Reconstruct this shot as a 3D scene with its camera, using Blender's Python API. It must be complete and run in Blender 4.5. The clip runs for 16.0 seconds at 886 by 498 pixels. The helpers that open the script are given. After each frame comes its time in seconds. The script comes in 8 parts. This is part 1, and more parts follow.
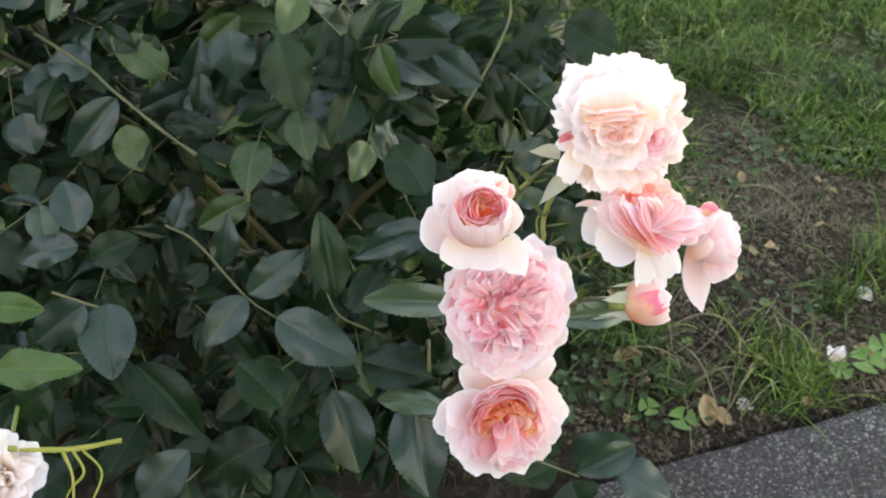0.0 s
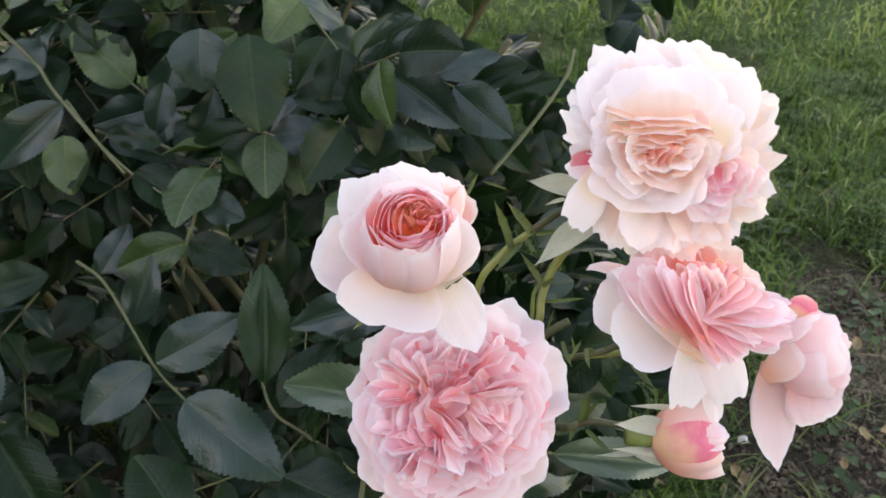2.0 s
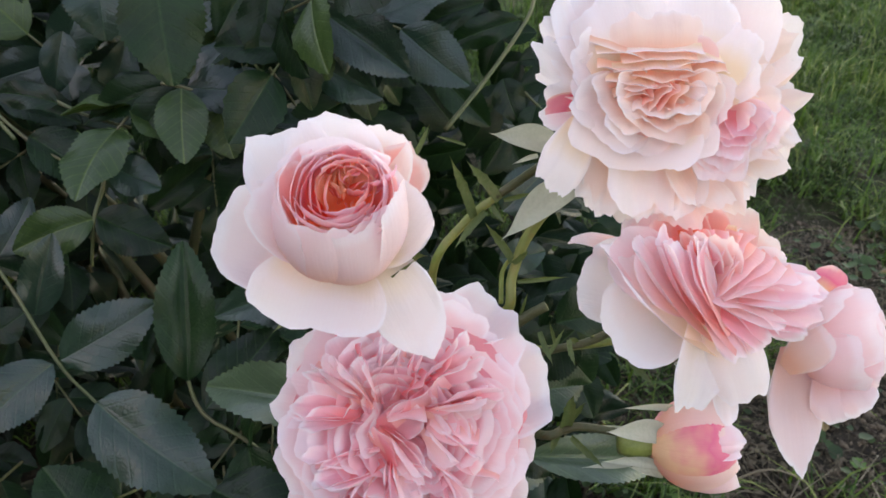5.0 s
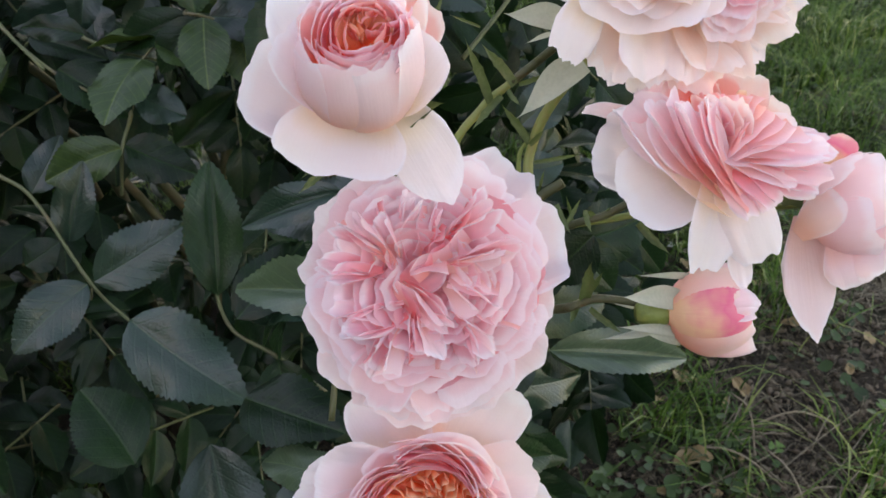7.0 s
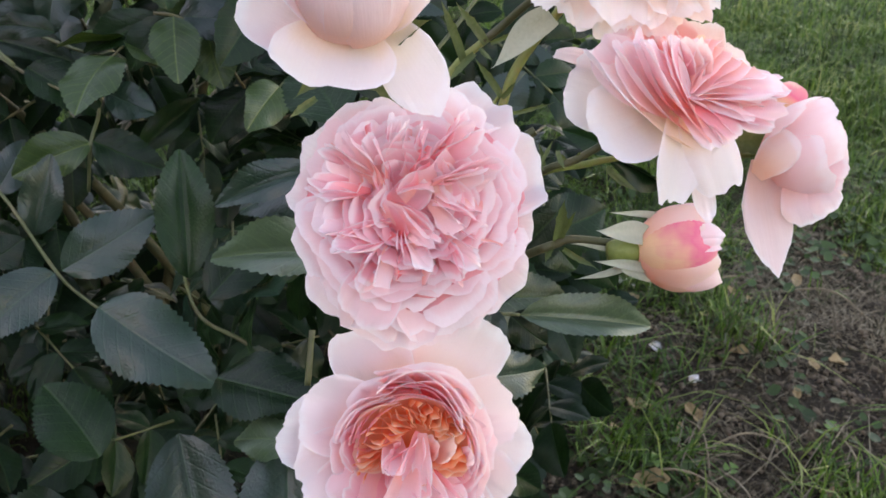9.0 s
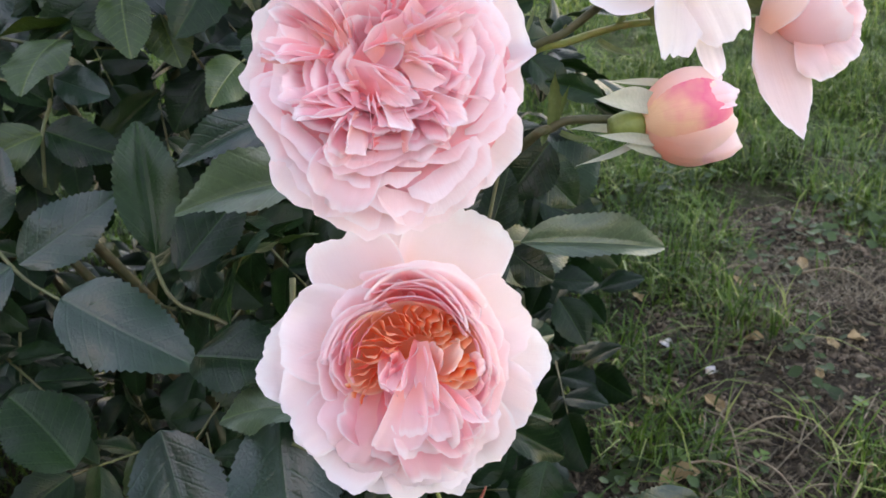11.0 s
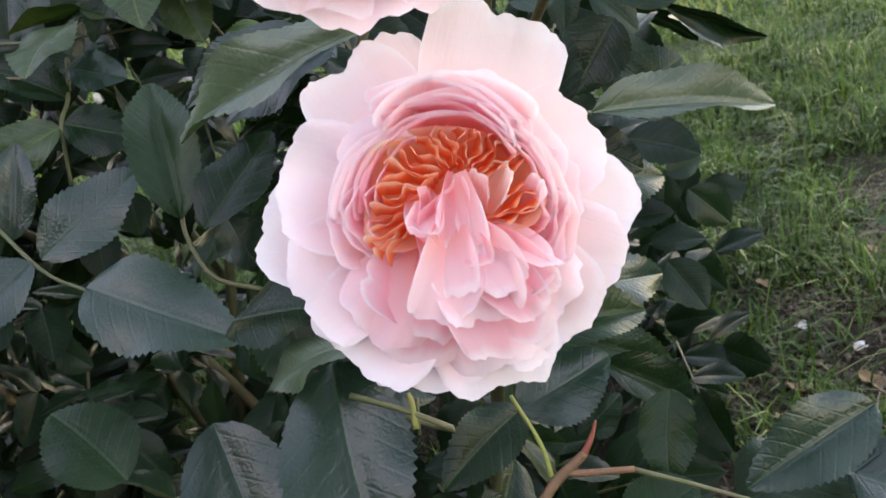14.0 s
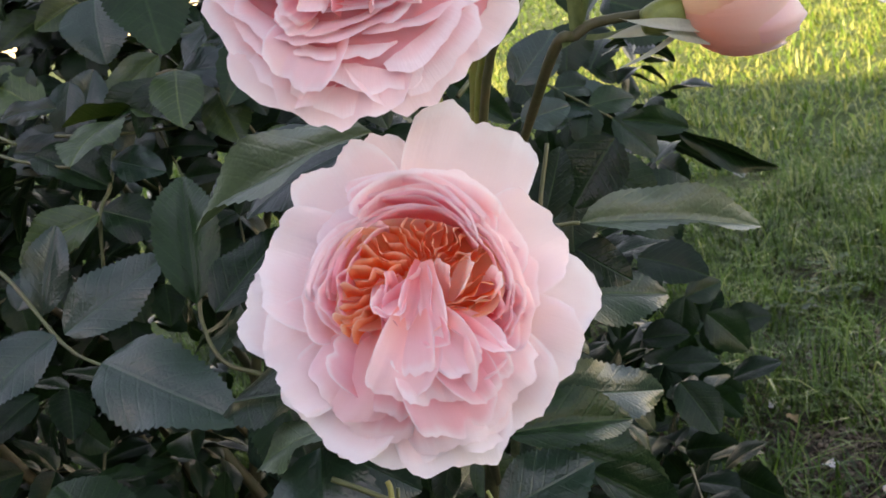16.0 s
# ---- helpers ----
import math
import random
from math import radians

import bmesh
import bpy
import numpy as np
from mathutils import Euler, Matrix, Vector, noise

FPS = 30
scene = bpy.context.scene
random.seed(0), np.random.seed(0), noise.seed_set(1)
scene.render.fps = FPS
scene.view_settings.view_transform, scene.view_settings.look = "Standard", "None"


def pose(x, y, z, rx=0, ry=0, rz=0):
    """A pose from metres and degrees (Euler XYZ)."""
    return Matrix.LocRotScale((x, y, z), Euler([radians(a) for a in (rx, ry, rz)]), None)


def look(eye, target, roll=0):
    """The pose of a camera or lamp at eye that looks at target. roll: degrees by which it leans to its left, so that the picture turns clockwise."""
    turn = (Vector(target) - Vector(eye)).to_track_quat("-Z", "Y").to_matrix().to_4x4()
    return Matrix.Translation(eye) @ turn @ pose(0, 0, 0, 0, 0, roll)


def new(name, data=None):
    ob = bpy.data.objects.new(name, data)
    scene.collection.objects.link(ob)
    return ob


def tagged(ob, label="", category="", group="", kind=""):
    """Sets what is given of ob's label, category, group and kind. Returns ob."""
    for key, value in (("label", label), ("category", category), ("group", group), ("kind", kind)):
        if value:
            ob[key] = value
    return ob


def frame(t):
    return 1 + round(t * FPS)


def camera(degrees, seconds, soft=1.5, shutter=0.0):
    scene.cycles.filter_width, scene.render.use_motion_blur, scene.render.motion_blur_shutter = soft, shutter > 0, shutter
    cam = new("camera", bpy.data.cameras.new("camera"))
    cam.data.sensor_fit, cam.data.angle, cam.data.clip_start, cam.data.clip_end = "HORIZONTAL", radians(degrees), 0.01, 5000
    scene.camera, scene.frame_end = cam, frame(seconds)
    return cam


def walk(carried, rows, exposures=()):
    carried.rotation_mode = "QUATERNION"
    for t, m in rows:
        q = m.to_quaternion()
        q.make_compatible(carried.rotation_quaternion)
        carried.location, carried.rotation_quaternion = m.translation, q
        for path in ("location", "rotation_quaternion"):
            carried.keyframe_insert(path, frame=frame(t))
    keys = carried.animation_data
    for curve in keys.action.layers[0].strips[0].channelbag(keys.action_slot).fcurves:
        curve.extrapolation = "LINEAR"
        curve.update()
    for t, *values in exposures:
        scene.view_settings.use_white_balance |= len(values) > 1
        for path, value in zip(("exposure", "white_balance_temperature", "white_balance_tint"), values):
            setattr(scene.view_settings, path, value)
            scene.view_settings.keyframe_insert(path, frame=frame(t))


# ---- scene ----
cam = camera(50.7, 16.0, soft=1.6)
cam.data.dof.use_dof, cam.data.dof.focus_distance, cam.data.dof.aperture_fstop = True, 0.30, 46.0
PATH = [
    (0, (0.03, 0.007, 1.009), (-0.025, 1.419, -0.406), -1.8),
    (0.5, (0.08, 0.051, 0.923), (-0.088, 1.475, -0.47), -0.0),
    (1, (0.101, 0.087, 0.855), (-0.096, 1.551, -0.493), 0.7),
    (1.5, (0.11, 0.088, 0.856), (-0.134, 1.649, -0.371), 0.7),
    (2, (0.095, 0.137, 0.831), (-0.194, 1.739, -0.331), 0.8),
    (2.5, (0.09, 0.179, 0.816), (-0.197, 1.801, -0.319), 0.6),
    (3, (0.087, 0.192, 0.801), (-0.173, 1.794, -0.368), 0.8),
    (3.5, (0.087, 0.199, 0.797), (-0.119, 1.795, -0.391), 1.5),
    (3.7, (0.088, 0.204, 0.791), (-0.113, 1.794, -0.405), 1.6),
    (5.8, (0.087, 0.201, 0.789), (-0.111, 1.761, -0.447), 0.5),
    (6, (0.087, 0.197, 0.79), (-0.12, 1.758, -0.443), 0.5),
    (6.5, (0.088, 0.187, 0.778), (-0.134, 1.743, -0.459), 0.1),
    (7, (0.093, 0.171, 0.764), (-0.147, 1.715, -0.484), -1.5),
    (7.5, (0.094, 0.161, 0.752), (-0.164, 1.709, -0.489), -3.0),
    (8, (0.091, 0.16, 0.739), (-0.117, 1.735, -0.476), -1.7),
    (8.2, (0.09, 0.153, 0.737), (-0.094, 1.747, -0.457), -1.0),
    (10.3, (0.076, 0.122, 0.711), (-0.016, 1.835, -0.316), 0.1),
    (10.5, (0.079, 0.121, 0.703), (-0.02, 1.841, -0.312), -0.7),
    (11, (0.083, 0.134, 0.661), (-0.032, 1.86, -0.342), -5.2),
    (11.5, (0.093, 0.139, 0.654), (-0.05, 1.873, -0.331), -9.8),
    (12, (0.099, 0.134, 0.668), (-0.076, 1.885, -0.282), -11.8),
    (12.5, (0.103, 0.131, 0.661), (-0.102, 1.897, -0.256), -14.3),
    (13, (0.095, 0.132, 0.609), (-0.138, 1.894, -0.308), -17.6),
    (13.5, (0.083, 0.161, 0.578), (-0.183, 1.936, -0.303), -16.9),
    (14, (0.086, 0.166, 0.568), (-0.237, 1.959, -0.257), -16.5),
    (14.5, (0.095, 0.162, 0.563), (-0.252, 1.985, -0.184), -16.1),
    (15, (0.097, 0.161, 0.558), (-0.253, 2.023, -0.083), -14.3),
    (15.5, (0.102, 0.153, 0.56), (-0.259, 2.028, -0.034), -13.2),
    (16, (0.107, 0.149, 0.562), (-0.269, 2.029, -0.007), -13.3),
]
EXPOSURES = [(0, 3.1, 12200, 20), (0.5, 2.97, 11500, 22), (1.5, 2.86, 11200, 26), (3.5, 2.66, 10800, 26), (7, 2.62, 10600, 26), (8, 2.74, 10600, 27), (10.5, 2.95, 10600, 29), (11.5, 3.05, 10600, 29), (12.5, 2.97, 10600, 30), (13, 3.03, 10600, 30), (14.5, 3.14, 10600, 31), (15, 2.72, 10600, 33), (15.5, 2.85, 10700, 33), (16, 2.7, 10900, 33)]
walk(cam, [(t, look(eye, target, roll)) for t, eye, target, roll in PATH], EXPOSURES)

# ---- daylight: open shade of an added wall, low sun behind it ----
SUN_ELEVATION, SUN_TOWARDS = 28.0, (-0.68, -0.73)
world = bpy.data.worlds.new("sky")
scene.world = world
world.use_nodes = True
sky = world.node_tree.nodes.new("ShaderNodeTexSky")
sky.sky_type, sky.sun_disc = "NISHITA", False
sky.sun_elevation = radians(SUN_ELEVATION)
sky.sun_rotation = math.atan2(SUN_TOWARDS[0], SUN_TOWARDS[1])
sky.air_density, sky.dust_density, sky.ozone_density = 1.0, 0.3, 1.5
world.node_tree.links.new(sky.outputs[0], world.node_tree.nodes["Background"].inputs[0])
world.node_tree.nodes["Background"].inputs[1].default_value = 0.12
sun = new("sun", bpy.data.lights.new("sun", "SUN"))
sun.data.energy, sun.data.angle, sun.data.color = 3.2, radians(0.5), (1.0, 0.93, 0.8)
sun_from = Vector((SUN_TOWARDS[0], SUN_TOWARDS[1], math.tan(radians(SUN_ELEVATION)))).normalized()
sun.matrix_world = look(sun_from * 30, (0, 0, 0))

scene.cycles.diffuse_bounces = scene.cycles.max_bounces = scene.cycles.transmission_bounces = 12

# ---- materials ----
def material(name):
    m = bpy.data.materials.new(name)
    m.use_nodes = True
    t = m.node_tree
    return m, t.nodes, t.links, t.nodes["Principled BSDF"], t.nodes["Material Output"]


def node(nodes, kind, **values):
    n = nodes.new("ShaderNode" + kind)
    for key, value in values.items():
        n.inputs[key.replace("_", " ")].default_value = value
    return n


def ramp(nodes, stops):
    n = nodes.new("ShaderNodeValToRGB")
    e = n.color_ramp.elements
    while len(e) < len(stops):
        e.new(0.5)
    for k, (at, colour) in zip(e, stops):
        k.position, k.color = at, (*colour, 1)
    return n


def mixed(nodes, links, kind, fac, a, b):
    n = nodes.new("ShaderNodeMix")
    n.data_type, n.blend_type = "RGBA", kind
    for slot, value in ((0, fac), (6, a), (7, b)):
        if hasattr(value, "links"):
            links.new(value, n.inputs[slot])
        else:
            n.inputs[slot].default_value = value if slot == 0 else (*value, 1)
    return n.outputs[2]


def maths(nodes, links, op, a, b=0.0, clamp=False):
    n = nodes.new("ShaderNodeMath")
    n.operation, n.use_clamp = op, clamp
    for slot, value in ((0, a), (1, b)):
        if hasattr(value, "links"):
            links.new(value, n.inputs[slot])
        else:
            n.inputs[slot].default_value = value
    return n.outputs[0]


def lit_through(nodes, links, bsdf, out, colour, share):
    """Thin tissue: part of the light passes through it."""
    thin = nodes.new("ShaderNodeBsdfTranslucent")
    mix = nodes.new("ShaderNodeMixShader")
    mix.inputs[0].default_value = share
    links.new(colour, thin.inputs[0])
    links.new(bsdf.outputs[0], mix.inputs[1])
    links.new(thin.outputs[0], mix.inputs[2])
    links.new(mix.outputs[0], out.inputs[0])


def petal_material(name, base, body, rim, share=0.48, mottle=0.22):
    """Petal tissue: pigment runs from the claw through the body to the paler rim, with faint veins."""
    m, n, l, bsdf, out = material(name)
    uv = n.new("ShaderNodeUVMap")
    sep = n.new("ShaderNodeSeparateXYZ")
    l.new(uv.outputs[0], sep.inputs[0])
    co = n.new("ShaderNodeTexCoord")
    blotch = node(n, "TexNoise", Scale=70.0, Detail=3.0)
    l.new(co.outputs["Object"], blotch.inputs["Vector"])
    shift = maths(n, l, "MULTIPLY_ADD", blotch.outputs[0], mottle)
    shift.node.inputs[2].default_value = -mottle / 2
    info = n.new("ShaderNodeObjectInfo")
    rand = maths(n, l, "MULTIPLY_ADD", info.outputs["Random"], 0.16)
    rand.node.inputs[2].default_value = -0.08
    along = maths(n, l, "ADD", maths(n, l, "ADD", sep.outputs[1], shift), rand)
    tone = ramp(n, [(0.24, base), (0.62, body), (0.90, tuple(b + (r - b) * 0.35 for b, r in zip(body, rim))), (0.985, rim)])
    l.new(along, tone.inputs[0])
    vein = node(n, "TexWave", Scale=5.0, Distortion=6.0, Detail=3.0)
    stretch = n.new("ShaderNodeMapping")
    stretch.inputs[3].default_value = (2.0, 0.25, 1.0)
    l.new(uv.outputs[0], stretch.inputs[0])
    l.new(stretch.outputs[0], vein.inputs[0])
    faint = maths(n, l, "MULTIPLY", vein.outputs["Fac"], 0.03)
    colour = mixed(n, l, "MULTIPLY", faint, tone.outputs[0], (1.0, 0.72, 0.72))
    l.new(colour, bsdf.inputs["Base Color"])
    bsdf.inputs["Roughness"].default_value = 0.62
    bsdf.inputs["Specular IOR Level"].default_value = 0.09
    bump = node(n, "Bump", Strength=0.22, Distance=0.0008)
    fine = node(n, "TexNoise", Scale=420.0, Detail=3.0)
    l.new(co.outputs["Object"], fine.inputs["Vector"])
    pleat = node(n, "TexNoise", Scale=1.0, Detail=3.0)
    long = n.new("ShaderNodeMapping")
    long.inputs[3].default_value = (26.0, 2.2, 1.0)
    l.new(uv.outputs[0], long.inputs[0])
    l.new(long.outputs[0], pleat.inputs["Vector"])
    relief = maths(n, l, "ADD", maths(n, l, "MULTIPLY", blotch.outputs[0], 2.0), fine.outputs[0])
    l.new(maths(n, l, "ADD", relief, maths(n, l, "MULTIPLY", pleat.outputs[0], 1.6)), bump.inputs["Height"])
    l.new(bump.outputs[0], bsdf.inputs["Normal"])
    lit_through(n, l, bsdf, out, colour, share)
    return m


PETAL = {
    "pink": petal_material("pink petal", (0.99, 0.38, 0.39), (0.99, 0.55, 0.61), (0.99, 0.90, 0.92), 0.58),
    "coral": petal_material("coral petal", (0.99, 0.24, 0.13), (0.99, 0.42, 0.37), (0.99, 0.76, 0.73), 0.60),
    "blush": petal_material("blush petal", (0.99, 0.63, 0.57), (0.99, 0.755, 0.765), (0.99, 0.92, 0.935), 0.44),
    "pearl": petal_material("pearl-white petal", (0.99, 0.73, 0.62), (0.99, 0.83, 0.835), (0.99, 0.945, 0.955), 0.42),
    "shell": petal_material("shell-pink petal", (0.99, 0.54, 0.50), (0.99, 0.70, 0.73), (0.99, 0.91, 0.93), 0.46),
    "salmon": petal_material("salmon-pink petal", (0.99, 0.44, 0.33), (0.99, 0.63, 0.58), (0.99, 0.88, 0.85), 0.50),
    "cream": petal_material("cream petal", (0.98, 0.82, 0.62), (0.99, 0.915, 0.895), (0.99, 0.96, 0.97), 0.40),
    "peach": petal_material("peach petal", (0.99, 0.63, 0.47), (0.99, 0.81, 0.725), (0.99, 0.94, 0.92), 0.44),
    "apricot": petal_material("apricot petal", (0.99, 0.32, 0.13), (0.99, 0.52, 0.30), (0.99, 0.77, 0.60), 0.55),
    "rosy": petal_material("rosy petal", (0.97, 0.66, 0.40), (0.93, 0.22, 0.33), (0.97, 0.60, 0.55), 0.25, 1.1),
}


def leaf_material(name, dark, mid, pale, gloss, shine=0.42):
    """Rose leaf: waxy green with pale midrib, side veins in relief and uneven tone."""
    m, n, l, bsdf, out = material(name)
    uv = n.new("ShaderNodeUVMap")
    sep = n.new("ShaderNodeSeparateXYZ")
    l.new(uv.outputs[0], sep.inputs[0])
    side = maths(n, l, "ABSOLUTE", maths(n, l, "SUBTRACT", sep.outputs[0], 0.5))
    run = maths(n, l, "SUBTRACT", sep.outputs[1], maths(n, l, "MULTIPLY", side, 0.55))
    teeth = maths(n, l, "ABSOLUTE", maths(n, l, "SUBTRACT", maths(n, l, "FRACT", maths(n, l, "MULTIPLY", run, 8.0)), 0.5))
    rib = maths(n, l, "SUBTRACT", 1.0, maths(n, l, "MULTIPLY", side, 34.0), True)
    veins = maths(n, l, "SUBTRACT", 1.0, maths(n, l, "MULTIPLY", teeth, 9.0), True)
    info = n.new("ShaderNodeObjectInfo")
    geo = n.new("ShaderNodeNewGeometry")
    big = node(n, "TexNoise", Scale=26.0, Detail=2.0)
    fine = node(n, "TexNoise", Scale=300.0, Detail=4.0)
    l.new(geo.outputs["Position"], big.inputs["Vector"])
    l.new(geo.outputs["Position"], fine.inputs["Vector"])
    tone = ramp(n, [(0.25, dark), (0.55, mid), (0.95, pale)])
    pick = maths(n, l, "ADD", maths(n, l, "MULTIPLY", big.outputs[0], 0.6), maths(n, l, "MULTIPLY", info.outputs["Random"], 0.3))
    pick = maths(n, l, "ADD", pick, maths(n, l, "MULTIPLY", geo.outputs["Random Per Island"], 0.25))
    l.new(pick, tone.inputs[0])
    mark = maths(n, l, "ADD", maths(n, l, "MULTIPLY", rib, 0.55), maths(n, l, "MULTIPLY", veins, 0.20), True)
    colour = mixed(n, l, "MIX", mark, tone.outputs[0], (pale[0] * 1.5, pale[1] * 1.4, pale[2] * 1.3))
    speck = ramp(n, [(0.30, (0.72, 0.72, 0.72)), (0.62, (1, 1, 1))])
    l.new(fine.outputs[0], speck.inputs[0])
    colour = mixed(n, l, "MULTIPLY", 0.6, colour, speck.outputs[0])
    l.new(colour, bsdf.inputs["Base Color"])
    rough = maths(n, l, "MULTIPLY_ADD", fine.outputs[0], 0.16)
    rough.node.inputs[2].default_value = gloss
    l.new(rough, bsdf.inputs["Roughness"])
    bsdf.inputs["Specular IOR Level"].default_value = shine
    net = n.new("ShaderNodeTexVoronoi")
    net.feature = "DISTANCE_TO_EDGE"
    net.inputs["Scale"].default_value = 420.0
    l.new(geo.outputs["Position"], net.inputs["Vector"])
    bump = node(n, "Bump", Strength=0.42, Distance=0.0008)
    relief = maths(n, l, "SUBTRACT", maths(n, l, "ADD", maths(n, l, "MULTIPLY", fine.outputs[0], 0.35), maths(n, l, "MULTIPLY", net.outputs["Distance"], 0.7)), maths(n, l, "ADD", maths(n, l, "MULTIPLY", veins, 0.28), rib))
    l.new(relief, bump.inputs["Height"])
    l.new(bump.outputs[0], bsdf.inputs["Normal"])
    lit_through(n, l, bsdf, out, mixed(n, l, "MULTIPLY", 1.0, colour, (0.9, 1.0, 0.35)), 0.12)
    return m


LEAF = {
    # 'dark' also carries the shade inside the bush in its colour
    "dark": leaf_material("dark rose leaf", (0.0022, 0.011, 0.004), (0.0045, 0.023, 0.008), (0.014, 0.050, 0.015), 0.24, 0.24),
    # bluer base: part of the sky's sheen is put into the colour
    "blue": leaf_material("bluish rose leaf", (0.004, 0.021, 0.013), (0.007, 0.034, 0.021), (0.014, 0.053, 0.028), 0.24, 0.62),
    # 'light' and 'large' also have skylight on the leaves put into their colour
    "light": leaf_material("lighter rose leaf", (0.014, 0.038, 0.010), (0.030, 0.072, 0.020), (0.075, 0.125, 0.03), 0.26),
    "large": leaf_material("large rose leaf", (0.036, 0.072, 0.040), (0.052, 0.10, 0.056), (0.085, 0.145, 0.08), 0.33, 0.8),
    "fresh": leaf_material("fresh green leaf", (0.020, 0.055, 0.010), (0.035, 0.095, 0.016), (0.07, 0.15, 0.035), 0.32),
}


def plain(name, stops, scale, rough, relief=0.0, distance=0.002, detail=5.0, share=0.0, spec=0.4, each=0.12):
    """A surface whose tone and roughness vary at two scales."""
    m, n, l, bsdf, out = material(name)
    geo = n.new("ShaderNodeNewGeometry")
    info = n.new("ShaderNodeObjectInfo")
    a = node(n, "TexNoise", Scale=scale, Detail=detail)
    b = node(n, "TexNoise", Scale=scale * 9, Detail=4.0)
    l.new(geo.outputs["Position"], a.inputs["Vector"])
    l.new(geo.outputs["Position"], b.inputs["Vector"])
    pick = maths(n, l, "ADD", maths(n, l, "MULTIPLY", a.outputs[0], 0.74 - each), maths(n, l, "MULTIPLY", b.outputs[0], 0.28 if each < 0.2 else 0.06))
    pick = maths(n, l, "ADD", pick, maths(n, l, "MULTIPLY", maths(n, l, "ADD", info.outputs["Random"], geo.outputs["Random Per Island"]), each))
    tone = ramp(n, stops)
    l.new(pick, tone.inputs[0])
    l.new(tone.outputs[0], bsdf.inputs["Base Color"])
    bsdf.inputs["Roughness"].default_value = rough
    bsdf.inputs["Specular IOR Level"].default_value = spec
    if relief:
        bump = node(n, "Bump", Strength=relief, Distance=distance)
        l.new(b.outputs[0], bump.inputs["Height"])
        l.new(bump.outputs[0], bsdf.inputs["Normal"])
    if share:
        lit_through(n, l, bsdf, out, tone.outputs[0], share)
    return m


STEM = plain("green stem", [(0.3, (0.11, 0.15, 0.035)), (0.55, (0.19, 0.24, 0.06)), (0.85, (0.28, 0.19, 0.07))], 60, 0.45, 0.2)
TWIG = plain("dull green-brown twig", [(0.3, (0.05, 0.07, 0.03)), (0.55, (0.10, 0.12, 0.05)), (0.85, (0.17, 0.12, 0.07))], 60, 0.5, 0.2)
SHOOT = plain("yellow-green shoot", [(0.3, (0.16, 0.19, 0.03)), (0.55, (0.27, 0.30, 0.05)), (0.85, (0.36, 0.26, 0.08))], 60, 0.45, 0.2)
BARK = plain("dull olive cane", [(0.3, (0.035, 0.045, 0.018)), (0.55, (0.07, 0.075, 0.03)), (0.85, (0.13, 0.085, 0.045))], 45, 0.55, 0.3)
DEADWOOD = plain("dry twig", [(0.3, (0.10, 0.075, 0.05)), (0.6, (0.26, 0.20, 0.13)), (0.9, (0.42, 0.35, 0.24))], 80, 0.8, 0.3)
SEPAL = plain("green sepal", [(0.3, (0.05, 0.085, 0.022)), (0.6, (0.10, 0.14, 0.045)), (0.9, (0.22, 0.24, 0.11))], 90, 0.5, 0.2, share=0.25)
PALE_SEPAL = plain("downy pale sepal", [(0.3, (0.36, 0.40, 0.30)), (0.6, (0.50, 0.53, 0.42)), (0.9, (0.62, 0.60, 0.50))], 90, 0.7, 0.2, share=0.3)
REDDISH = plain("reddish brown stem", [(0.3, (0.10, 0.10, 0.04)), (0.55, (0.17, 0.10, 0.05)), (0.85, (0.24, 0.10, 0.06))], 70, 0.5, 0.3)
RED_TIP = plain("red shoot tip", [(0.3, (0.16, 0.03, 0.02)), (0.7, (0.34, 0.09, 0.05))], 200, 0.5)
GRASS = plain("grass blade", [(0.26, (0.008, 0.020, 0.005)), (0.42, (0.024, 0.074, 0.010)), (0.58, (0.085, 0.20, 0.024)), (0.76, (0.29, 0.33, 0.09))], 6.0, 0.45, share=0.3, each=0.27)
STRAW = plain("dry grass", [(0.3, (0.022, 0.018, 0.011)), (0.55, (0.075, 0.06, 0.035)), (0.85, (0.42, 0.34, 0.22))], 12, 0.8, share=0.15)
PALE_STRAW = plain("bleached stalk", [(0.3, (0.09, 0.07, 0.045)), (0.6, (0.21, 0.17, 0.11)), (0.9, (0.42, 0.36, 0.25))], 60, 0.7)
DRY_LEAF = plain("withered leaf", [(0.3, (0.20, 0.12, 0.05)), (0.6, (0.42, 0.29, 0.15)), (0.9, (0.60, 0.46, 0.28))], 60, 0.8, 0.4, share=0.15)
CLOVER = plain("clover leaf", [(0.3, (0.06, 0.15, 0.03)), (0.6, (0.11, 0.24, 0.05)), (0.9, (0.18, 0.32, 0.09))], 60, 0.5, share=0.25)
WEED = plain("weed leaf", [(0.3, (0.018, 0.045, 0.012)), (0.6, (0.045, 0.10, 0.024)), (0.9, (0.10, 0.17, 0.05))], 30, 0.5, share=0.2, each=0.22)
CRUMB = plain("dark crumbs", [(0.3, (0.012, 0.009, 0.007)), (0.55, (0.05, 0.036, 0.024)), (0.85, (0.20, 0.15, 0.10))], 40, 0.9, each=0.35)
# kept dark so that the added wall sends little light onto the bush
PLASTER = plain("dark plaster of the shade wall", [(0.3, (0.09, 0.09, 0.09)), (0.7, (0.14, 0.14, 0.135))], 1.5, 0.9, 0.3)


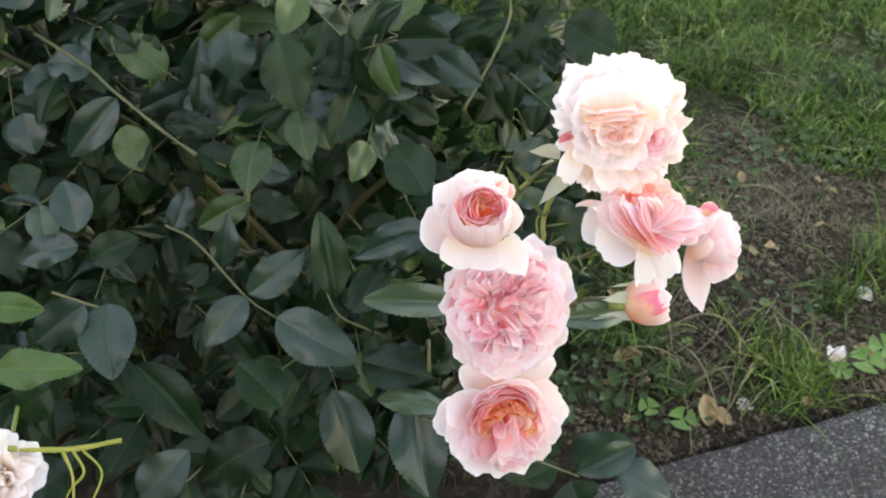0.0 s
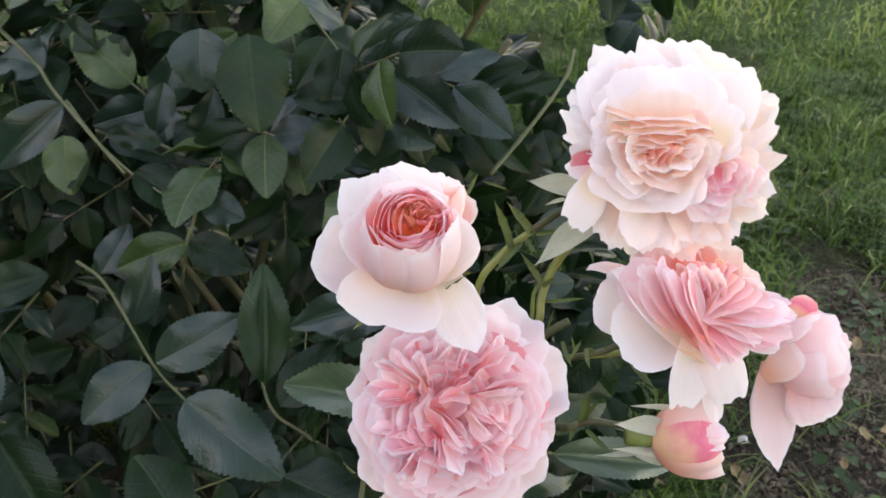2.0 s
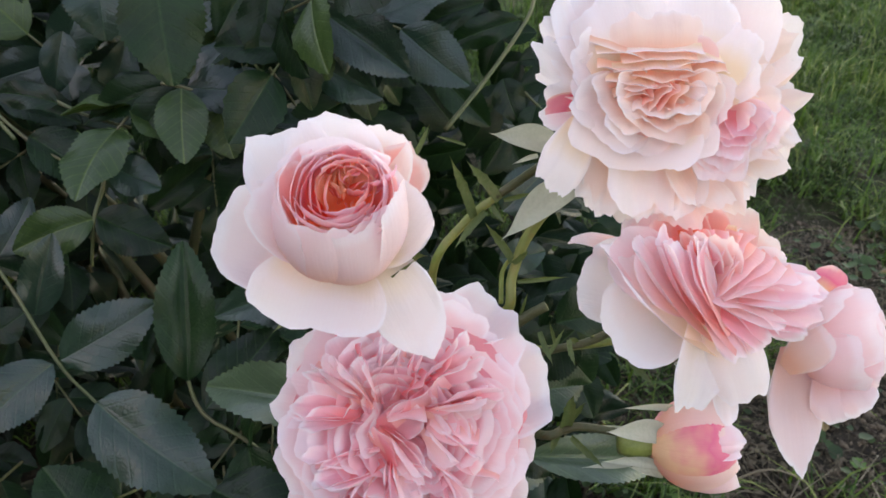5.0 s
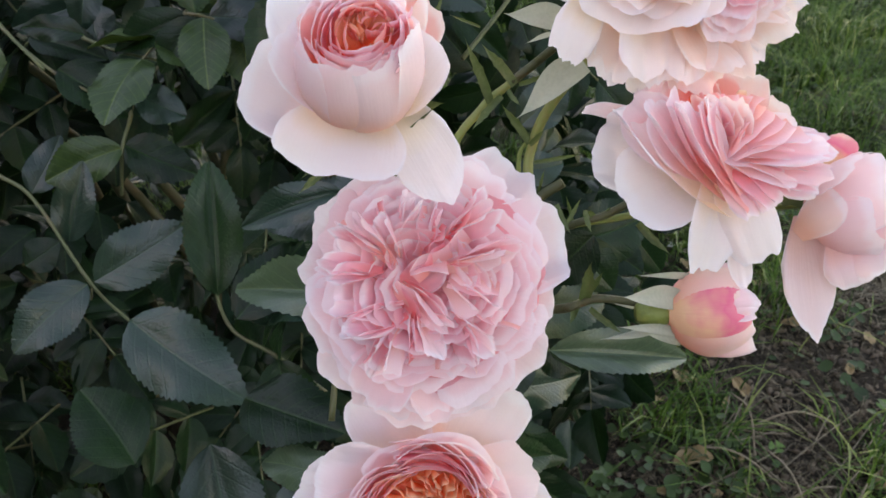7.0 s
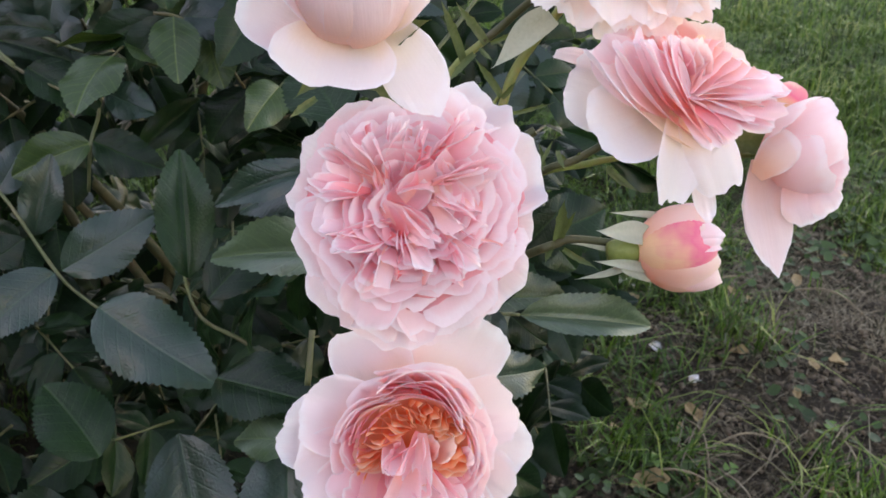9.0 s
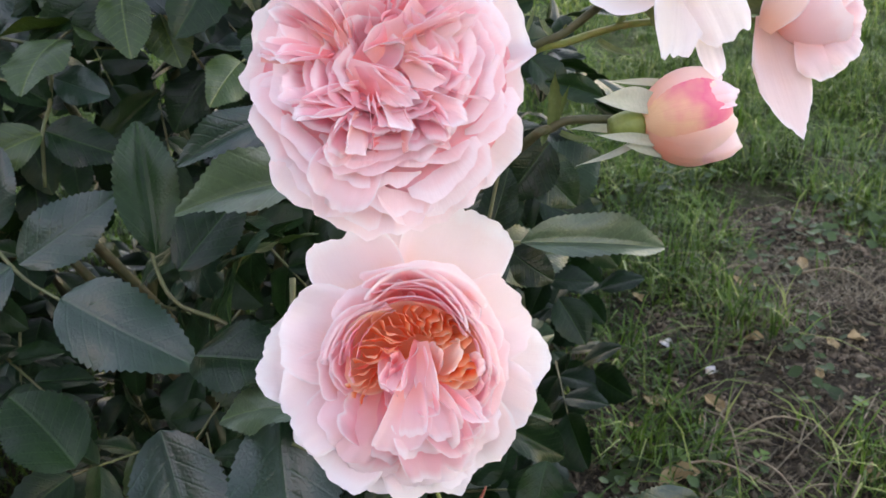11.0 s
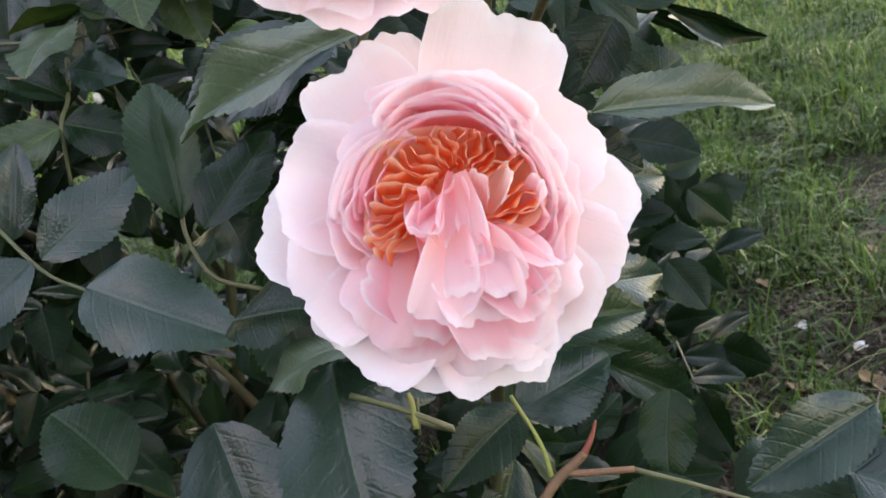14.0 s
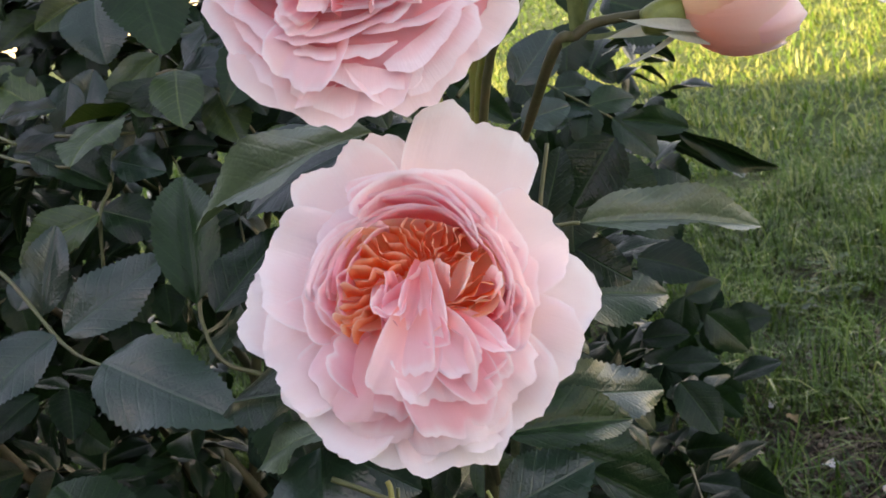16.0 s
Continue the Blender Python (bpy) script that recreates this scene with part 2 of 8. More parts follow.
def soil_material():
    """Crumbly soil with moss and grass roots in uneven patches."""
    m, n, l, bsdf, _ = material("soil and turf")
    geo = n.new("ShaderNodeNewGeometry")
    scales = [1.3, 9.0, 60.0, 420.0]
    tex = []
    for s in scales:
        t = node(n, "TexNoise", Scale=s, Detail=6.0, Roughness=0.62)
        l.new(geo.outputs["Position"], t.inputs["Vector"])
        tex.append(t.outputs[0])
    earth = ramp(n, [(0.30, (0.010, 0.008, 0.006)), (0.52, (0.034, 0.026, 0.018)), (0.74, (0.13, 0.10, 0.07))])
    l.new(maths(n, l, "ADD", maths(n, l, "MULTIPLY", tex[2], 0.6), maths(n, l, "MULTIPLY", tex[3], 0.4)), earth.inputs[0])
    turf = ramp(n, [(0.3, (0.018, 0.036, 0.009)), (0.55, (0.042, 0.078, 0.017)), (0.8, (0.09, 0.125, 0.034))])
    l.new(tex[2], turf.inputs[0])
    sep = n.new("ShaderNodeSeparateXYZ")
    l.new(geo.outputs["Position"], sep.inputs[0])
    bed = n.new("ShaderNodeVectorMath")
    bed.operation = "DISTANCE"
    l.new(geo.outputs["Position"], bed.inputs[0])
    bed.inputs[1].default_value = (0.0, 0.5, 0.0)
    far = maths(n, l, "MULTIPLY", maths(n, l, "SUBTRACT", bed.outputs["Value"], 0.5), 0.7, True)
    cover = maths(n, l, "ADD", maths(n, l, "MULTIPLY", tex[1], 1.1), far)
    cover = maths(n, l, "MULTIPLY", maths(n, l, "SUBTRACT", cover, 0.75), 2.2, True)
    l.new(mixed(n, l, "MIX", cover, earth.outputs[0], turf.outputs[0]), bsdf.inputs["Base Color"])
    bsdf.inputs["Roughness"].default_value = 0.92
    bsdf.inputs["Specular IOR Level"].default_value = 0.2
    bump = node(n, "Bump", Strength=0.8, Distance=0.006)
    l.new(maths(n, l, "ADD", tex[2], maths(n, l, "MULTIPLY", tex[3], 0.4)), bump.inputs["Height"])
    l.new(bump.outputs[0], bsdf.inputs["Normal"])
    return m


def aggregate_material():
    """Grey paving with small light and dark stones in the binder."""
    m, n, l, bsdf, _ = material("aggregate paving")
    geo = n.new("ShaderNodeNewGeometry")
    cells = node(n, "TexVoronoi", Scale=340.0, Randomness=1.0)
    l.new(geo.outputs["Position"], cells.inputs["Vector"])
    grey = n.new("ShaderNodeSeparateXYZ")
    l.new(cells.outputs["Color"], grey.inputs[0])
    stones = ramp(n, [(0.0, (0.018, 0.018, 0.019)), (0.55, (0.055, 0.053, 0.051)), (0.86, (0.10, 0.096, 0.09)), (0.985, (0.24, 0.235, 0.22))])
    l.new(grey.outputs[0], stones.inputs[0])
    big = node(n, "TexNoise", Scale=14.0, Detail=5.0)
    l.new(geo.outputs["Position"], big.inputs["Vector"])
    dirt = ramp(n, [(0.35, (0.62, 0.60, 0.57)), (0.65, (1, 1, 1))])
    l.new(big.outputs[0], dirt.inputs[0])
    l.new(mixed(n, l, "MULTIPLY", 1.0, stones.outputs[0], dirt.outputs[0]), bsdf.inputs["Base Color"])
    bsdf.inputs["Roughness"].default_value = 0.85
    bump = node(n, "Bump", Strength=0.8, Distance=0.002)
    bump.invert = True
    l.new(cells.outputs["Distance"], bump.inputs["Height"])
    l.new(bump.outputs[0], bsdf.inputs["Normal"])
    return m


SOIL, PAVING = soil_material(), aggregate_material()


# ---- helpers for meshes ----
def mesh_from(name, verts, faces, mat, uvs=None, smooth=True):
    me = bpy.data.meshes.new(name)
    me.from_pydata([tuple(v) for v in verts], [], faces)
    me.materials.append(mat)
    if uvs is not None:
        layer = me.uv_layers.new(name="UVMap")
        index = np.empty(len(me.loops), dtype=np.int32)
        me.loops.foreach_get("vertex_index", index)
        layer.data.foreach_set("uv", np.asarray(uvs, dtype=np.float32)[index].ravel())
    if smooth:
        me.polygons.foreach_set("use_smooth", [True] * len(me.polygons))
    me.update()
    return me


def part(name, me, parent, label="", m=None):
    ob = new(name, me)
    ob.parent = parent
    if m is not None:
        ob.matrix_basis = m
    return tagged(ob, label)


def grid_faces(rows, cols, start=0):
    return [(start + i * cols + j, start + i * cols + j + 1, start + (i + 1) * cols + j + 1, start + (i + 1) * cols + j)
            for i in range(rows - 1) for j in range(cols - 1)]


def smooth_line(points, steps):
    """A Catmull-Rom curve through the points."""
    p = [Vector(v) for v in points]
    p = [p[0] * 2 - p[1]] + p + [p[-1] * 2 - p[-2]]
    line = []
    for i in range(1, len(p) - 2):
        for k in range(steps):
            t = k / steps
            line.append(0.5 * ((2 * p[i]) + (p[i + 1] - p[i - 1]) * t + (2 * p[i - 1] - 5 * p[i] + 4 * p[i + 1] - p[i + 2]) * t * t
                               + (3 * p[i] - p[i - 1] - 3 * p[i + 1] + p[i + 2]) * t ** 3))
    return line + [p[-2]]


def tube_mesh(name, points, r0, r1, mat, sides=8, steps=6, knots=0.12):
    """A tapered, slightly knotty stem along the points, closed at both ends."""
    line = smooth_line(points, steps)
    verts, faces = [], []
    for i, c in enumerate(line):
        d = (line[min(i + 1, len(line) - 1)] - line[max(i - 1, 0)]).normalized()
        a = d.orthogonal().normalized() if i == 0 else (a - d * a.dot(d)).normalized()
        b = d.cross(a)
        r = r0 + (r1 - r0) * i / (len(line) - 1)
        r *= 1 + knots * noise.noise(c * 90)
        verts += [c + (a * math.cos(k * 2 * math.pi / sides) + b * math.sin(k * 2 * math.pi / sides)) * r for k in range(sides)]
    for i in range(len(line) - 1):
        for k in range(sides):
            faces.append((i * sides + k, i * sides + (k + 1) % sides, (i + 1) * sides + (k + 1) % sides, (i + 1) * sides + k))
    faces += [tuple(range(sides))[::-1], tuple((len(line) - 1) * sides + k for k in range(sides))]
    return mesh_from(name, verts, faces, mat)


# ---- ground, paving and an added unseen wall that throws the shade ----
def rise(x, y):
    """Height of the ground: nearly level, with small humps."""
    v = Vector((x, y, 0))
    return 0.010 * noise.noise(v * 5) + 0.006 * noise.noise(v * 19) + 0.004 * noise.noise(v * 47) - 0.004


def paved(x, y):
    """How far a place lies inside the paving's edge, in metres."""
    return -((x - 0.258) * -0.299 + (y - 0.631) * 0.954)


near = np.concatenate([np.linspace(-1, 1, 100) * 1.6])
out = np.geomspace(1.75, 900, 26)
axis = np.concatenate([-out[::-1], near, out])
verts = []
for y in axis:
    for x in axis:
        yy = y + 1.0
        fade = 1.0 if max(abs(x), abs(yy - 1)) < 6 else 0.0
        z = rise(x, yy) * fade
        inside = paved(x, yy)
        if inside > -0.01:
            z = -0.035
        verts.append((x, yy, z))
ground = new("ground", mesh_from("ground", verts, grid_faces(len(axis), len(axis)), SOIL))
tagged(ground, "dark crumbly soil turning into a patchy green lawn", "ground", kind="structure")


def paving():
    bm = bmesh.new()
    e, n = Vector((0.954, 0.299, 0)), Vector((0.299, -0.954, 0))
    p = Vector((0.258, 0.631, 0))
    corners = [p - e * 16, p + e * 16, p + e * 16 + n * 1.5, p - e * 16 + n * 1.5]
    top = [bm.verts.new(c + Vector((0, 0, 0.006))) for c in corners]
    low = [bm.verts.new(c + Vector((0, 0, -0.06))) for c in corners]
    bm.faces.new(top[::-1])
    bm.faces.new(low)
    for i in range(4):
        bm.faces.new((top[i], top[(i + 1) % 4], low[(i + 1) % 4], low[i]))
    bmesh.ops.subdivide_edges(bm, edges=[ed for ed in bm.edges if abs((ed.verts[0].co - ed.verts[1].co).normalized().dot(e)) > 0.99], cuts=700)
    for v in bm.verts:
        if (v.co - p).dot(n) < 0.02:
            v.co += n * (0.004 * noise.noise(v.co * 30) + 0.002 * noise.noise(v.co * 110))
    bmesh.ops.recalc_face_normals(bm, faces=bm.faces)
    bmesh.ops.bevel(bm, geom=[ed for ed in bm.edges if ed.verts[0].co.z > 0 and ed.verts[1].co.z > 0 and (ed.verts[0].co - p).dot(n) < 0.02 and (ed.verts[1].co - p).dot(n) < 0.02],
                    offset=0.004, segments=2, affect="EDGES")
    me = bpy.data.meshes.new("pavement")
    bm.to_mesh(me)
    bm.free()
    me.materials.append(PAVING)
    return tagged(new("pavement", me), "grey exposed-aggregate garden path with a worn edge", "pavement", kind="structure")


paving()


def shade_wall():
    """Plain unseen wall, added behind the camera; its shadow covers the bush and ends on the lawn."""
    n, e = Vector((0.68, 0.73, 0)).normalized(), Vector((0.73, -0.68, 0)).normalized()
    bm = bmesh.new()
    bmesh.ops.create_cube(bm, size=1)
    for v in bm.verts:
        v.co = Vector((v.co.x * 30, v.co.y * 0.3, v.co.z * 4.4))
    me = bpy.data.meshes.new("wall_house")
    bm.to_mesh(me)
    bm.free()
    me.materials.append(PLASTER)
    ob = new("wall_house", me)
    ob.matrix_basis = Matrix.Translation(-n * 5.0 + Vector((0, 0, 1.84))) @ Matrix.Rotation(math.atan2(e.y, e.x), 4, "Z")
    return tagged(ob, "plain dark grey wall, added unseen to shade the bush", "wall", kind="structure")


shade_wall()


# ---- rose bush ----
def leaf_mesh(name, mat, rows=40, fold=0.16, droop=0.20, wave=0.03, belly=0.45, seed=0):
    """One leaflet of unit length and unit width along +y: ovate, saw-toothed, folded along the midrib, drooping to the tip."""
    rnd = random.Random(seed)
    verts, uvs = [], []
    phase, bend = rnd.uniform(0, 6), rnd.uniform(-0.05, 0.05)
    across = (-1.0, -0.8, -0.6, -0.4, -0.2, 0.0, 0.2, 0.4, 0.6, 0.8, 1.0)
    for i in range(rows + 1):
        v = i / rows
        w = 0.5 * (math.sin(math.pi * min(v, 1) ** (0.80 + 0.30 * belly)) ** 0.66) * (1 - 0.16 * v)
        w = max(w, 0.004)
        for u in across:
            edge = 1.0
            y = v
            if abs(u) == 1.0 and 0 < i < rows:
                edge = 1.03 if i % 2 else 0.955
                y += 0.008 if i % 2 else -0.004
            x = u * w * edge + bend * math.sin(v * 3)
            z = fold * abs(u) * w + 0.05 * w * math.sin(math.pi * min(1.0, abs(u) * 1.1)) - droop * v * v + wave * math.sin(v * 9 + phase + (1.5 if u > 0 else 0)) * abs(u) ** 1.5 * math.sin(math.pi * v)
            z += 0.004 * math.sin(v * 50 - abs(u) * 13) * (1 - abs(abs(u) - 0.5)) * math.sin(math.pi * v)
            verts.append((x, y, z))
            uvs.append((0.5 + 0.5 * u * min(1, w * 2.2), v))
    return mesh_from(name, verts, grid_faces(rows + 1, len(across)), mat, uvs)


LEAF_SHAPES = {kind: [leaf_mesh("leaf", mat, fold=f, droop=d, wave=w, belly=b, seed=k)
                      for k, (f, d, w, b) in enumerate([(0.10, 0.12, 0.05, 0.4), (0.20, 0.18, 0.05, 0.55), (0.06, 0.24, 0.07, 0.3), (0.28, 0.14, 0.045, 0.5)])]
               for kind, mat in LEAF.items()}
bush = tagged(new("rose_bush"), "dense rose bush with dark glossy saw-toothed leaves", "bush")
made_leaves = [0]


def leaf(base, tip, width, normal, kind="", parent=None):
    """A leaflet from base to tip, facing along normal."""
    b, t, n = Vector(base), Vector(tip), Vector(normal)
    y = (t - b)
    length = y.length
    y.normalize()
    n = (n - y * n.dot(y)).normalized()
    x = y.cross(n)
    k = made_leaves[0]
    made_leaves[0] += 1
    # every third leaf takes the bluish tone that stands in for sky sheen
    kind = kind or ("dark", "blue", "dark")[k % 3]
    turn = Matrix((x, y, n)).transposed().to_4x4()
    m = Matrix.Translation(b) @ turn @ Matrix.Rotation(radians((k * 37) % 24 - 12), 4, "Y") @ Matrix.Diagonal((width * 1.03, length, length, 1))
    return part("leaf", LEAF_SHAPES[kind][k % 4], parent or bush, m=m)


def twig(points, r0, r1, mat=None):
    return part("twig", tube_mesh("twig", points, r0, r1, mat or TWIG, 7), bush)


def cane(points, r0, r1):
    return part("cane", tube_mesh("cane", points, r0, r1, BARK, 9), bush)


# leaves of the upper front
leaf((-0.122, 0.653, 0.602), (-0.106, 0.62, 0.554), 0.048, (0.33, -0.72, 0.62))
leaf((-0.17, 0.687, 0.588), (-0.163, 0.663, 0.555), 0.042, (0.37, -0.71, 0.59), 'blue')
leaf((-0.074, 0.693, 0.58), (-0.072, 0.666, 0.543), 0.034, (0.24, -0.77, 0.58))
leaf((-0.047, 0.698, 0.565), (0.007, 0.685, 0.537), 0.037, (0.15, -0.73, 0.66), 'blue')
leaf((-0.026, 0.73, 0.588), (-0.074, 0.709, 0.567), 0.029, (0.11, -0.81, 0.58))
leaf((0.042, 0.761, 0.55), (-0.005, 0.745, 0.536), 0.025, (0.08, -0.77, 0.64))
leaf((0.063, 0.814, 0.516), (0.013, 0.797, 0.502), 0.024, (0.07, -0.75, 0.66))
leaf((-0.045, 0.77, 0.542), (0.014, 0.781, 0.548), 0.026, (0.09, -0.77, 0.63))
leaf((-0.113, 0.64, 0.54), (-0.102, 0.605, 0.517), 0.030, (0.25, -0.49, 0.84), 'light')
leaf((-0.117, 0.644, 0.538), (-0.14, 0.623, 0.514), 0.024, (0.17, -0.82, 0.55))
leaf((-0.112, 0.645, 0.538), (-0.066, 0.652, 0.54), 0.029, (0.09, -0.72, 0.68))
leaf((-0.127, 0.653, 0.534), (-0.172, 0.636, 0.52), 0.025, (0.08, -0.77, 0.63))
leaf((-0.101, 0.659, 0.522), (-0.089, 0.642, 0.496), 0.029, (0.3, -0.71, 0.63), 'light')
leaf((-0.203, 0.688, 0.545), (-0.204, 0.666, 0.515), 0.023, (0.39, -0.75, 0.54))
leaf((-0.177, 0.622, 0.535), (-0.217, 0.622, 0.542), 0.018, (0.13, -0.65, 0.75))
leaf((-0.199, 0.621, 0.513), (-0.155, 0.612, 0.493), 0.033, (0.23, -0.58, 0.78))
leaf((-0.151, 0.614, 0.503), (-0.122, 0.61, 0.494), 0.024, (0.19, -0.6, 0.78))
leaf((-0.157, 0.595, 0.479), (-0.197, 0.571, 0.47), 0.029, (0.23, -0.65, 0.72), 'light')
leaf((-0.156, 0.596, 0.48), (-0.115, 0.593, 0.468), 0.029, (0.18, -0.57, 0.8))
leaf((-0.18, 0.552, 0.442), (-0.17, 0.571, 0.483), 0.025, (0.42, -0.86, 0.3), 'blue')
leaf((-0.152, 0.523, 0.44), (-0.106, 0.547, 0.465), 0.034, (0.02, -0.73, 0.69), 'blue')
leaf((-0.153, 0.518, 0.442), (-0.181, 0.479, 0.428), 0.032, (0.28, -0.5, 0.82), 'blue')
leaf((-0.128, 0.507, 0.429), (-0.061, 0.475, 0.418), 0.045, (0.01, -0.28, 0.96), 'blue')
leaf((-0.078, 0.512, 0.447), (-0.089, 0.557, 0.501), 0.032, (0.33, -0.69, 0.64))
leaf((-0.063, 0.496, 0.447), (-0.036, 0.531, 0.473), 0.031, (0.21, -0.68, 0.7))
leaf((-0.009, 0.524, 0.509), (-0.059, 0.509, 0.498), 0.022, (0.02, -0.63, 0.77))
leaf((-0.104, 0.755, 0.567), (-0.12, 0.741, 0.55), 0.022, (0.19, -0.82, 0.54))
leaf((-0.25, 0.729, 0.558), (-0.265, 0.712, 0.537), 0.025, (0.32, -0.83, 0.46))
leaf((-0.021, 0.76, 0.491), (-0.064, 0.759, 0.498), 0.027, (0.12, -0.72, 0.69))
leaf((0.007, 0.786, 0.489), (0.05, 0.769, 0.457), 0.028, (0.15, -0.75, 0.64))
leaf((0.055, 0.789, 0.483), (0.07, 0.773, 0.46), 0.026, (0.1, -0.8, 0.59))
leaf((-0.06, 0.724, 0.518), (-0.016, 0.718, 0.501), 0.033, (0.15, -0.71, 0.69))
leaf((-0.041, 0.712, 0.498), (-0.075, 0.694, 0.48), 0.029, (0.06, -0.77, 0.64))
leaf((-0.082, 0.669, 0.482), (-0.107, 0.647, 0.456), 0.032, (0.1, -0.8, 0.6))
leaf((-0.236, 0.611, 0.43), (-0.222, 0.634, 0.459), 0.025, (0.3, -0.81, 0.51))
leaf((-0.156, 0.656, 0.443), (-0.12, 0.681, 0.47), 0.022, (0.09, -0.79, 0.6))
leaf((-0.215, 0.555, 0.419), (-0.197, 0.566, 0.43), 0.023, (0.06, -0.77, 0.64))
# front leaves beside the blooms
leaf((0.034, 0.444, 0.516), (-0.054, 0.464, 0.5), 0.026, (-0.26, -0.42, 0.87), 'large')
leaf((0.01, 0.419, 0.426), (-0.049, 0.445, 0.41), 0.023, (-0.37, -0.32, 0.87), 'large')
leaf((0.051, 0.462, 0.391), (0.101, 0.484, 0.382), 0.028, (0.4, -0.61, 0.68))
leaf((0.043, 0.463, 0.358), (0.081, 0.475, 0.368), 0.033, (0.02, -0.7, 0.71))
leaf((0.047, 0.442, 0.373), (0.022, 0.41, 0.372), 0.024, (0.44, -0.35, 0.83))
leaf((0.1, 0.449, 0.365), (0.092, 0.423, 0.345), 0.022, (0.01, -0.61, 0.79))
leaf((0.164, 0.431, 0.357), (0.118, 0.409, 0.351), 0.028, (0.17, -0.57, 0.8))
leaf((0.011, 0.432, 0.377), (-0.026, 0.423, 0.372), 0.026, (0.07, -0.69, 0.72))
leaf((0.056, 0.528, 0.349), (0.112, 0.528, 0.322), 0.028, (0.29, -0.73, 0.62))
leaf((0.054, 0.536, 0.369), (0.124, 0.572, 0.346), 0.034, (0.52, -0.59, 0.62))
leaf((0.078, 0.49, 0.354), (0.115, 0.495, 0.323), 0.022, (0.5, -0.73, 0.47))
leaf((0.063, 0.563, 0.406), (0.129, 0.601, 0.386), 0.040, (0.53, -0.64, 0.56))
leaf((0.09, 0.554, 0.452), (0.085, 0.545, 0.43), 0.023, (-0.02, -0.91, 0.42))
leaf((0.104, 0.611, 0.422), (0.147, 0.624, 0.434), 0.042, (0.18, -0.92, 0.36))
leaf((0.146, 0.673, 0.448), (0.202, 0.689, 0.406), 0.014, (0.09, -0.97, -0.24))
leaf((0.07, 0.586, 0.485), (0.094, 0.592, 0.488), 0.020, (0.15, -0.86, 0.49))
leaf((0.153, 0.674, 0.447), (0.119, 0.674, 0.461), 0.018, (0.19, -0.9, 0.4))
leaf((0.062, 0.469, 0.336), (0.081, 0.477, 0.348), 0.018, (-0.09, -0.74, 0.67))
leaf((-0.009, 0.465, 0.386), (0.014, 0.463, 0.371), 0.020, (0.35, -0.7, 0.62))
leaf((-0.024, 0.491, 0.403), (-0.003, 0.483, 0.376), 0.025, (0.39, -0.78, 0.5))
leaf((-0.068, 0.519, 0.439), (-0.065, 0.529, 0.461), 0.017, (0.31, -0.89, 0.34))
leaf((-0.071, 0.539, 0.436), (-0.059, 0.53, 0.409), 0.023, (0.39, -0.81, 0.44))
leaf((0.093, 0.475, 0.464), (0.161, 0.493, 0.451), 0.023, (0.28, -0.39, 0.88), 'large')
leaf((0.08, 0.48, 0.465), (0.09, 0.494, 0.49), 0.017, (-0.03, -0.86, 0.5))
leaf((0.08, 0.475, 0.467), (0.081, 0.456, 0.452), 0.017, (0.04, -0.63, 0.78))
leaf((0.089, 0.495, 0.448), (0.109, 0.49, 0.435), 0.020, (0.22, -0.78, 0.59))
leaf((0.111, 0.546, 0.477), (0.089, 0.532, 0.455), 0.030, (-0.07, -0.81, 0.58))
leaf((0.069, 0.609, 0.499), (0.092, 0.624, 0.521), 0.027, (0.01, -0.85, 0.53))
leaf((0.101, 0.552, 0.468), (0.125, 0.542, 0.445), 0.028, (0.16, -0.85, 0.51))
# leaves of the flank
leaf((-0.308, 0.709, 0.536), (-0.353, 0.715, 0.543), 0.041, (0.05, -0.64, 0.77), 'blue')
leaf((-0.282, 0.683, 0.523), (-0.325, 0.645, 0.487), 0.036, (0.16, -0.77, 0.61), 'blue')
leaf((-0.27, 0.658, 0.512), (-0.257, 0.63, 0.483), 0.034, (0.28, -0.62, 0.73), 'light')
leaf((-0.305, 0.577, 0.46), (-0.318, 0.609, 0.492), 0.037, (0.35, -0.59, 0.73), 'blue')
leaf((-0.304, 0.568, 0.451), (-0.362, 0.562, 0.447), 0.033, (0.01, -0.58, 0.82))
leaf((-0.298, 0.567, 0.436), (-0.258, 0.582, 0.449), 0.034, (-0, -0.67, 0.75))
leaf((-0.185, 0.781, 0.546), (-0.227, 0.754, 0.52), 0.030, (0.15, -0.79, 0.59), 'light')
leaf((-0.271, 0.521, 0.431), (-0.257, 0.461, 0.413), 0.048, (0.23, -0.23, 0.95))
leaf((-0.326, 0.432, 0.457), (-0.261, 0.425, 0.477), 0.033, (-0.3, -0.42, 0.86), 'fresh')
leaf((-0.246, 0.482, 0.399), (-0.191, 0.442, 0.357), 0.043, (0.29, -0.47, 0.83))
leaf((-0.282, 0.507, 0.446), (-0.324, 0.483, 0.424), 0.039, (0.01, -0.69, 0.72))
leaf((-0.344, 0.479, 0.477), (-0.3, 0.478, 0.474), 0.026, (0.04, -0.47, 0.88), 'fresh')
leaf((-0.301, 0.445, 0.414), (-0.332, 0.429, 0.399), 0.040, (-0.02, -0.66, 0.75))
leaf((-0.37, 0.68, 0.509), (-0.36, 0.655, 0.484), 0.036, (0.35, -0.59, 0.72))
leaf((-0.363, 0.604, 0.489), (-0.337, 0.614, 0.499), 0.029, (0.04, -0.72, 0.69))
leaf((-0.094, 0.787, 0.521), (-0.083, 0.753, 0.486), 0.041, (0.11, -0.69, 0.72))
leaf((-0.133, 0.846, 0.524), (-0.122, 0.822, 0.5), 0.051, (0.12, -0.68, 0.72))
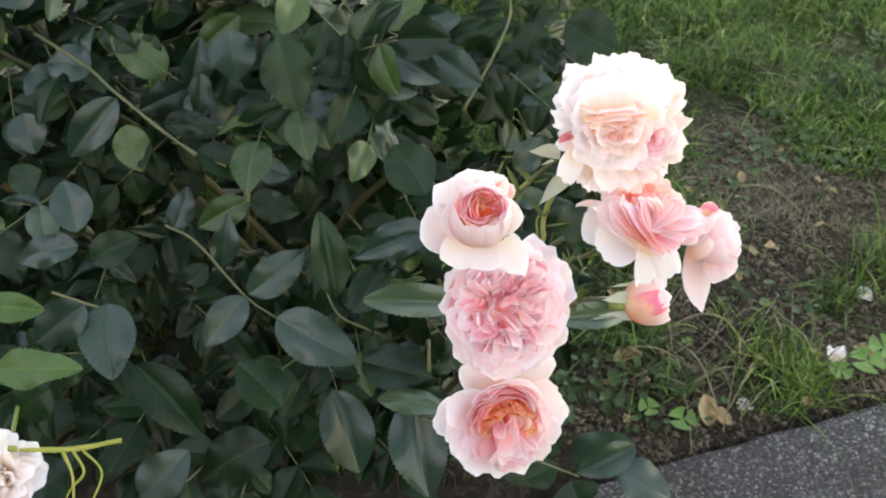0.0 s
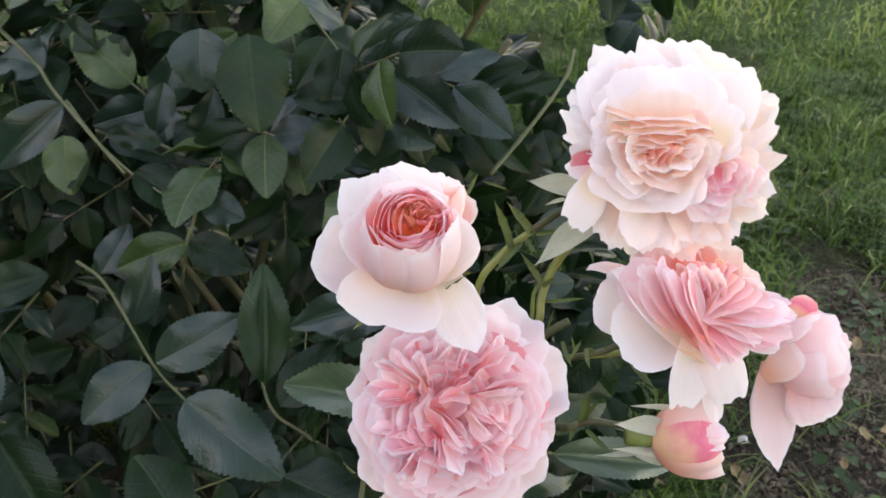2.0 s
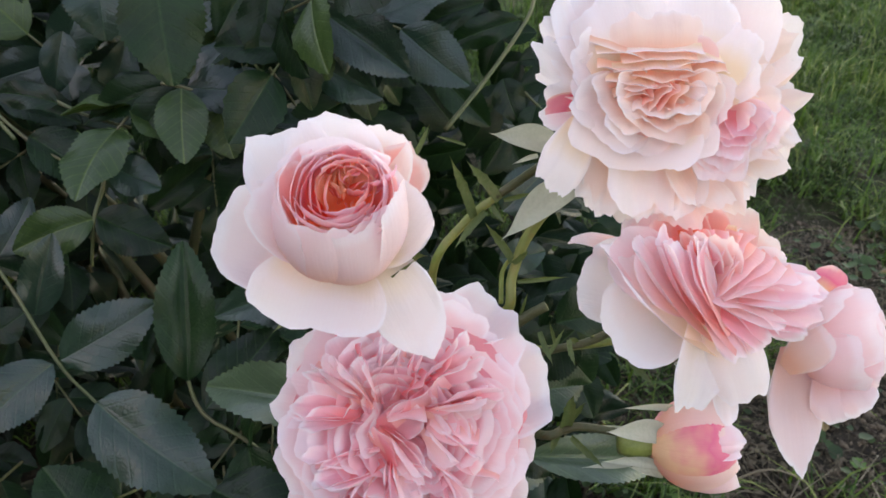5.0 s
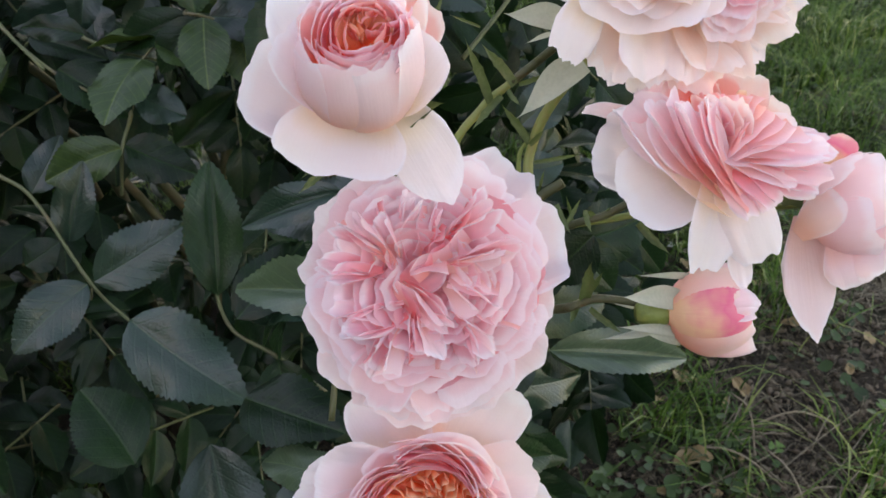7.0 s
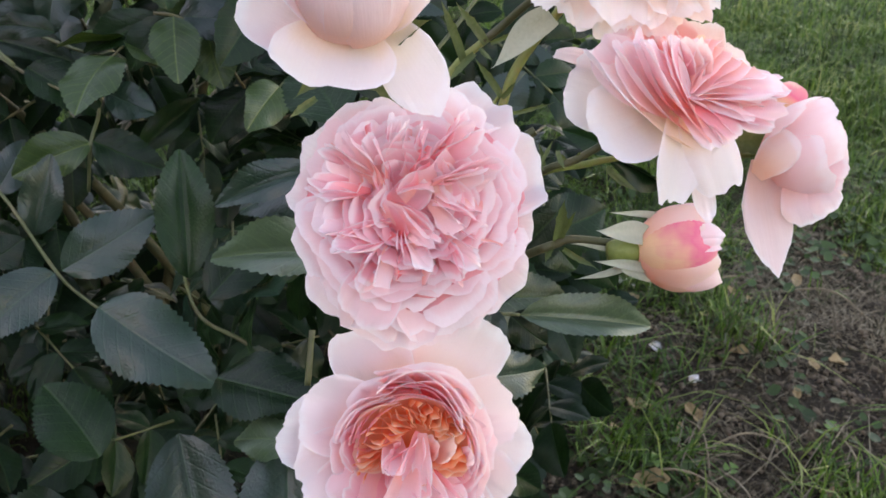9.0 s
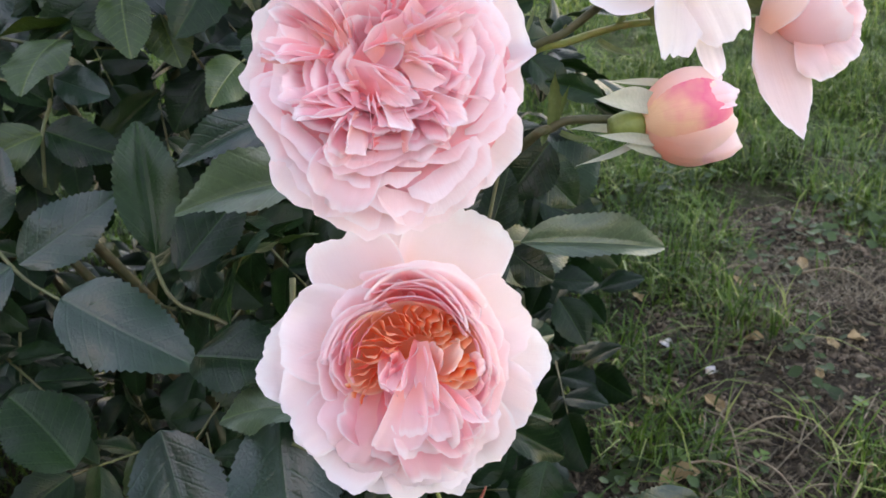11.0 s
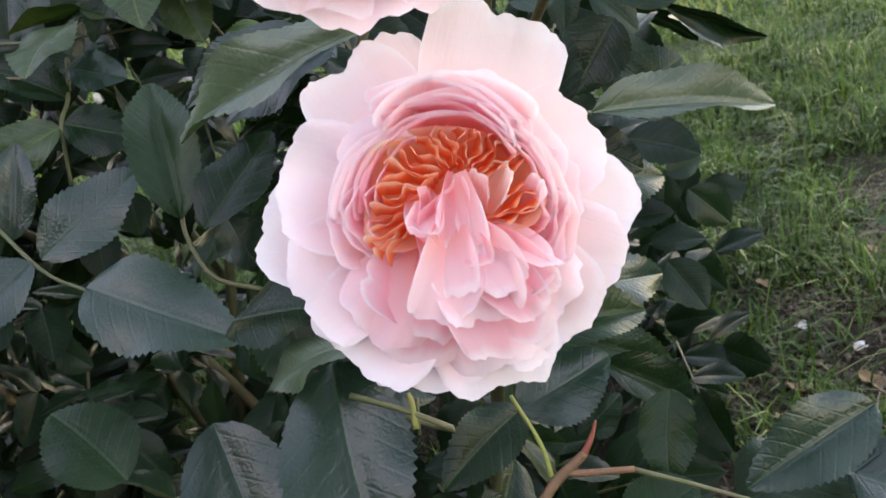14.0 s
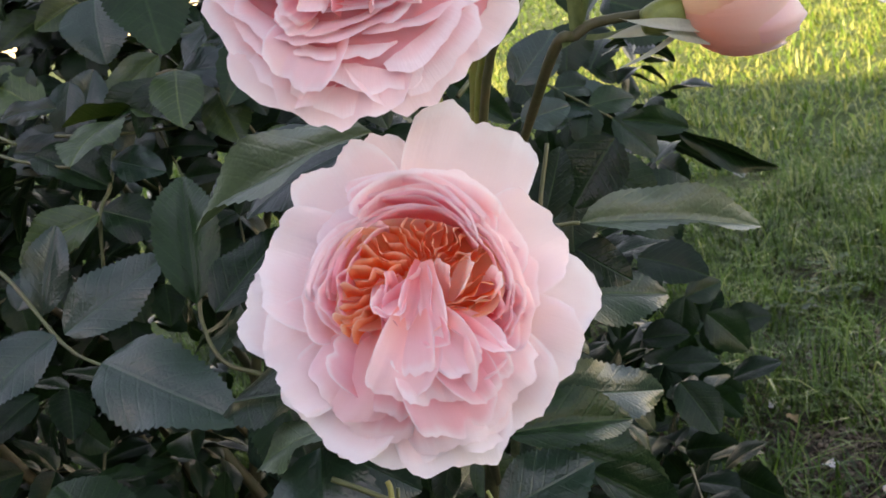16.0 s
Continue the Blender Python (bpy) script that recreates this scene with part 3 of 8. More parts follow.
leaf((-0.049, 0.775, 0.534), (-0.001, 0.742, 0.5), 0.051, (0.06, -0.68, 0.73))
leaf((0.126, 0.816, 0.513), (0.178, 0.798, 0.492), 0.056, (-0.03, -0.78, 0.62))
leaf((0.071, 0.789, 0.459), (0.122, 0.786, 0.454), 0.043, (0.03, -0.67, 0.74))
leaf((0.099, 0.834, 0.503), (0.088, 0.805, 0.475), 0.040, (-0.05, -0.69, 0.72))
leaf((-0.237, 0.661, 0.513), (-0.188, 0.656, 0.506), 0.028, (0.05, -0.61, 0.79))
leaf((-0.216, 0.706, 0.514), (-0.21, 0.689, 0.498), 0.031, (0.23, -0.65, 0.73))
leaf((-0.287, 0.839, 0.523), (-0.253, 0.836, 0.518), 0.045, (0.03, -0.68, 0.74))
leaf((-0.14, 0.453, 0.33), (-0.207, 0.428, 0.308), 0.053, (-0.09, -0.52, 0.85))
leaf((-0.085, 0.479, 0.368), (-0.061, 0.429, 0.317), 0.048, (0.2, -0.65, 0.73))
leaf((-0.13, 0.474, 0.351), (-0.168, 0.501, 0.379), 0.044, (0.25, -0.51, 0.82))
leaf((-0.003, 0.56, 0.516), (-0.034, 0.605, 0.534), 0.044, (-0.09, -0.42, 0.9))
leaf((0, 0.539, 0.495), (-0.055, 0.529, 0.487), 0.036, (-0.01, -0.57, 0.82))
leaf((-0.05, 0.507, 0.409), (-0.031, 0.471, 0.372), 0.038, (0.16, -0.66, 0.73))
leaf((-0.056, 0.472, 0.416), (-0.001, 0.448, 0.432), 0.040, (-0.38, -0.29, 0.88))
leaf((-0.015, 0.447, 0.404), (-0.001, 0.38, 0.365), 0.049, (0.06, -0.5, 0.87))
leaf((0.117, 0.444, 0.311), (0.167, 0.462, 0.327), 0.044, (-0.13, -0.42, 0.9))
leaf((0.112, 0.412, 0.336), (0.121, 0.396, 0.32), 0.041, (0.07, -0.69, 0.72))
leaf((0.149, 0.419, 0.342), (0.195, 0.404, 0.325), 0.041, (0.15, -0.5, 0.85))
leaf((0.075, 0.412, 0.337), (0.101, 0.422, 0.346), 0.028, (-0.15, -0.44, 0.89))
leaf((-0.296, 0.399, 0.339), (-0.342, 0.411, 0.353), 0.041, (0.19, -0.33, 0.92))
leaf((-0.244, 0.407, 0.317), (-0.206, 0.434, 0.342), 0.042, (-0.06, -0.64, 0.76))
# twigs
twig([(-0.227, 0.577, 0.467), (-0.198, 0.56, 0.464), (-0.157, 0.527, 0.434), (-0.129, 0.509, 0.426)], 0.0013, 0.0008)
twig([(-0.276, 0.679, 0.528), (-0.239, 0.649, 0.515), (-0.201, 0.623, 0.508), (-0.175, 0.611, 0.504)], 0.0013, 0.0008)
twig([(-0.204, 0.656, 0.518), (-0.171, 0.644, 0.514), (-0.12, 0.636, 0.51)], 0.0012, 0.0008)
twig([(-0.162, 0.638, 0.504), (-0.158, 0.614, 0.488), (-0.157, 0.595, 0.479), (-0.161, 0.587, 0.451)], 0.0012, 0.001)
twig([(-0.011, 0.713, 0.57), (-0.037, 0.707, 0.566), (-0.048, 0.703, 0.563)], 0.001, 0.0008)
twig([(0.025, 0.711, 0.485), (0.049, 0.754, 0.505), (0.069, 0.797, 0.526), (0.072, 0.829, 0.535)], 0.0016, 0.0011)
twig([(-0.126, 0.644, 0.54), (-0.113, 0.643, 0.539), (-0.098, 0.651, 0.526), (-0.083, 0.661, 0.487)], 0.0011, 0.0009)
twig([(-0.091, 0.545, 0.444), (-0.089, 0.533, 0.431), (-0.078, 0.52, 0.415), (-0.054, 0.513, 0.406), (-0.024, 0.506, 0.386)], 0.0009, 0.0013)
twig([(0.086, 0.489, 0.492), (0.08, 0.475, 0.468), (0.093, 0.475, 0.464)], 0.0008, 0.0008)
twig([(0.08, 0.475, 0.468), (0.062, 0.481, 0.472), (0.041, 0.495, 0.459)], 0.0009, 0.0013)
twig([(0.013, 0.437, 0.389), (0.011, 0.432, 0.377)], 0.0008, 0.0008)
twig([(-0.02, 0.46, 0.379), (0.009, 0.442, 0.376), (0.02, 0.45, 0.363)], 0.0015, 0.001)
twig([(-0.364, 0.74, 0.554), (-0.303, 0.693, 0.548), (-0.269, 0.66, 0.542), (-0.195, 0.602, 0.523)], 0.0017, 0.001)
twig([(-0.336, 0.38, 0.434), (-0.275, 0.39, 0.414), (-0.238, 0.407, 0.401)], 0.0024, 0.0019, SHOOT)
twig([(-0.275, 0.39, 0.414), (-0.265, 0.374, 0.405), (-0.262, 0.354, 0.392)], 0.0014, 0.001, SHOOT)
twig([(-0.268, 0.391, 0.412), (-0.258, 0.378, 0.403), (-0.266, 0.366, 0.398), (-0.272, 0.352, 0.390)], 0.0012, 0.0007, SHOOT)
twig([(-0.262, 0.393, 0.410), (-0.246, 0.380, 0.400), (-0.250, 0.360, 0.391)], 0.0011, 0.0007, SHOOT)
twig([(-0.3, 0.5, 0.468), (-0.263, 0.492, 0.459)], 0.0014, 0.001)
twig([(0, 0.453, 0.466), (0, 0.436, 0.448)], 0.0014, 0.0014)

# canes from the root
root = Vector((-0.22, 0.86, 0.0))
rnd = random.Random(5)
for k in range(11):
    a = rnd.uniform(0, 6.28)
    foot = root + Vector((math.cos(a) * 0.10, math.sin(a) * 0.08, -0.03))
    top = Vector((rnd.uniform(-0.62, 0.04), rnd.uniform(0.66, 1.1), rnd.uniform(0.40, 0.56)))
    mid = foot.lerp(top, 0.5) + Vector((0, 0, 0.08))
    cane([foot, mid, top], 0.006, 0.0025)


def front(x, z):
    """How near the foliage comes at a height."""
    lean = 0.475 + 0.95 * max(z - 0.40, 0) + 0.25 * max(0.36 - z, 0)
    return lean + 0.35 * max(x - 0.0, 0) + 0.05 * math.sin(x * 17 + z * 11) + 0.25 * max(-0.34 - x, 0)


def in_bush(p):
    x, y, z = p
    right = 0.02 + 0.40 * min(max(y - 0.56, 0), 0.32)
    if z < 0.40:
        right += 0.05 * (0.40 - z) / 0.4
    top = 0.65 + 0.03 * math.sin(x * 9) + 0.35 * min(max(-x - 0.1, 0), 0.3) + 0.35 * min(max(y - 0.72, 0), 0.25) - 0.35 * max(x + 0.02, 0)
    return -0.95 < x < right and front(x, z) < y < 1.25 and 0.03 < z < top


def spray_of(p, rnd, leaves):
    """A compound leaf of five leaflets: list of (base, tip, width, normal)."""
    out_way = Vector((p[0] + 0.25, -0.75 + rnd.uniform(-0.5, 0.5), 0.15 + rnd.uniform(-0.5, 0.5)))
    out_way = (out_way.normalized() + Vector((rnd.uniform(-0.9, 0.9), rnd.uniform(-0.5, 0.5), rnd.uniform(-0.6, 0.35)))).normalized()
    n = Vector((rnd.uniform(-0.5, 0.5), -0.55 + rnd.uniform(-0.4, 0.4), 0.8 + rnd.uniform(-0.3, 0.2)))
    n = (n - out_way * n.dot(out_way)).normalized()
    side = out_way.cross(n)
    size = rnd.uniform(0.034, 0.052)
    o = Vector(p)
    for along, lateral in ((1.0, 0), (0.62, 1), (0.62, -1), (0.05, 1), (0.05, -1)):
        base = o + out_way * size * 1.3 * along
        d = (out_way * (1.0 if lateral == 0 else 0.45) + side * lateral * 0.9 + n * rnd.uniform(-0.35, 0.15) + Vector((0, 0, rnd.uniform(-0.25, 0.05)))).normalized()
        s = size * (1.08 if lateral == 0 else rnd.uniform(0.78, 0.98))
        leaves.append((base, base + d * s, s * rnd.uniform(0.62, 0.74), n + side * lateral * 0.25 + Vector((rnd.uniform(-0.3, 0.3), rnd.uniform(-0.3, 0.3), rnd.uniform(-0.2, 0.2)))))
    return [o - out_way * 0.02, o + out_way * size * 0.6, o + out_way * size * 1.3]


def foliage():
    """The bush's other leaves: those at its front singly, the inner ones joined."""
    rnd = random.Random(11)
    outer, inner, stalks = [], [], []
    while len(outer) < 190:
        x, z = rnd.uniform(-0.62, 0.06), rnd.uniform(0.10, 0.60)
        p = (x, front(x, z) + rnd.uniform(0.08, 0.20), z)
        if in_bush(p):
            stalks.append(spray_of(p, rnd, outer))
    while len(inner) < 3600:
        x, z = rnd.uniform(-0.95, 0.15), rnd.uniform(0.03, 0.86)
        p = (x, front(x, z) + 0.20 + rnd.random() ** 1.2 * 0.52, z)
        if x > -0.18 and z > 0.44 and rnd.random() < 0.3:
            continue
        if in_bush(p):
            line = spray_of(p, rnd, inner)
            if p[1] < front(x, z) + 0.25:
                stalks.append(line)
    while len(inner) < 4000:
        x, z = rnd.uniform(-0.66, 0.08), rnd.uniform(0.04, 0.26)
        p = (x, front(x, z) + rnd.uniform(0.03, 0.16), z)
        if in_bush(p):
            stalks.append(spray_of(p, rnd, inner))
    while len(inner) < 5500:
        x, z = rnd.uniform(-0.98, -0.05), rnd.uniform(0.48, 0.80)
        p = (x, front(x, z) + 0.10 + rnd.random() * 0.35, z)
        if p[1] < 1.2 and (x < -0.22 or rnd.random() < 0.3):
            stalks.append(spray_of(p, rnd, inner))
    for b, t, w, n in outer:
        # tone by height: low leaves coloured as if shaded, high ones as if skylit
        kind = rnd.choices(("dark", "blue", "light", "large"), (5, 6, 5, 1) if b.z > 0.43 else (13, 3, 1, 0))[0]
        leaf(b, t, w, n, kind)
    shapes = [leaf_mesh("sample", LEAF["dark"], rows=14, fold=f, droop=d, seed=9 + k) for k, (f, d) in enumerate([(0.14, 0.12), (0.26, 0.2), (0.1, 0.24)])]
    samples = []
    for me in shapes:
        co = np.array([v.co[:] for v in me.vertices])
        fa = np.array([p.vertices[:] for p in me.polygons])
        uv = np.zeros((len(co), 2))
        for lp, d in zip(me.loops, me.uv_layers[0].data):
            uv[lp.vertex_index] = d.uv
        samples.append((co, fa, uv))
        bpy.data.meshes.remove(me)
    tones = [("dark", "inner leaves in a dark green deepened for shade"), ("light", "upper leaves in a lighter green put on for skylight")]
    # many high inner leaves take the lighter tone, skylight put into their colour
    tinted = [b.z > 0.50 and rnd.random() < 0.42 for b, t, w, n in inner]
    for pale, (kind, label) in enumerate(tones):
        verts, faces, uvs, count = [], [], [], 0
        for (b, t, w, n), lightened in zip(inner, tinted):
            if lightened != bool(pale):
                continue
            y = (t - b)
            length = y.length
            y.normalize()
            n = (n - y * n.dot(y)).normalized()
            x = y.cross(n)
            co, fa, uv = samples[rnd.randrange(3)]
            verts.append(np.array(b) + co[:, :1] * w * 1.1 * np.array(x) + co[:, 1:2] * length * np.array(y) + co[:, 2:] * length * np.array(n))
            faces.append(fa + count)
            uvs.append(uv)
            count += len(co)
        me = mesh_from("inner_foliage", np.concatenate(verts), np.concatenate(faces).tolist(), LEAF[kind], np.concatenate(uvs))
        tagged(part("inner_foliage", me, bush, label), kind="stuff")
    verts, faces, count = [], [], 0
    for line in stalks:
        me = tube_mesh("stalk", line, 0.0011, 0.0007, TWIG, 4, 2)
        verts += [v.co[:] for v in me.vertices]
        faces += [tuple(i + count for i in p.vertices) for p in me.polygons]
        count = len(verts)
        bpy.data.meshes.remove(me)
    tagged(part("leaf_stalk", mesh_from("leaf_stalk", verts, faces, TWIG), bush, "thin green leaf stalks"), kind="stuff")


foliage()


# ---- roses ----
def petal_mesh(mat, az, length, half, open0, open1, curl=0.0, wrap=0.02, fold=0.0, ruffle=0.0015, r0=0.002, z0=0.0, tip=0.36, point=0.0, twist=0.0, seed=0, nu=16, nv=13):
    """One petal about the +z axis at an azimuth. Its midline leaves the axis at open0 degrees, ends at open1, and its rim curls by curl.
    wrap: radius of its cupped cross-section; fold: crease along the middle; tip: roundness; point: a drawn-out tip."""
    rnd = random.Random(seed)
    ph = [rnd.uniform(0, 6.28) for _ in range(6)]
    nick = [rnd.uniform(-1, 1) for _ in range(4)]
    fine = 40
    line = [(r0, z0, radians(open0))]
    for i in range(fine):
        v = (i + 0.5) / fine
        th = radians(open0 + (open1 - open0) * v ** 1.15 + curl * max(0.0, (v - 0.62) / 0.38) ** 1.6)
        r, z, _ = line[-1]
        line.append((r + math.sin(th) * length / fine, z + math.cos(th) * length / fine, th))
    verts, uvs = [], []
    ca, sa = math.cos(radians(az)), math.sin(radians(az))
    for i in range(nv + 1):
        v = i / nv
        for j in range(nu + 1):
            u = 2 * j / nu - 1
            rim = 1 - tip * 1.35 * (1 - math.sqrt(max(0.0, 1 - abs(u) ** 2.4))) + point * max(0, 1 - abs(u) * 2.2) + 0.030 * (nick[0] * math.sin(3.2 * u + ph[0]) + nick[1] * math.sin(7 * u + ph[1]) + 0.6 * nick[2] * math.sin(13 * u + ph[4])) * v
            s = min(max(v * rim, 0), 1.0) * fine
            k = min(int(s), fine - 1)
            f = s - k
            r = line[k][0] + (line[k + 1][0] - line[k][0]) * f
            z = line[k][1] + (line[k + 1][1] - line[k][1]) * f
            th = line[k + 1][2]
            if v * rim > 1:
                r += (v * rim - 1) * length * math.sin(th)
                z += (v * rim - 1) * length * math.cos(th)
            g = 0.22 + 0.78 * math.sin(math.pi / 2 * min(v / 0.62, 1)) ** 1.2
            lat = u * half * g
            c = 1 / wrap
            x, inward = math.sin(lat * c) / c, (1 - math.cos(lat * c)) / c
            inward += fold * abs(lat)
            wave = ruffle * v * v * (1.1 * math.sin(2.3 * u + ph[5]) + math.sin(5.1 * u + ph[2]) + 0.6 * math.sin(9.7 * u + ph[3] + 2 * v)) + 0.4 * ruffle * math.sin(4 * v + ph[4] + 2 * u)
            inward += wave + twist * lat * v
            rr, zz = r - inward * math.cos(th), z + inward * math.sin(th)
            verts.append((rr * ca - x * sa, rr * sa + x * ca, zz))
            uvs.append((0.5 + 0.5 * u, min(1.0, max(v, (0.5 + 0.5 * abs(u) ** 3) * min(1.0, v * 1.7)))))
    return mesh_from("petal", verts, grid_faces(nv + 1, nu + 1), mat, uvs)


def bloom_matrix(base, axis, right, size=1.0):
    z = Vector(axis).normalized()
    x = Vector(right)
    x = (x - z * x.dot(z)).normalized()
    return Matrix.Translation(base) @ Matrix((x, z.cross(x), z)).transposed().to_4x4() @ Matrix.Scale(size, 4)


def sepal_mesh(length, width, bend, mat, seed=0):
    """A pointed sepal with a drawn-out tail and two thin side lobes."""
    rnd = random.Random(seed)
    verts, uvs = [], []
    n = 12
    y, z, th = 0.0, 0.0, 0.0
    tw = rnd.uniform(-0.6, 0.6)
    for i in range(n + 1):
        v = i / n
        w = width * (0.5 * math.sin(math.pi * min(1.0, 0.30 + 0.74 * v)) ** 1.2 + 0.04 * (1 - v))
        if i in (6, 8) and mat is SEPAL:
            w *= 1.35
        for u in (-1, -0.45, 0, 0.45, 1):
            verts.append((u * w + 0.1 * width * math.sin(v * 5) , y, z + 0.45 * abs(u) * w + tw * u * w * v))
            uvs.append((u, v))
        th += radians(bend) / n
        y += math.cos(th) * length / n
        z += math.sin(th) * length / n
    return mesh_from("sepal", verts, grid_faces(n + 1, 5), mat, uvs)


def add_calyx(rose, sepals, size=1.0, mat=None, fall=40, broad=0.0085, sink=0.0, drop=0.0):
    """The green hip behind the petals, and its sepals."""
    verts, faces = [], []
    rings, sides = 9, 12
    for i in range(rings):
        v = i / (rings - 1)
        r = size * 0.0048 * (0.35 + 0.75 * math.sin(math.pi * (0.15 + 0.72 * v)))
        verts += [(r * math.cos(k * 2 * math.pi / sides), r * math.sin(k * 2 * math.pi / sides), -0.011 * size + 0.014 * size * v) for k in range(sides)]
    for i in range(rings - 1):
        faces += [(i * sides + k, i * sides + (k + 1) % sides, (i + 1) * sides + (k + 1) % sides, (i + 1) * sides + k) for k in range(sides)]
    faces += [tuple(range(sides))[::-1], tuple((rings - 1) * sides + k for k in range(sides))]
    place = Matrix.Translation((0, drop, -sink))
    hip = part("hip", mesh_from("hip", verts, faces, STEM), rose, "round green hip", m=place)
    for k, (az, tilt) in enumerate(sepals):
        m = Matrix.Rotation(radians(az - 90), 4, "Z") @ Matrix.Translation((0, 0.003 * size, 0.001)) @ Matrix.Rotation(radians(90 - tilt), 4, "X")
        part("sepal", sepal_mesh(0.026 * size, broad * size, fall, mat or SEPAL, seed=k), hip, m=m)


def rose_at(label, base, axis, right, size=1.0):
    rose = tagged(new("rose"), label, "rose", "roses on the bush")
    rose.matrix_basis = bloom_matrix(base, axis, right, size)
    return rose


def put(rose, kind, az, length, half, open0, open1, **more):
    k = len(rose.children)
    part("petal", petal_mesh(PETAL[kind], az, length / 1000, half / 1000, open0, open1, seed=k * 7 + int(abs(az)), **more), rose)


def whorl(rose, kind, count, az0, length, half, open0, open1, jitter=1.0, seed=0, turn=None, **more):
    """A ring of alike but uneven petals."""
    rnd = random.Random(seed)
    for k in range(count):
        az = az0 + (turn if turn else 360 / count) * k + rnd.uniform(-14, 14) * jitter
        q = dict(more)
        q["fold"] = more.get("fold", 0) * rnd.uniform(0.4, 1.5)
        q["twist"] = more.get("twist", 0) * rnd.uniform(-1, 1)
        put(rose, kind, az, length * rnd.uniform(0.92, 1.08), half * rnd.uniform(0.85, 1.15), open0 + rnd.uniform(-7, 7) * jitter, open1 + rnd.uniform(-11, 11) * jitter, **q)


def between(keys, s):
    """Linear reading of rows (s, a, b, ...) at s."""
    for p, q in zip(keys, keys[1:]):
        if s <= q[0]:
            f = (s - p[0]) / (q[0] - p[0])
            return [x + (y - x) * f for x, y in zip(p[1:], q[1:])]
    return list(keys[-1][1:])


def crumple(k, amount, swirl, lift, seed, calm=0.034, ridge=0.5, rate=22, pinch=0.0, reach=0.02, lie=0.0, shift=0.0):
    """A smooth bending of the whole bloom, so that nested petals fold together and never cross.
    pinch squeezes the heart into a slit lying at an angle and moves it by shift."""
    ct, st = math.cos(radians(lie)), math.sin(radians(lie))

    def bend(r, a, z):
        way = Vector((math.cos(a) * k, math.sin(a) * k, r * rate + seed))
        f = (1 - ridge) * noise.noise(way) + ridge * (0.35 - 1.2 * abs(noise.noise(way * 1.3 + Vector((7, 3, seed)))))
        ease = max(0.12, 1 - (r / calm) ** 2)
        low = Vector((math.cos(a) * 1.3, math.sin(a) * 1.3, r * 40 + seed + 9))
        r, a, z = r * (1 + amount * f * ease), a + swirl * noise.noise(low) * ease, z + lift * f * min(1, r / 0.008)
        if pinch:
            g = max(0.0, 1 - r / reach)
            x, y = r * math.cos(a), r * math.sin(a)
            p, q = (x * ct + y * st) * (1 + 0.6 * pinch * g), (y * ct - x * st) * (1 - pinch * g) + shift * g
            x, y = p * ct - q * st, p * st + q * ct
            r, a = math.hypot(x, y), math.atan2(y, x)
        return r, a, z
    return bend


def packing(rose, kind, keys, bend, first, last, sink, arc=(0, 360), rough=0.6):
    """The tightly packed inner tissue that fills the folds a little below the petals' rims."""
    verts, uvs, rows, sides = [], [], 26, 60
    for i in range(rows + 1):
        s = first + (last - first) * i / rows
        R, H, _, _ = between(keys, s)
        for j in range(sides + 1):
            a = radians(arc[0] + (arc[1] - arc[0]) * j / sides)
            lump = noise.noise(Vector((math.cos(a) * 5, math.sin(a) * 5, s * 14)))
            r, b, z = bend(max(R, 0.3) / 1000, a, (H - sink + rough * 2 * lump) / 1000)
            verts.append((r * math.cos(b), r * math.sin(b), z))
            uvs.append((j / sides, 0.5 + 0.3 * lump))
    return part("heart", mesh_from("heart", verts, grid_faces(rows + 1, sides + 1), PETAL[kind], uvs), rose)


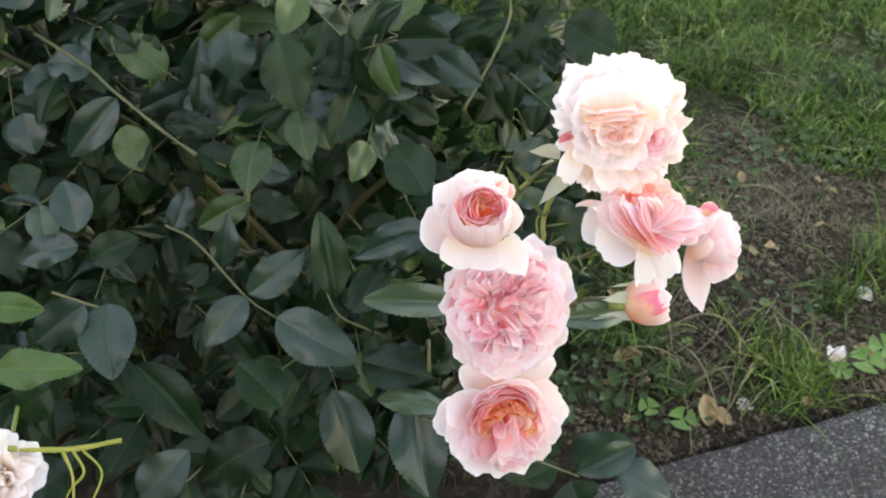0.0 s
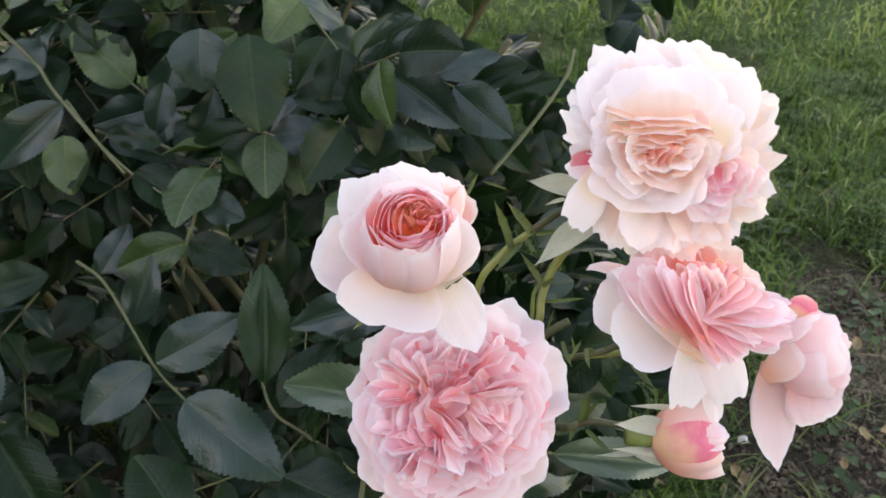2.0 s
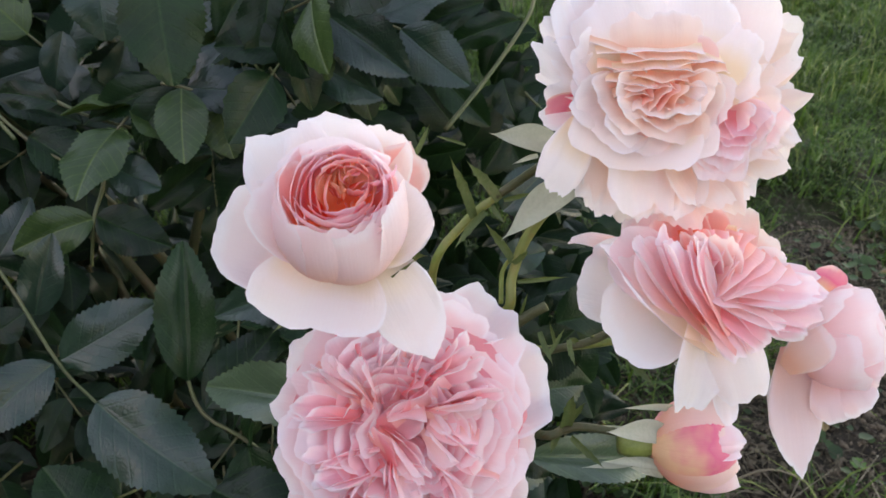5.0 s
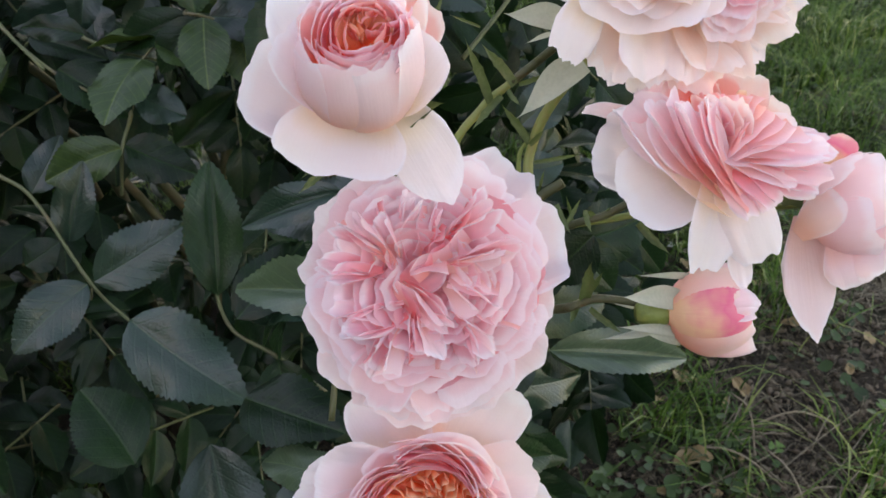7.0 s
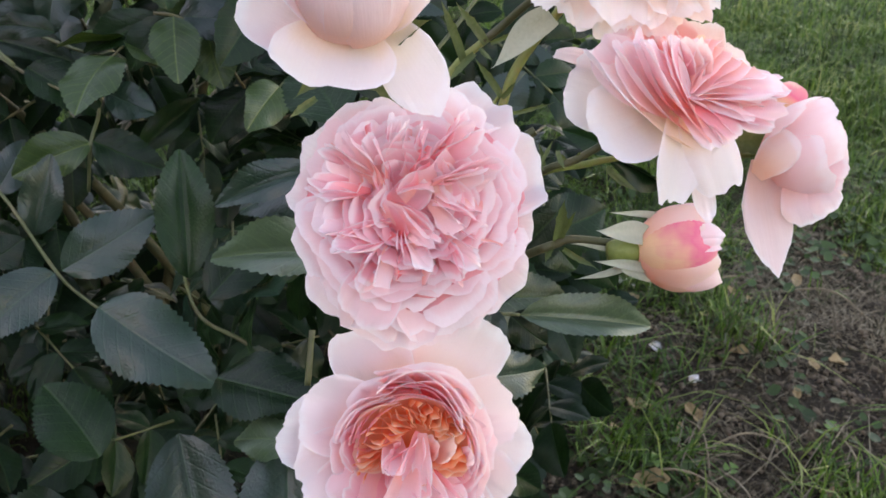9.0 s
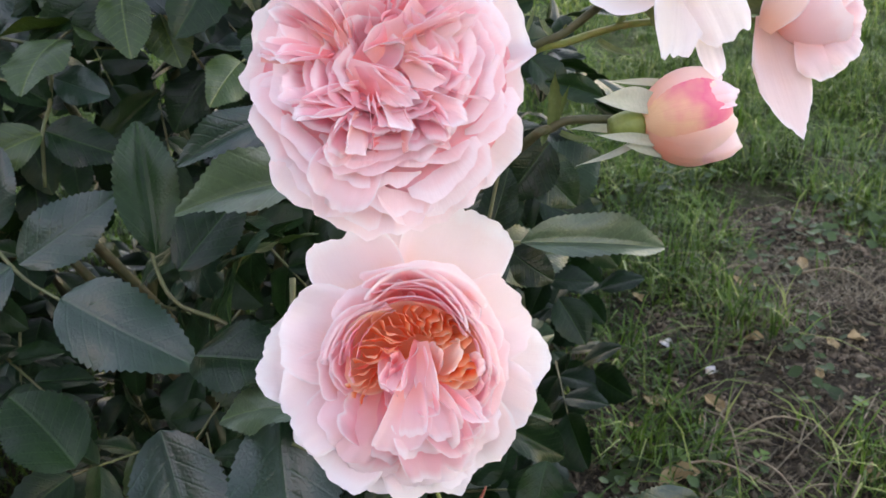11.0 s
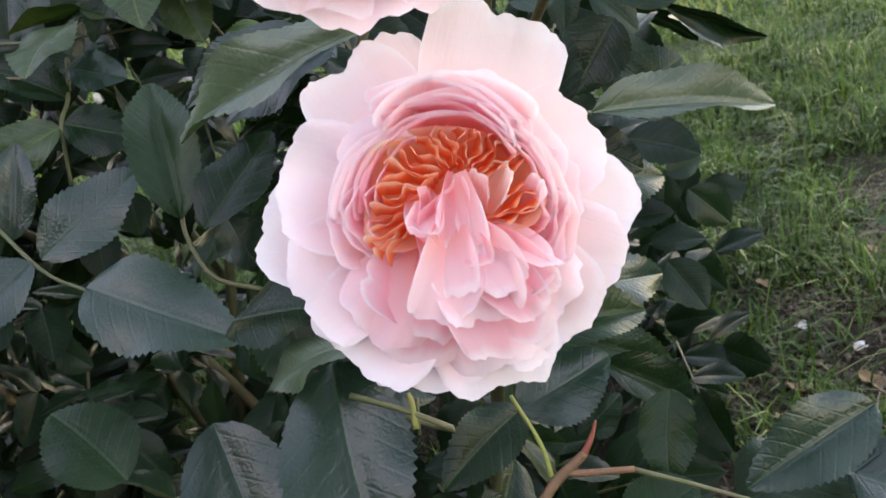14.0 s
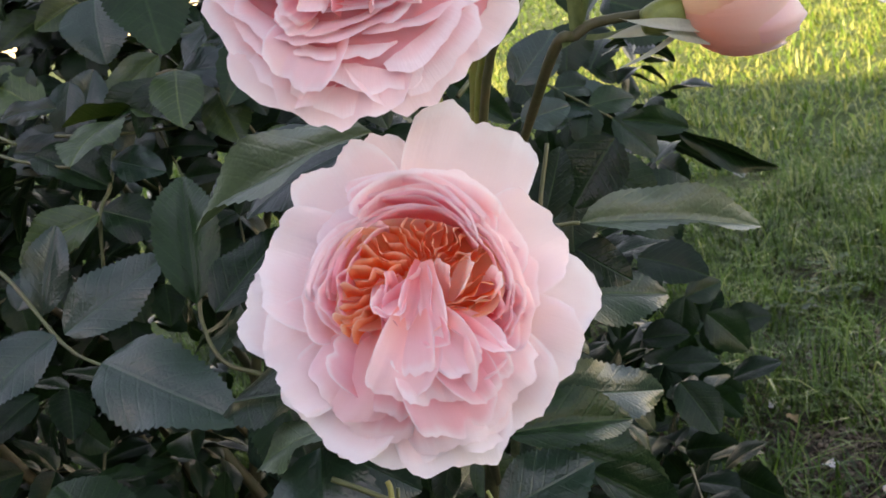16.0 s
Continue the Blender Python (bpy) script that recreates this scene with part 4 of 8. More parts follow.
def nest(rose, kinds, count, keys, wide, bend=None, first=0.0, last=1.0, where=None, seed=0, tip=0.30, roll=1.2, ruffle=0.5, cover=4.5, ragged=0.05, nu=14, nv=12, waves=1.0):
    """Petals packed in nested shells. keys: rows of (s, rim radius, rim height, belly radius, belly height) in millimetres from heart to outside.
    kinds(s, az) names the tissue, wide(s) the half width in millimetres, where(i, s) the azimuth in degrees."""
    rnd = random.Random(seed)
    gap = cover / count
    for i in range(count):
        s = first + (last - first) * (i + 0.5) / count
        az = where(i, s) if where else 137.5 * i + rnd.uniform(-16, 16)
        stretch = 1 + rnd.uniform(-0.09, 0.06)
        tuck = rnd.choice((-1, 1)) * rnd.uniform(0.3, 0.9) * gap
        ph = [rnd.uniform(0, 6.28) for _ in range(7)]
        rim_r = max(between(keys, s)[0], 2.2)
        turn = min(wide(s) * rnd.uniform(0.85, 1.15) / rim_r, 1.5)
        notch = rnd.uniform(-0.5, 0.5) if rnd.random() < 0.4 else None
        verts, uvs = [], []
        for j in range(nv + 1):
            v = (j / nv) ** 0.85
            for m in range(nu + 1):
                u = 2 * m / nu - 1
                rim = stretch * (1 - tip * 1.3 * (1 - math.sqrt(max(0.0, 1 - abs(u) ** 2.6))) + ragged * (math.sin(4 * u + ph[0]) * 0.5 + 0.35 * math.sin(9 * u + ph[1]) + 0.3 * math.sin(17 * u + ph[2])))
                if notch is not None:
                    rim -= 0.07 * max(0.0, 1 - abs(u - notch) * 6)
                t = v * rim
                R, H, CR, CZ = between(keys, min(1.0, max(0.0, s + tuck * u)))
                b0 = 0.6 + 3.0 * s
                r = (1 - t) ** 2 * b0 + 2 * t * (1 - t) * CR + t * t * R
                z = 2 * t * (1 - t) * CZ + t * t * H
                out = max(0.0, (v - 0.72) / 0.28) ** 2 + 0.5 * max(0.0, (abs(u) - 0.66) / 0.34) ** 2 * min(1, 2 * v)
                r += roll * out + ruffle * v * v * (math.sin(3.1 * waves * u + ph[3]) + 0.6 * math.sin(7.3 * waves * u + ph[4]))
                z += -0.35 * roll * out + 0.5 * ruffle * v * v * math.sin(5.2 * u + ph[5])
                a = radians(az) + u * turn * (0.45 + 0.55 * math.sin(math.pi / 2 * min(1, v / 0.6)))
                r, z = max(r, 0.2) / 1000, z / 1000
                if bend:
                    r, a, z = bend(r, a, z)
                verts.append((r * math.cos(a), r * math.sin(a), z))
                uvs.append((0.5 + 0.5 * u, min(1.0, max(v, (0.5 + 0.5 * abs(u) ** 4) * min(1.0, v * 1.5)))))
        part("petal", mesh_from("petal", verts, grid_faces(nv + 1, nu + 1), PETAL[kinds(s, az % 360)], uvs), rose)


def petal(rose, kind, base, tip, half, face=(0, 0, 1), bow=0.08, wrap=30.0, curl=0.0, round=0.3, point=0.0, corners=0.0, ruffle=0.6, frill=1, claw=0.34, fold=0.0, jag=1.0, nu=24, nv=14):
    """One petal from base to tip in millimetres of the bloom's own frame, its inner side towards face. bow: depth of its belly, wrap: radius of its
    cupped cross-section, fold: crease along the middle, curl: rim bent outwards, jag: angles of its rim, round and point: outline of its end, corners: two corners at its end, ruffle: waves of its rim."""
    k = len(rose.children)
    rnd = random.Random(k * 31 + int(abs(tip[0] * 7 + tip[1] * 13)))
    ph = [rnd.uniform(0, 6.28) for _ in range(8)]
    b, d = Vector(base), Vector(tip) - Vector(base)
    length = d.length
    d.normalize()
    n = Vector(face)
    n = (n - d * n.dot(d)).normalized()
    x = d.cross(n)
    knots = [rnd.uniform(-0.034, 0.034) * jag for _ in range(9)]
    skew = rnd.uniform(-0.07, 0.07)
    notch = rnd.uniform(-0.55, 0.55) if rnd.random() < 0.35 else None
    verts, uvs = [], []
    for i in range(nv + 1):
        v = i / nv
        for j in range(nu + 1):
            u = 2 * j / nu - 1
            rim = 1 - round * 1.25 * (1 - math.sqrt(max(0.0, 1 - abs(u) ** 2.6))) + point * max(0.0, 1 - 2.0 * abs(u)) + corners * (max(0.0, 1 - abs(abs(u) - 0.5) * 3.2) - 0.4)
            q = (u + 1) * 3.999
            rim += knots[int(q)] + (knots[int(q) + 1] - knots[int(q)]) * (q % 1) + skew * u + 0.012 * math.sin(4.3 * u + ph[0]) + 0.005 * jag * math.sin(23 * u + ph[2]) + 0.004 * jag * math.sin(37 * u + ph[7])
            if notch is not None:
                rim -= 0.05 * max(0.0, 1 - abs(u - notch) * 7)
            s = v * rim
            g = claw + (1 - claw) * math.sin(math.pi / 2 * min(s / 0.66, 1.0)) ** 1.15
            lat = u * half * g
            across, lift = math.sin(lat / wrap) * wrap, (1 - math.cos(lat / wrap)) * wrap
            lift += fold * abs(lat) - bow * length * 4 * s * (1 - s) - curl * length * max(0.0, (s - 0.6) / 0.4) ** 2
            lift -= 0.05 * half * max(0.0, (v - 0.8) / 0.2) ** 2 + 0.05 * half * max(0.0, (abs(u) - 0.75) / 0.25) ** 2 * v
            lift += ruffle * v * v * (0.8 * math.sin(2.6 * frill * u + ph[3]) + 0.5 * math.sin(5.9 * frill * u + ph[4] + v) + 0.22 * math.sin(12.5 * frill * u + ph[5]))
            lift += 0.18 * ruffle * math.sin(5 * v + ph[6] + 2.2 * u)
            p = b + d * (s * length) + x * across + n * lift
            verts.append(p / 1000)
            uvs.append((0.5 + 0.5 * u, min(1.0, max(v, (0.5 + 0.5 * abs(u) ** 4) * min(1.0, v * 1.5)))))
    return part("petal", mesh_from("petal", verts, grid_faces(nv + 1, nu + 1), PETAL[kind], uvs), rose)


def pleat(rose, kind, start, end, height, sway=1.6, turns=1.4, lean=1.5):
    """A crimped petal seen on its rim: runs from start to end in wavy folds and reaches down into the heart; sizes in millimetres."""
    rnd = random.Random(len(rose.children) * 23 + int(abs(start[0] * 11 + end[1] * 5)))
    ph = [rnd.uniform(0, 6.28) for _ in range(4)]
    b, d = Vector(start), Vector(end) - Vector(start)
    x = Vector((-d.y, d.x, 0)).normalized()
    cols, rows = 30, 6
    verts, uvs = [], []
    for i in range(rows + 1):
        g = i / rows
        for j in range(cols + 1):
            f = j / cols
            off = sway * (0.35 + 0.65 * f) * (math.sin(6.28 * turns * f + ph[0]) + 0.4 * math.sin(6.28 * turns * 2.3 * f + ph[1]))
            off = off * (1 - 0.55 * g) + lean * g * g + 0.5 * max(0.0, 0.25 - g) * 4 * math.sin(9 * f + ph[2])
            top = 0.6 * math.sin(7 * f + ph[3]) - 2.0 * (2 * f - 1) ** 4
            p = b + d * f + x * off + Vector((0, 0, top * (1 - g) - height * g))
            verts.append(p / 1000)
            uvs.append((f, 0.985 - 0.85 * g))
    return part("petal", mesh_from("petal", verts, grid_faces(rows + 1, cols + 1), PETAL[kind], uvs), rose)


def fan(rose, kinds, count, base, tip, half, base1, tip1, half1, swing=0.0, wrap=30.0, wrap1=None, **more):
    """Nested petals that pass from one place and size into another; kinds name their tissue from first to last."""
    rnd = random.Random(len(rose.children) * 17 + count)
    kinds = kinds.split()
    wrap1 = wrap1 or wrap
    for i in range(count):
        f = i / max(1, count - 1)
        b, t = Vector(base).lerp(Vector(base1), f), Vector(tip).lerp(Vector(tip1), f)
        t += Vector((rnd.uniform(-0.7, 0.7), rnd.uniform(-0.7, 0.7), rnd.uniform(-0.8, 0.8)))
        turn = Matrix.Rotation(radians(rnd.uniform(-swing, swing)), 3, "Z")
        face = Matrix.Rotation(radians(rnd.uniform(-swing, swing)), 3, "Z") @ Vector(more.get("face", (0, 0, 1)))
        q = {**more, "face": face, "bow": more.get("bow", 0.08) * rnd.uniform(0.7, 1.3)}
        petal(rose, kinds[min(int(f * len(kinds)), len(kinds) - 1)], b, b + turn @ (t - b), (half + (half1 - half) * f) * rnd.uniform(0.9, 1.1), wrap=(wrap + (wrap1 - wrap) * f) * rnd.uniform(0.9, 1.15), **q)


def rosette(seed=2):
    """Flat, full, quartered pink bloom."""
    rose = rose_at("fully open pink rosette rose packed with folded petals", B_BASE, B_AXIS, B_RIGHT)
    for az, length, half in ((52, 46, 16), (20, 46, 16), (232, 43, 16), (258, 45, 18), (288, 44, 17), (318, 43, 15)):
        put(rose, "blush", az, length, half, 82, 100, curl=6, wrap=0.04, ruffle=0.0014, tip=0.2)
    keys = ((0, 0.8, 17, 0.6, 9), (0.25, 9, 18, 6, 8), (0.5, 18, 18, 13, 7), (0.7, 28, 15, 21, 6), (0.88, 36.5, 9.5, 27, 5), (1, 43.5, 1, 31, 4))
    folds = crumple(2.1, 0.42, 0.4, 0.003, 11.3, 0.040, 0.35, 12)
    nest(rose, lambda s, az: "pink" if s < 0.66 else "shell" if s < 0.84 else "blush", 92, keys, lambda s: 8.0 + 7.5 * s, folds, first=0.30, seed=seed + 2, tip=0.26, roll=1.2, ruffle=0.6, cover=6, ragged=0.05)
    packing(rose, "pink", keys, folds, 0.0, 0.9, 6.0)
    fan(rose, "pink blush shell", 4, (-10.5, 6.0, 10.5), (-28.3, 17.0, 17.0), 5.9, (-9.6, 6.1, 14.5), (-21.1, 20.3, 21.0), 5.1, face=(-0.37, -0.67, 0.62), bow=0.06, wrap=6.3, swing=7, ruffle=1.5, round=0.42, point=0.08, fold=0.3, jag=1.6)
    fan(rose, "pink shell", 2, (-9.2, 8.3, 10.5), (-18.8, 21.3, 17.0), 5.1, (-8.4, 8.4, 14.5), (-14.2, 20.3, 21.0), 4.4, face=(-0.56, -0.52, 0.62), bow=0.06, wrap=5.5, swing=7, ruffle=1.5, round=0.42, point=0.08, fold=0.3, jag=1.6)
    fan(rose, "pink shell", 3, (-8.2, 11.0, 10.5), (-8.4, 28.3, 17.0), 4.7, (-8.7, 11.0, 14.5), (-3.2, 25.5, 21.0), 4.0, face=(0.72, -0.25, 0.62), bow=0.06, wrap=5.1, swing=7, ruffle=1.5, round=0.42, point=0.08, fold=0.3, jag=1.6)
    fan(rose, "blush pink", 2, (0.1, 12.7, 10.5), (1.9, 26.5, 17.0), 4.7, (0.9, 12.7, 14.5), (4.5, 22.1, 21.0), 4.0, face=(-0.76, 0.04, 0.62), bow=0.06, wrap=5.1, swing=7, ruffle=1.5, round=0.42, point=0.08, fold=0.3, jag=1.6)
    fan(rose, "pink shell pink", 3, (5.4, 12.7, 10.5), (17.5, 27.4, 17.0), 5.5, (4.7, 12.7, 14.5), (20.7, 21.2, 21.0), 4.7, face=(0.37, -0.67, 0.62), bow=0.06, wrap=5.9, swing=7, ruffle=1.5, round=0.42, point=0.08, fold=0.3, jag=1.6)
    fan(rose, "shell pink blush", 4, (6.3, 4.8, 10.5), (27.8, 13.6, 17.0), 5.9, (5.6, 4.9, 14.5), (21.5, 9.3, 21.0), 5.1, face=(0.11, -0.76, 0.62), bow=0.06, wrap=6.3, swing=7, ruffle=1.5, round=0.42, point=0.08, fold=0.3, jag=1.6)
    fan(rose, "pink blush", 2, (6.3, 0.4, 10.5), (21.8, -8.0, 17.0), 5.9, (5.6, 0.5, 14.5), (14.7, -9.5, 21.0), 5.1, face=(-0.58, -0.5, 0.62), bow=0.06, wrap=6.3, swing=7, ruffle=1.5, round=0.42, point=0.08, fold=0.3, jag=1.6)
    fan(rose, "pink shell", 3, (-6.9, 0.4, 10.5), (6.2, -9.8, 17.0), 5.1, (-7.5, 0.5, 14.5), (4.5, -15.4, 21.0), 4.4, face=(-0.66, -0.39, 0.62), bow=0.06, wrap=5.5, swing=7, ruffle=1.5, round=0.42, point=0.08, fold=0.3, jag=1.6)
    fan(rose, "pink shell", 4, (8.1, -9.3, 10.5), (14.0, -25.3, 17.0), 5.5, (7.3, -9.1, 14.5), (20.7, -17.1, 21.0), 4.7, face=(-0.69, -0.33, 0.62), bow=0.06, wrap=5.9, swing=7, ruffle=1.5, round=0.42, point=0.08, fold=0.3, jag=1.6)
    fan(rose, "shell pink blush", 3, (-3.4, -7.6, 10.5), (-5.0, -20.1, 17.0), 6.3, (-2.6, -7.3, 14.5), (1.9, -23.1, 21.0), 5.4, face=(0.73, 0.24, 0.62), bow=0.06, wrap=6.7, swing=7, ruffle=1.5, round=0.42, point=0.08, fold=0.3, jag=1.6)
    fan(rose, "shell pink", 3, (-5.2, -10.2, 10.5), (-26.9, -10.1, 17.0), 5.1, (-5.8, -9.9, 14.5), (-24.5, -14.6, 21.0), 4.4, face=(0.05, 0.76, 0.62), bow=0.06, wrap=5.5, swing=7, ruffle=1.5, round=0.42, point=0.08, fold=0.3, jag=1.6)
    fan(rose, "shell pink blush", 3, (-9.2, -14.6, 10.5), (-19.7, -25.3, 17.0), 6.3, (-8.4, -14.3, 14.5), (-12.5, -25.7, 21.0), 5.4, face=(0.72, -0.27, 0.62), bow=0.06, wrap=6.7, swing=7, ruffle=1.5, round=0.42, point=0.08, fold=0.3, jag=1.6)
    fan(rose, "blush pink", 3, (-13.1, 3.9, 10.5), (-32.6, 7.5, 17.0), 5.5, (-13.6, 4.0, 14.5), (-29.6, 2.5, 21.0), 4.7, face=(0.18, 0.74, 0.62), bow=0.06, wrap=5.9, swing=7, ruffle=1.5, round=0.42, point=0.08, fold=0.3, jag=1.6)
    pleat(rose, "pink", (-6.2, 7.5, 17.0), (-12.6, 26.0, 20.0), 5, sway=1.2, turns=0.7, lean=2.5)
    pleat(rose, "shell", (-4.1, 8.9, 18.0), (-2.0, 24.3, 20.0), 5, sway=1.2, turns=0.7, lean=-2.5)
    pleat(rose, "pink", (4.9, 9.9, 17.0), (15.1, 23.6, 20.0), 5, sway=1.2, turns=0.7, lean=2.5)
    pleat(rose, "shell", (6.2, 7.9, 18.0), (23.3, 11.7, 20.0), 5, sway=1.2, turns=0.7, lean=-2.5)
    pleat(rose, "pink", (6.2, 5.8, 18.0), (24.2, 8.4, 20.0), 5, sway=1.2, turns=0.7, lean=2)
    pleat(rose, "shell", (-10.7, 6.5, 17.0), (-27.4, 17.5, 19.0), 5, sway=1.2, turns=0.7, lean=-3)
    pleat(rose, "pink", (-10.2, 4.4, 17.0), (-21.2, 17.0, 19.0), 5, sway=1.2, turns=0.7, lean=-2.5)
    pleat(rose, "shell", (-10.2, 2.3, 17.0), (-33.7, 5.8, 18.0), 5, sway=1.2, turns=0.7, lean=2)
    pleat(rose, "pink", (-7.2, -4.9, 18.0), (-26.7, -8.9, 19.0), 5, sway=1.2, turns=0.7, lean=2.5)
    pleat(rose, "shell", (-6.9, -6.2, 18.0), (-26.0, -10.6, 19.0), 5, sway=1.2, turns=0.7, lean=-1.5)
    pleat(rose, "pink", (-1.3, -9.7, 18.0), (-7.2, -24.2, 19.0), 5, sway=1.2, turns=0.7, lean=2.5)
    pleat(rose, "shell", (3.8, -10.7, 18.0), (5.9, -25.9, 19.0), 5, sway=1.2, turns=0.7, lean=-2.5)
    pleat(rose, "pink", (8.3, -9.0, 18.0), (16.9, -23.3, 19.0), 5, sway=1.2, turns=0.7, lean=-2.5)
    pleat(rose, "shell", (11.7, -7.1, 18.0), (27.8, -15.7, 18.0), 5, sway=1.2, turns=0.7, lean=2)
    pleat(rose, "pink", (-11.0, -12.4, 17.0), (-19.3, -24.3, 18.0), 5, sway=1.2, turns=0.7, lean=2)
    pleat(rose, "pink", (0.7, 9.3, 19.0), (6.2, 17.8, 21.0), 5, sway=1.2, turns=0.7, lean=2)
    pleat(rose, "shell", (-8.9, 1.4, 19.0), (6.2, -9.5, 21.0), 5.5, sway=1.4, turns=0.7, lean=-5)
    pleat(rose, "pink", (-8.2, -0.7, 18.0), (-0.3, -8.9, 20.0), 5.5, sway=1.4, turns=0.7, lean=-4)
    pleat(rose, "shell", (-5.4, 3.8, 19.0), (10.6, 17.4, 21.0), 5.5, sway=1.4, turns=0.7, lean=-5)
    pleat(rose, "pink", (-4.4, 4.8, 19.0), (5.9, 12.7, 20.0), 5.5, sway=1.4, turns=0.7, lean=-4)
    pleat(rose, "shell", (6.2, -0.4, 19.0), (21.6, -4.8, 20.0), 5.5, sway=1.4, turns=0.7, lean=5)
    pleat(rose, "blush", (7.3, 1.0, 18.0), (19.9, -1.3, 20.0), 5.5, sway=1.4, turns=0.7, lean=4)
    pleat(rose, "shell", (-4.9, 2.4, 19.0), (6.6, 4.5, 20.0), 5.5, sway=1.4, turns=0.7, lean=4)
    petal(rose, "pink", (-6.9, -2.2, 13.0), (4.5, 6.6, 16.0), 6.2, claw=0.7, face=(0, 0, 1), bow=0.06, wrap=11.0, round=0.3, ruffle=1.0)
    petal(rose, "shell", (-7.1, -17.7, 6.0), (-18.2, -37.7, 9.0), 11.0, face=(0.1, 0.2, 1), bow=-0.05, wrap=16.5, round=0.22, ruffle=1.4, jag=1.5)
    add_calyx(rose, [(20, 120), (95, 110), (165, 112), (235, 120), (305, 120)])
    return rose


def open_cup():
    """Wide bloom with pale guard petals, a ring of pink petals and an apricot heart."""
    rose = rose_at("open pink rose with a frilled apricot-orange heart and pale guard petals", E_BASE, E_AXIS, E_RIGHT)
    petal(rose, "pearl", (3.6, 13.5, -9.0), (13.1, 51.9, -6.0), 19.2, face=(0, -0.25, 1), bow=0.04, wrap=31.2, round=0.1, point=0.0, ruffle=1.6, corners=0.07)
    petal(rose, "pearl", (-2.3, 13.6, -10.0), (-19.9, 43.6, -8.0), 12.1, face=(0, -0.2, 1), wrap=28.4, round=0.25, ruffle=1.2)
    petal(rose, "pearl", (-5.9, 8.9, -6.0), (-28.4, 37.6, 0.0), 16.8, face=(0.2, -0.3, 1), bow=0.12, wrap=18.5, curl=0.05, round=0.2, ruffle=1.0, corners=0.05)
    petal(rose, "pearl", (-5.9, -1.2, -8.0), (-45.5, -5.0, 2.0), 15.6, face=(0.2, 0, 1), bow=0.06, wrap=28.4, round=0.22, ruffle=1.6)
    petal(rose, "pearl", (-5.8, 1.5, -3.0), (-38.8, 8.0, 8.0), 17.8, face=(0.3, -0.05, 1), bow=0.12, wrap=21.3, curl=0.05, round=0.2, ruffle=1.2)
    petal(rose, "pearl", (-5.8, -1.3, -4.0), (-33.6, -21.5, 8.0), 16.3, face=(0.2, 0.2, 1), bow=0.1, wrap=24.1, round=0.14, ruffle=1.2)
    petal(rose, "pearl", (-4.4, -5.6, -5.0), (-21.3, -35.8, 7.0), 17.8, face=(0.1, 0.2, 1), bow=0.1, wrap=24.1, round=0.18, ruffle=1.0)
    petal(rose, "pearl", (-0.8, -7.1, -6.0), (-3.5, -42.4, 3.0), 16.8, face=(0, 0.15, 1), bow=0.08, wrap=25.6, round=0.18, ruffle=0.8)
    petal(rose, "pearl", (3.6, -7.1, -6.0), (16.1, -41.0, 3.0), 17.0, face=(-0.1, 0.15, 1), bow=0.08, wrap=25.6, round=0.22, ruffle=1.6, corners=0.05)
    petal(rose, "pearl", (6.5, -4.2, -5.0), (30.7, -28.3, 4.0), 17.8, face=(-0.2, 0.15, 1), bow=0.1, wrap=24.1, round=0.18, ruffle=1.2)
    petal(rose, "pearl", (8.0, -1.2, -7.0), (41.7, -11.4, -2.0), 14.2, face=(-0.2, 0.1, 1), bow=0.08, wrap=27.0, round=0.25, ruffle=1.0)
    petal(rose, "pearl", (8.1, 3.2, -9.0), (45.5, 6.9, -8.0), 14.9, face=(-0.2, 0, 1), bow=0.04, wrap=31.2, round=0.42, point=0.1, ruffle=0.8)
    petal(rose, "pearl", (6.5, 6.0, -6.0), (34.5, 23.8, -3.0), 15.6, face=(-0.2, -0.15, 1), bow=0.08, wrap=22.7, round=0.2, ruffle=0.8)
    petal(rose, "shell", (-0.7, 1.5, -2.0), (-18.4, 23.6, 9.0), 15.6, face=(0.3, -0.5, 1), bow=0.14, wrap=15.6, round=0.25)
    petal(rose, "shell", (0.7, 1.5, -2.0), (3.5, 33.7, 10.0), 21.3, face=(0, -0.5, 1), bow=0.14, wrap=19.9, round=0.3)
    petal(rose, "shell", (2.1, 1.5, -2.0), (23.4, 22.4, 8.0), 14.9, face=(-0.4, -0.4, 1), bow=0.14, wrap=15.6, round=0.3)
    petal(rose, "shell", (2.1, 0.1, -2.0), (30.9, 8.0, 8.0), 13.5, face=(-0.5, -0.1, 1), bow=0.12, wrap=15.6, round=0.3)
    fan(rose, "blush shell pink pink", 9, (0.0, 25.0, 4.0), (0.1, 31.4, 15.0), 21.3, (1.2, 19.0, 5.0), (1.4, 21.7, 16.0), 17.8, face=(0, -1, 0.35), wrap=21.3, wrap1=17.8, bow=0.12, swing=16, ruffle=0.6, round=0.16, claw=0.72)
    fan(rose, "blush shell pink", 7, (-17.7, 8.9, 2.0), (-23.4, 11.7, 13.0), 15.6, (-12.0, 9.4, 5.0), (-14.5, 10.8, 16.0), 9.9, face=(0.85, -0.55, 0.35), wrap=18.5, wrap1=12.8, bow=0.12, swing=8, ruffle=0.5, round=0.2, claw=0.72)
    fan(rose, "blush shell pink", 6, (18.7, 8.8, 1.0), (25.0, 11.8, 12.0), 14.9, (15.5, 10.6, 5.0), (18.6, 12.1, 16.0), 9.2, face=(-0.85, -0.5, 0.35), wrap=18.5, wrap1=12.8, bow=0.12, swing=8, ruffle=0.5, round=0.2, claw=0.72)
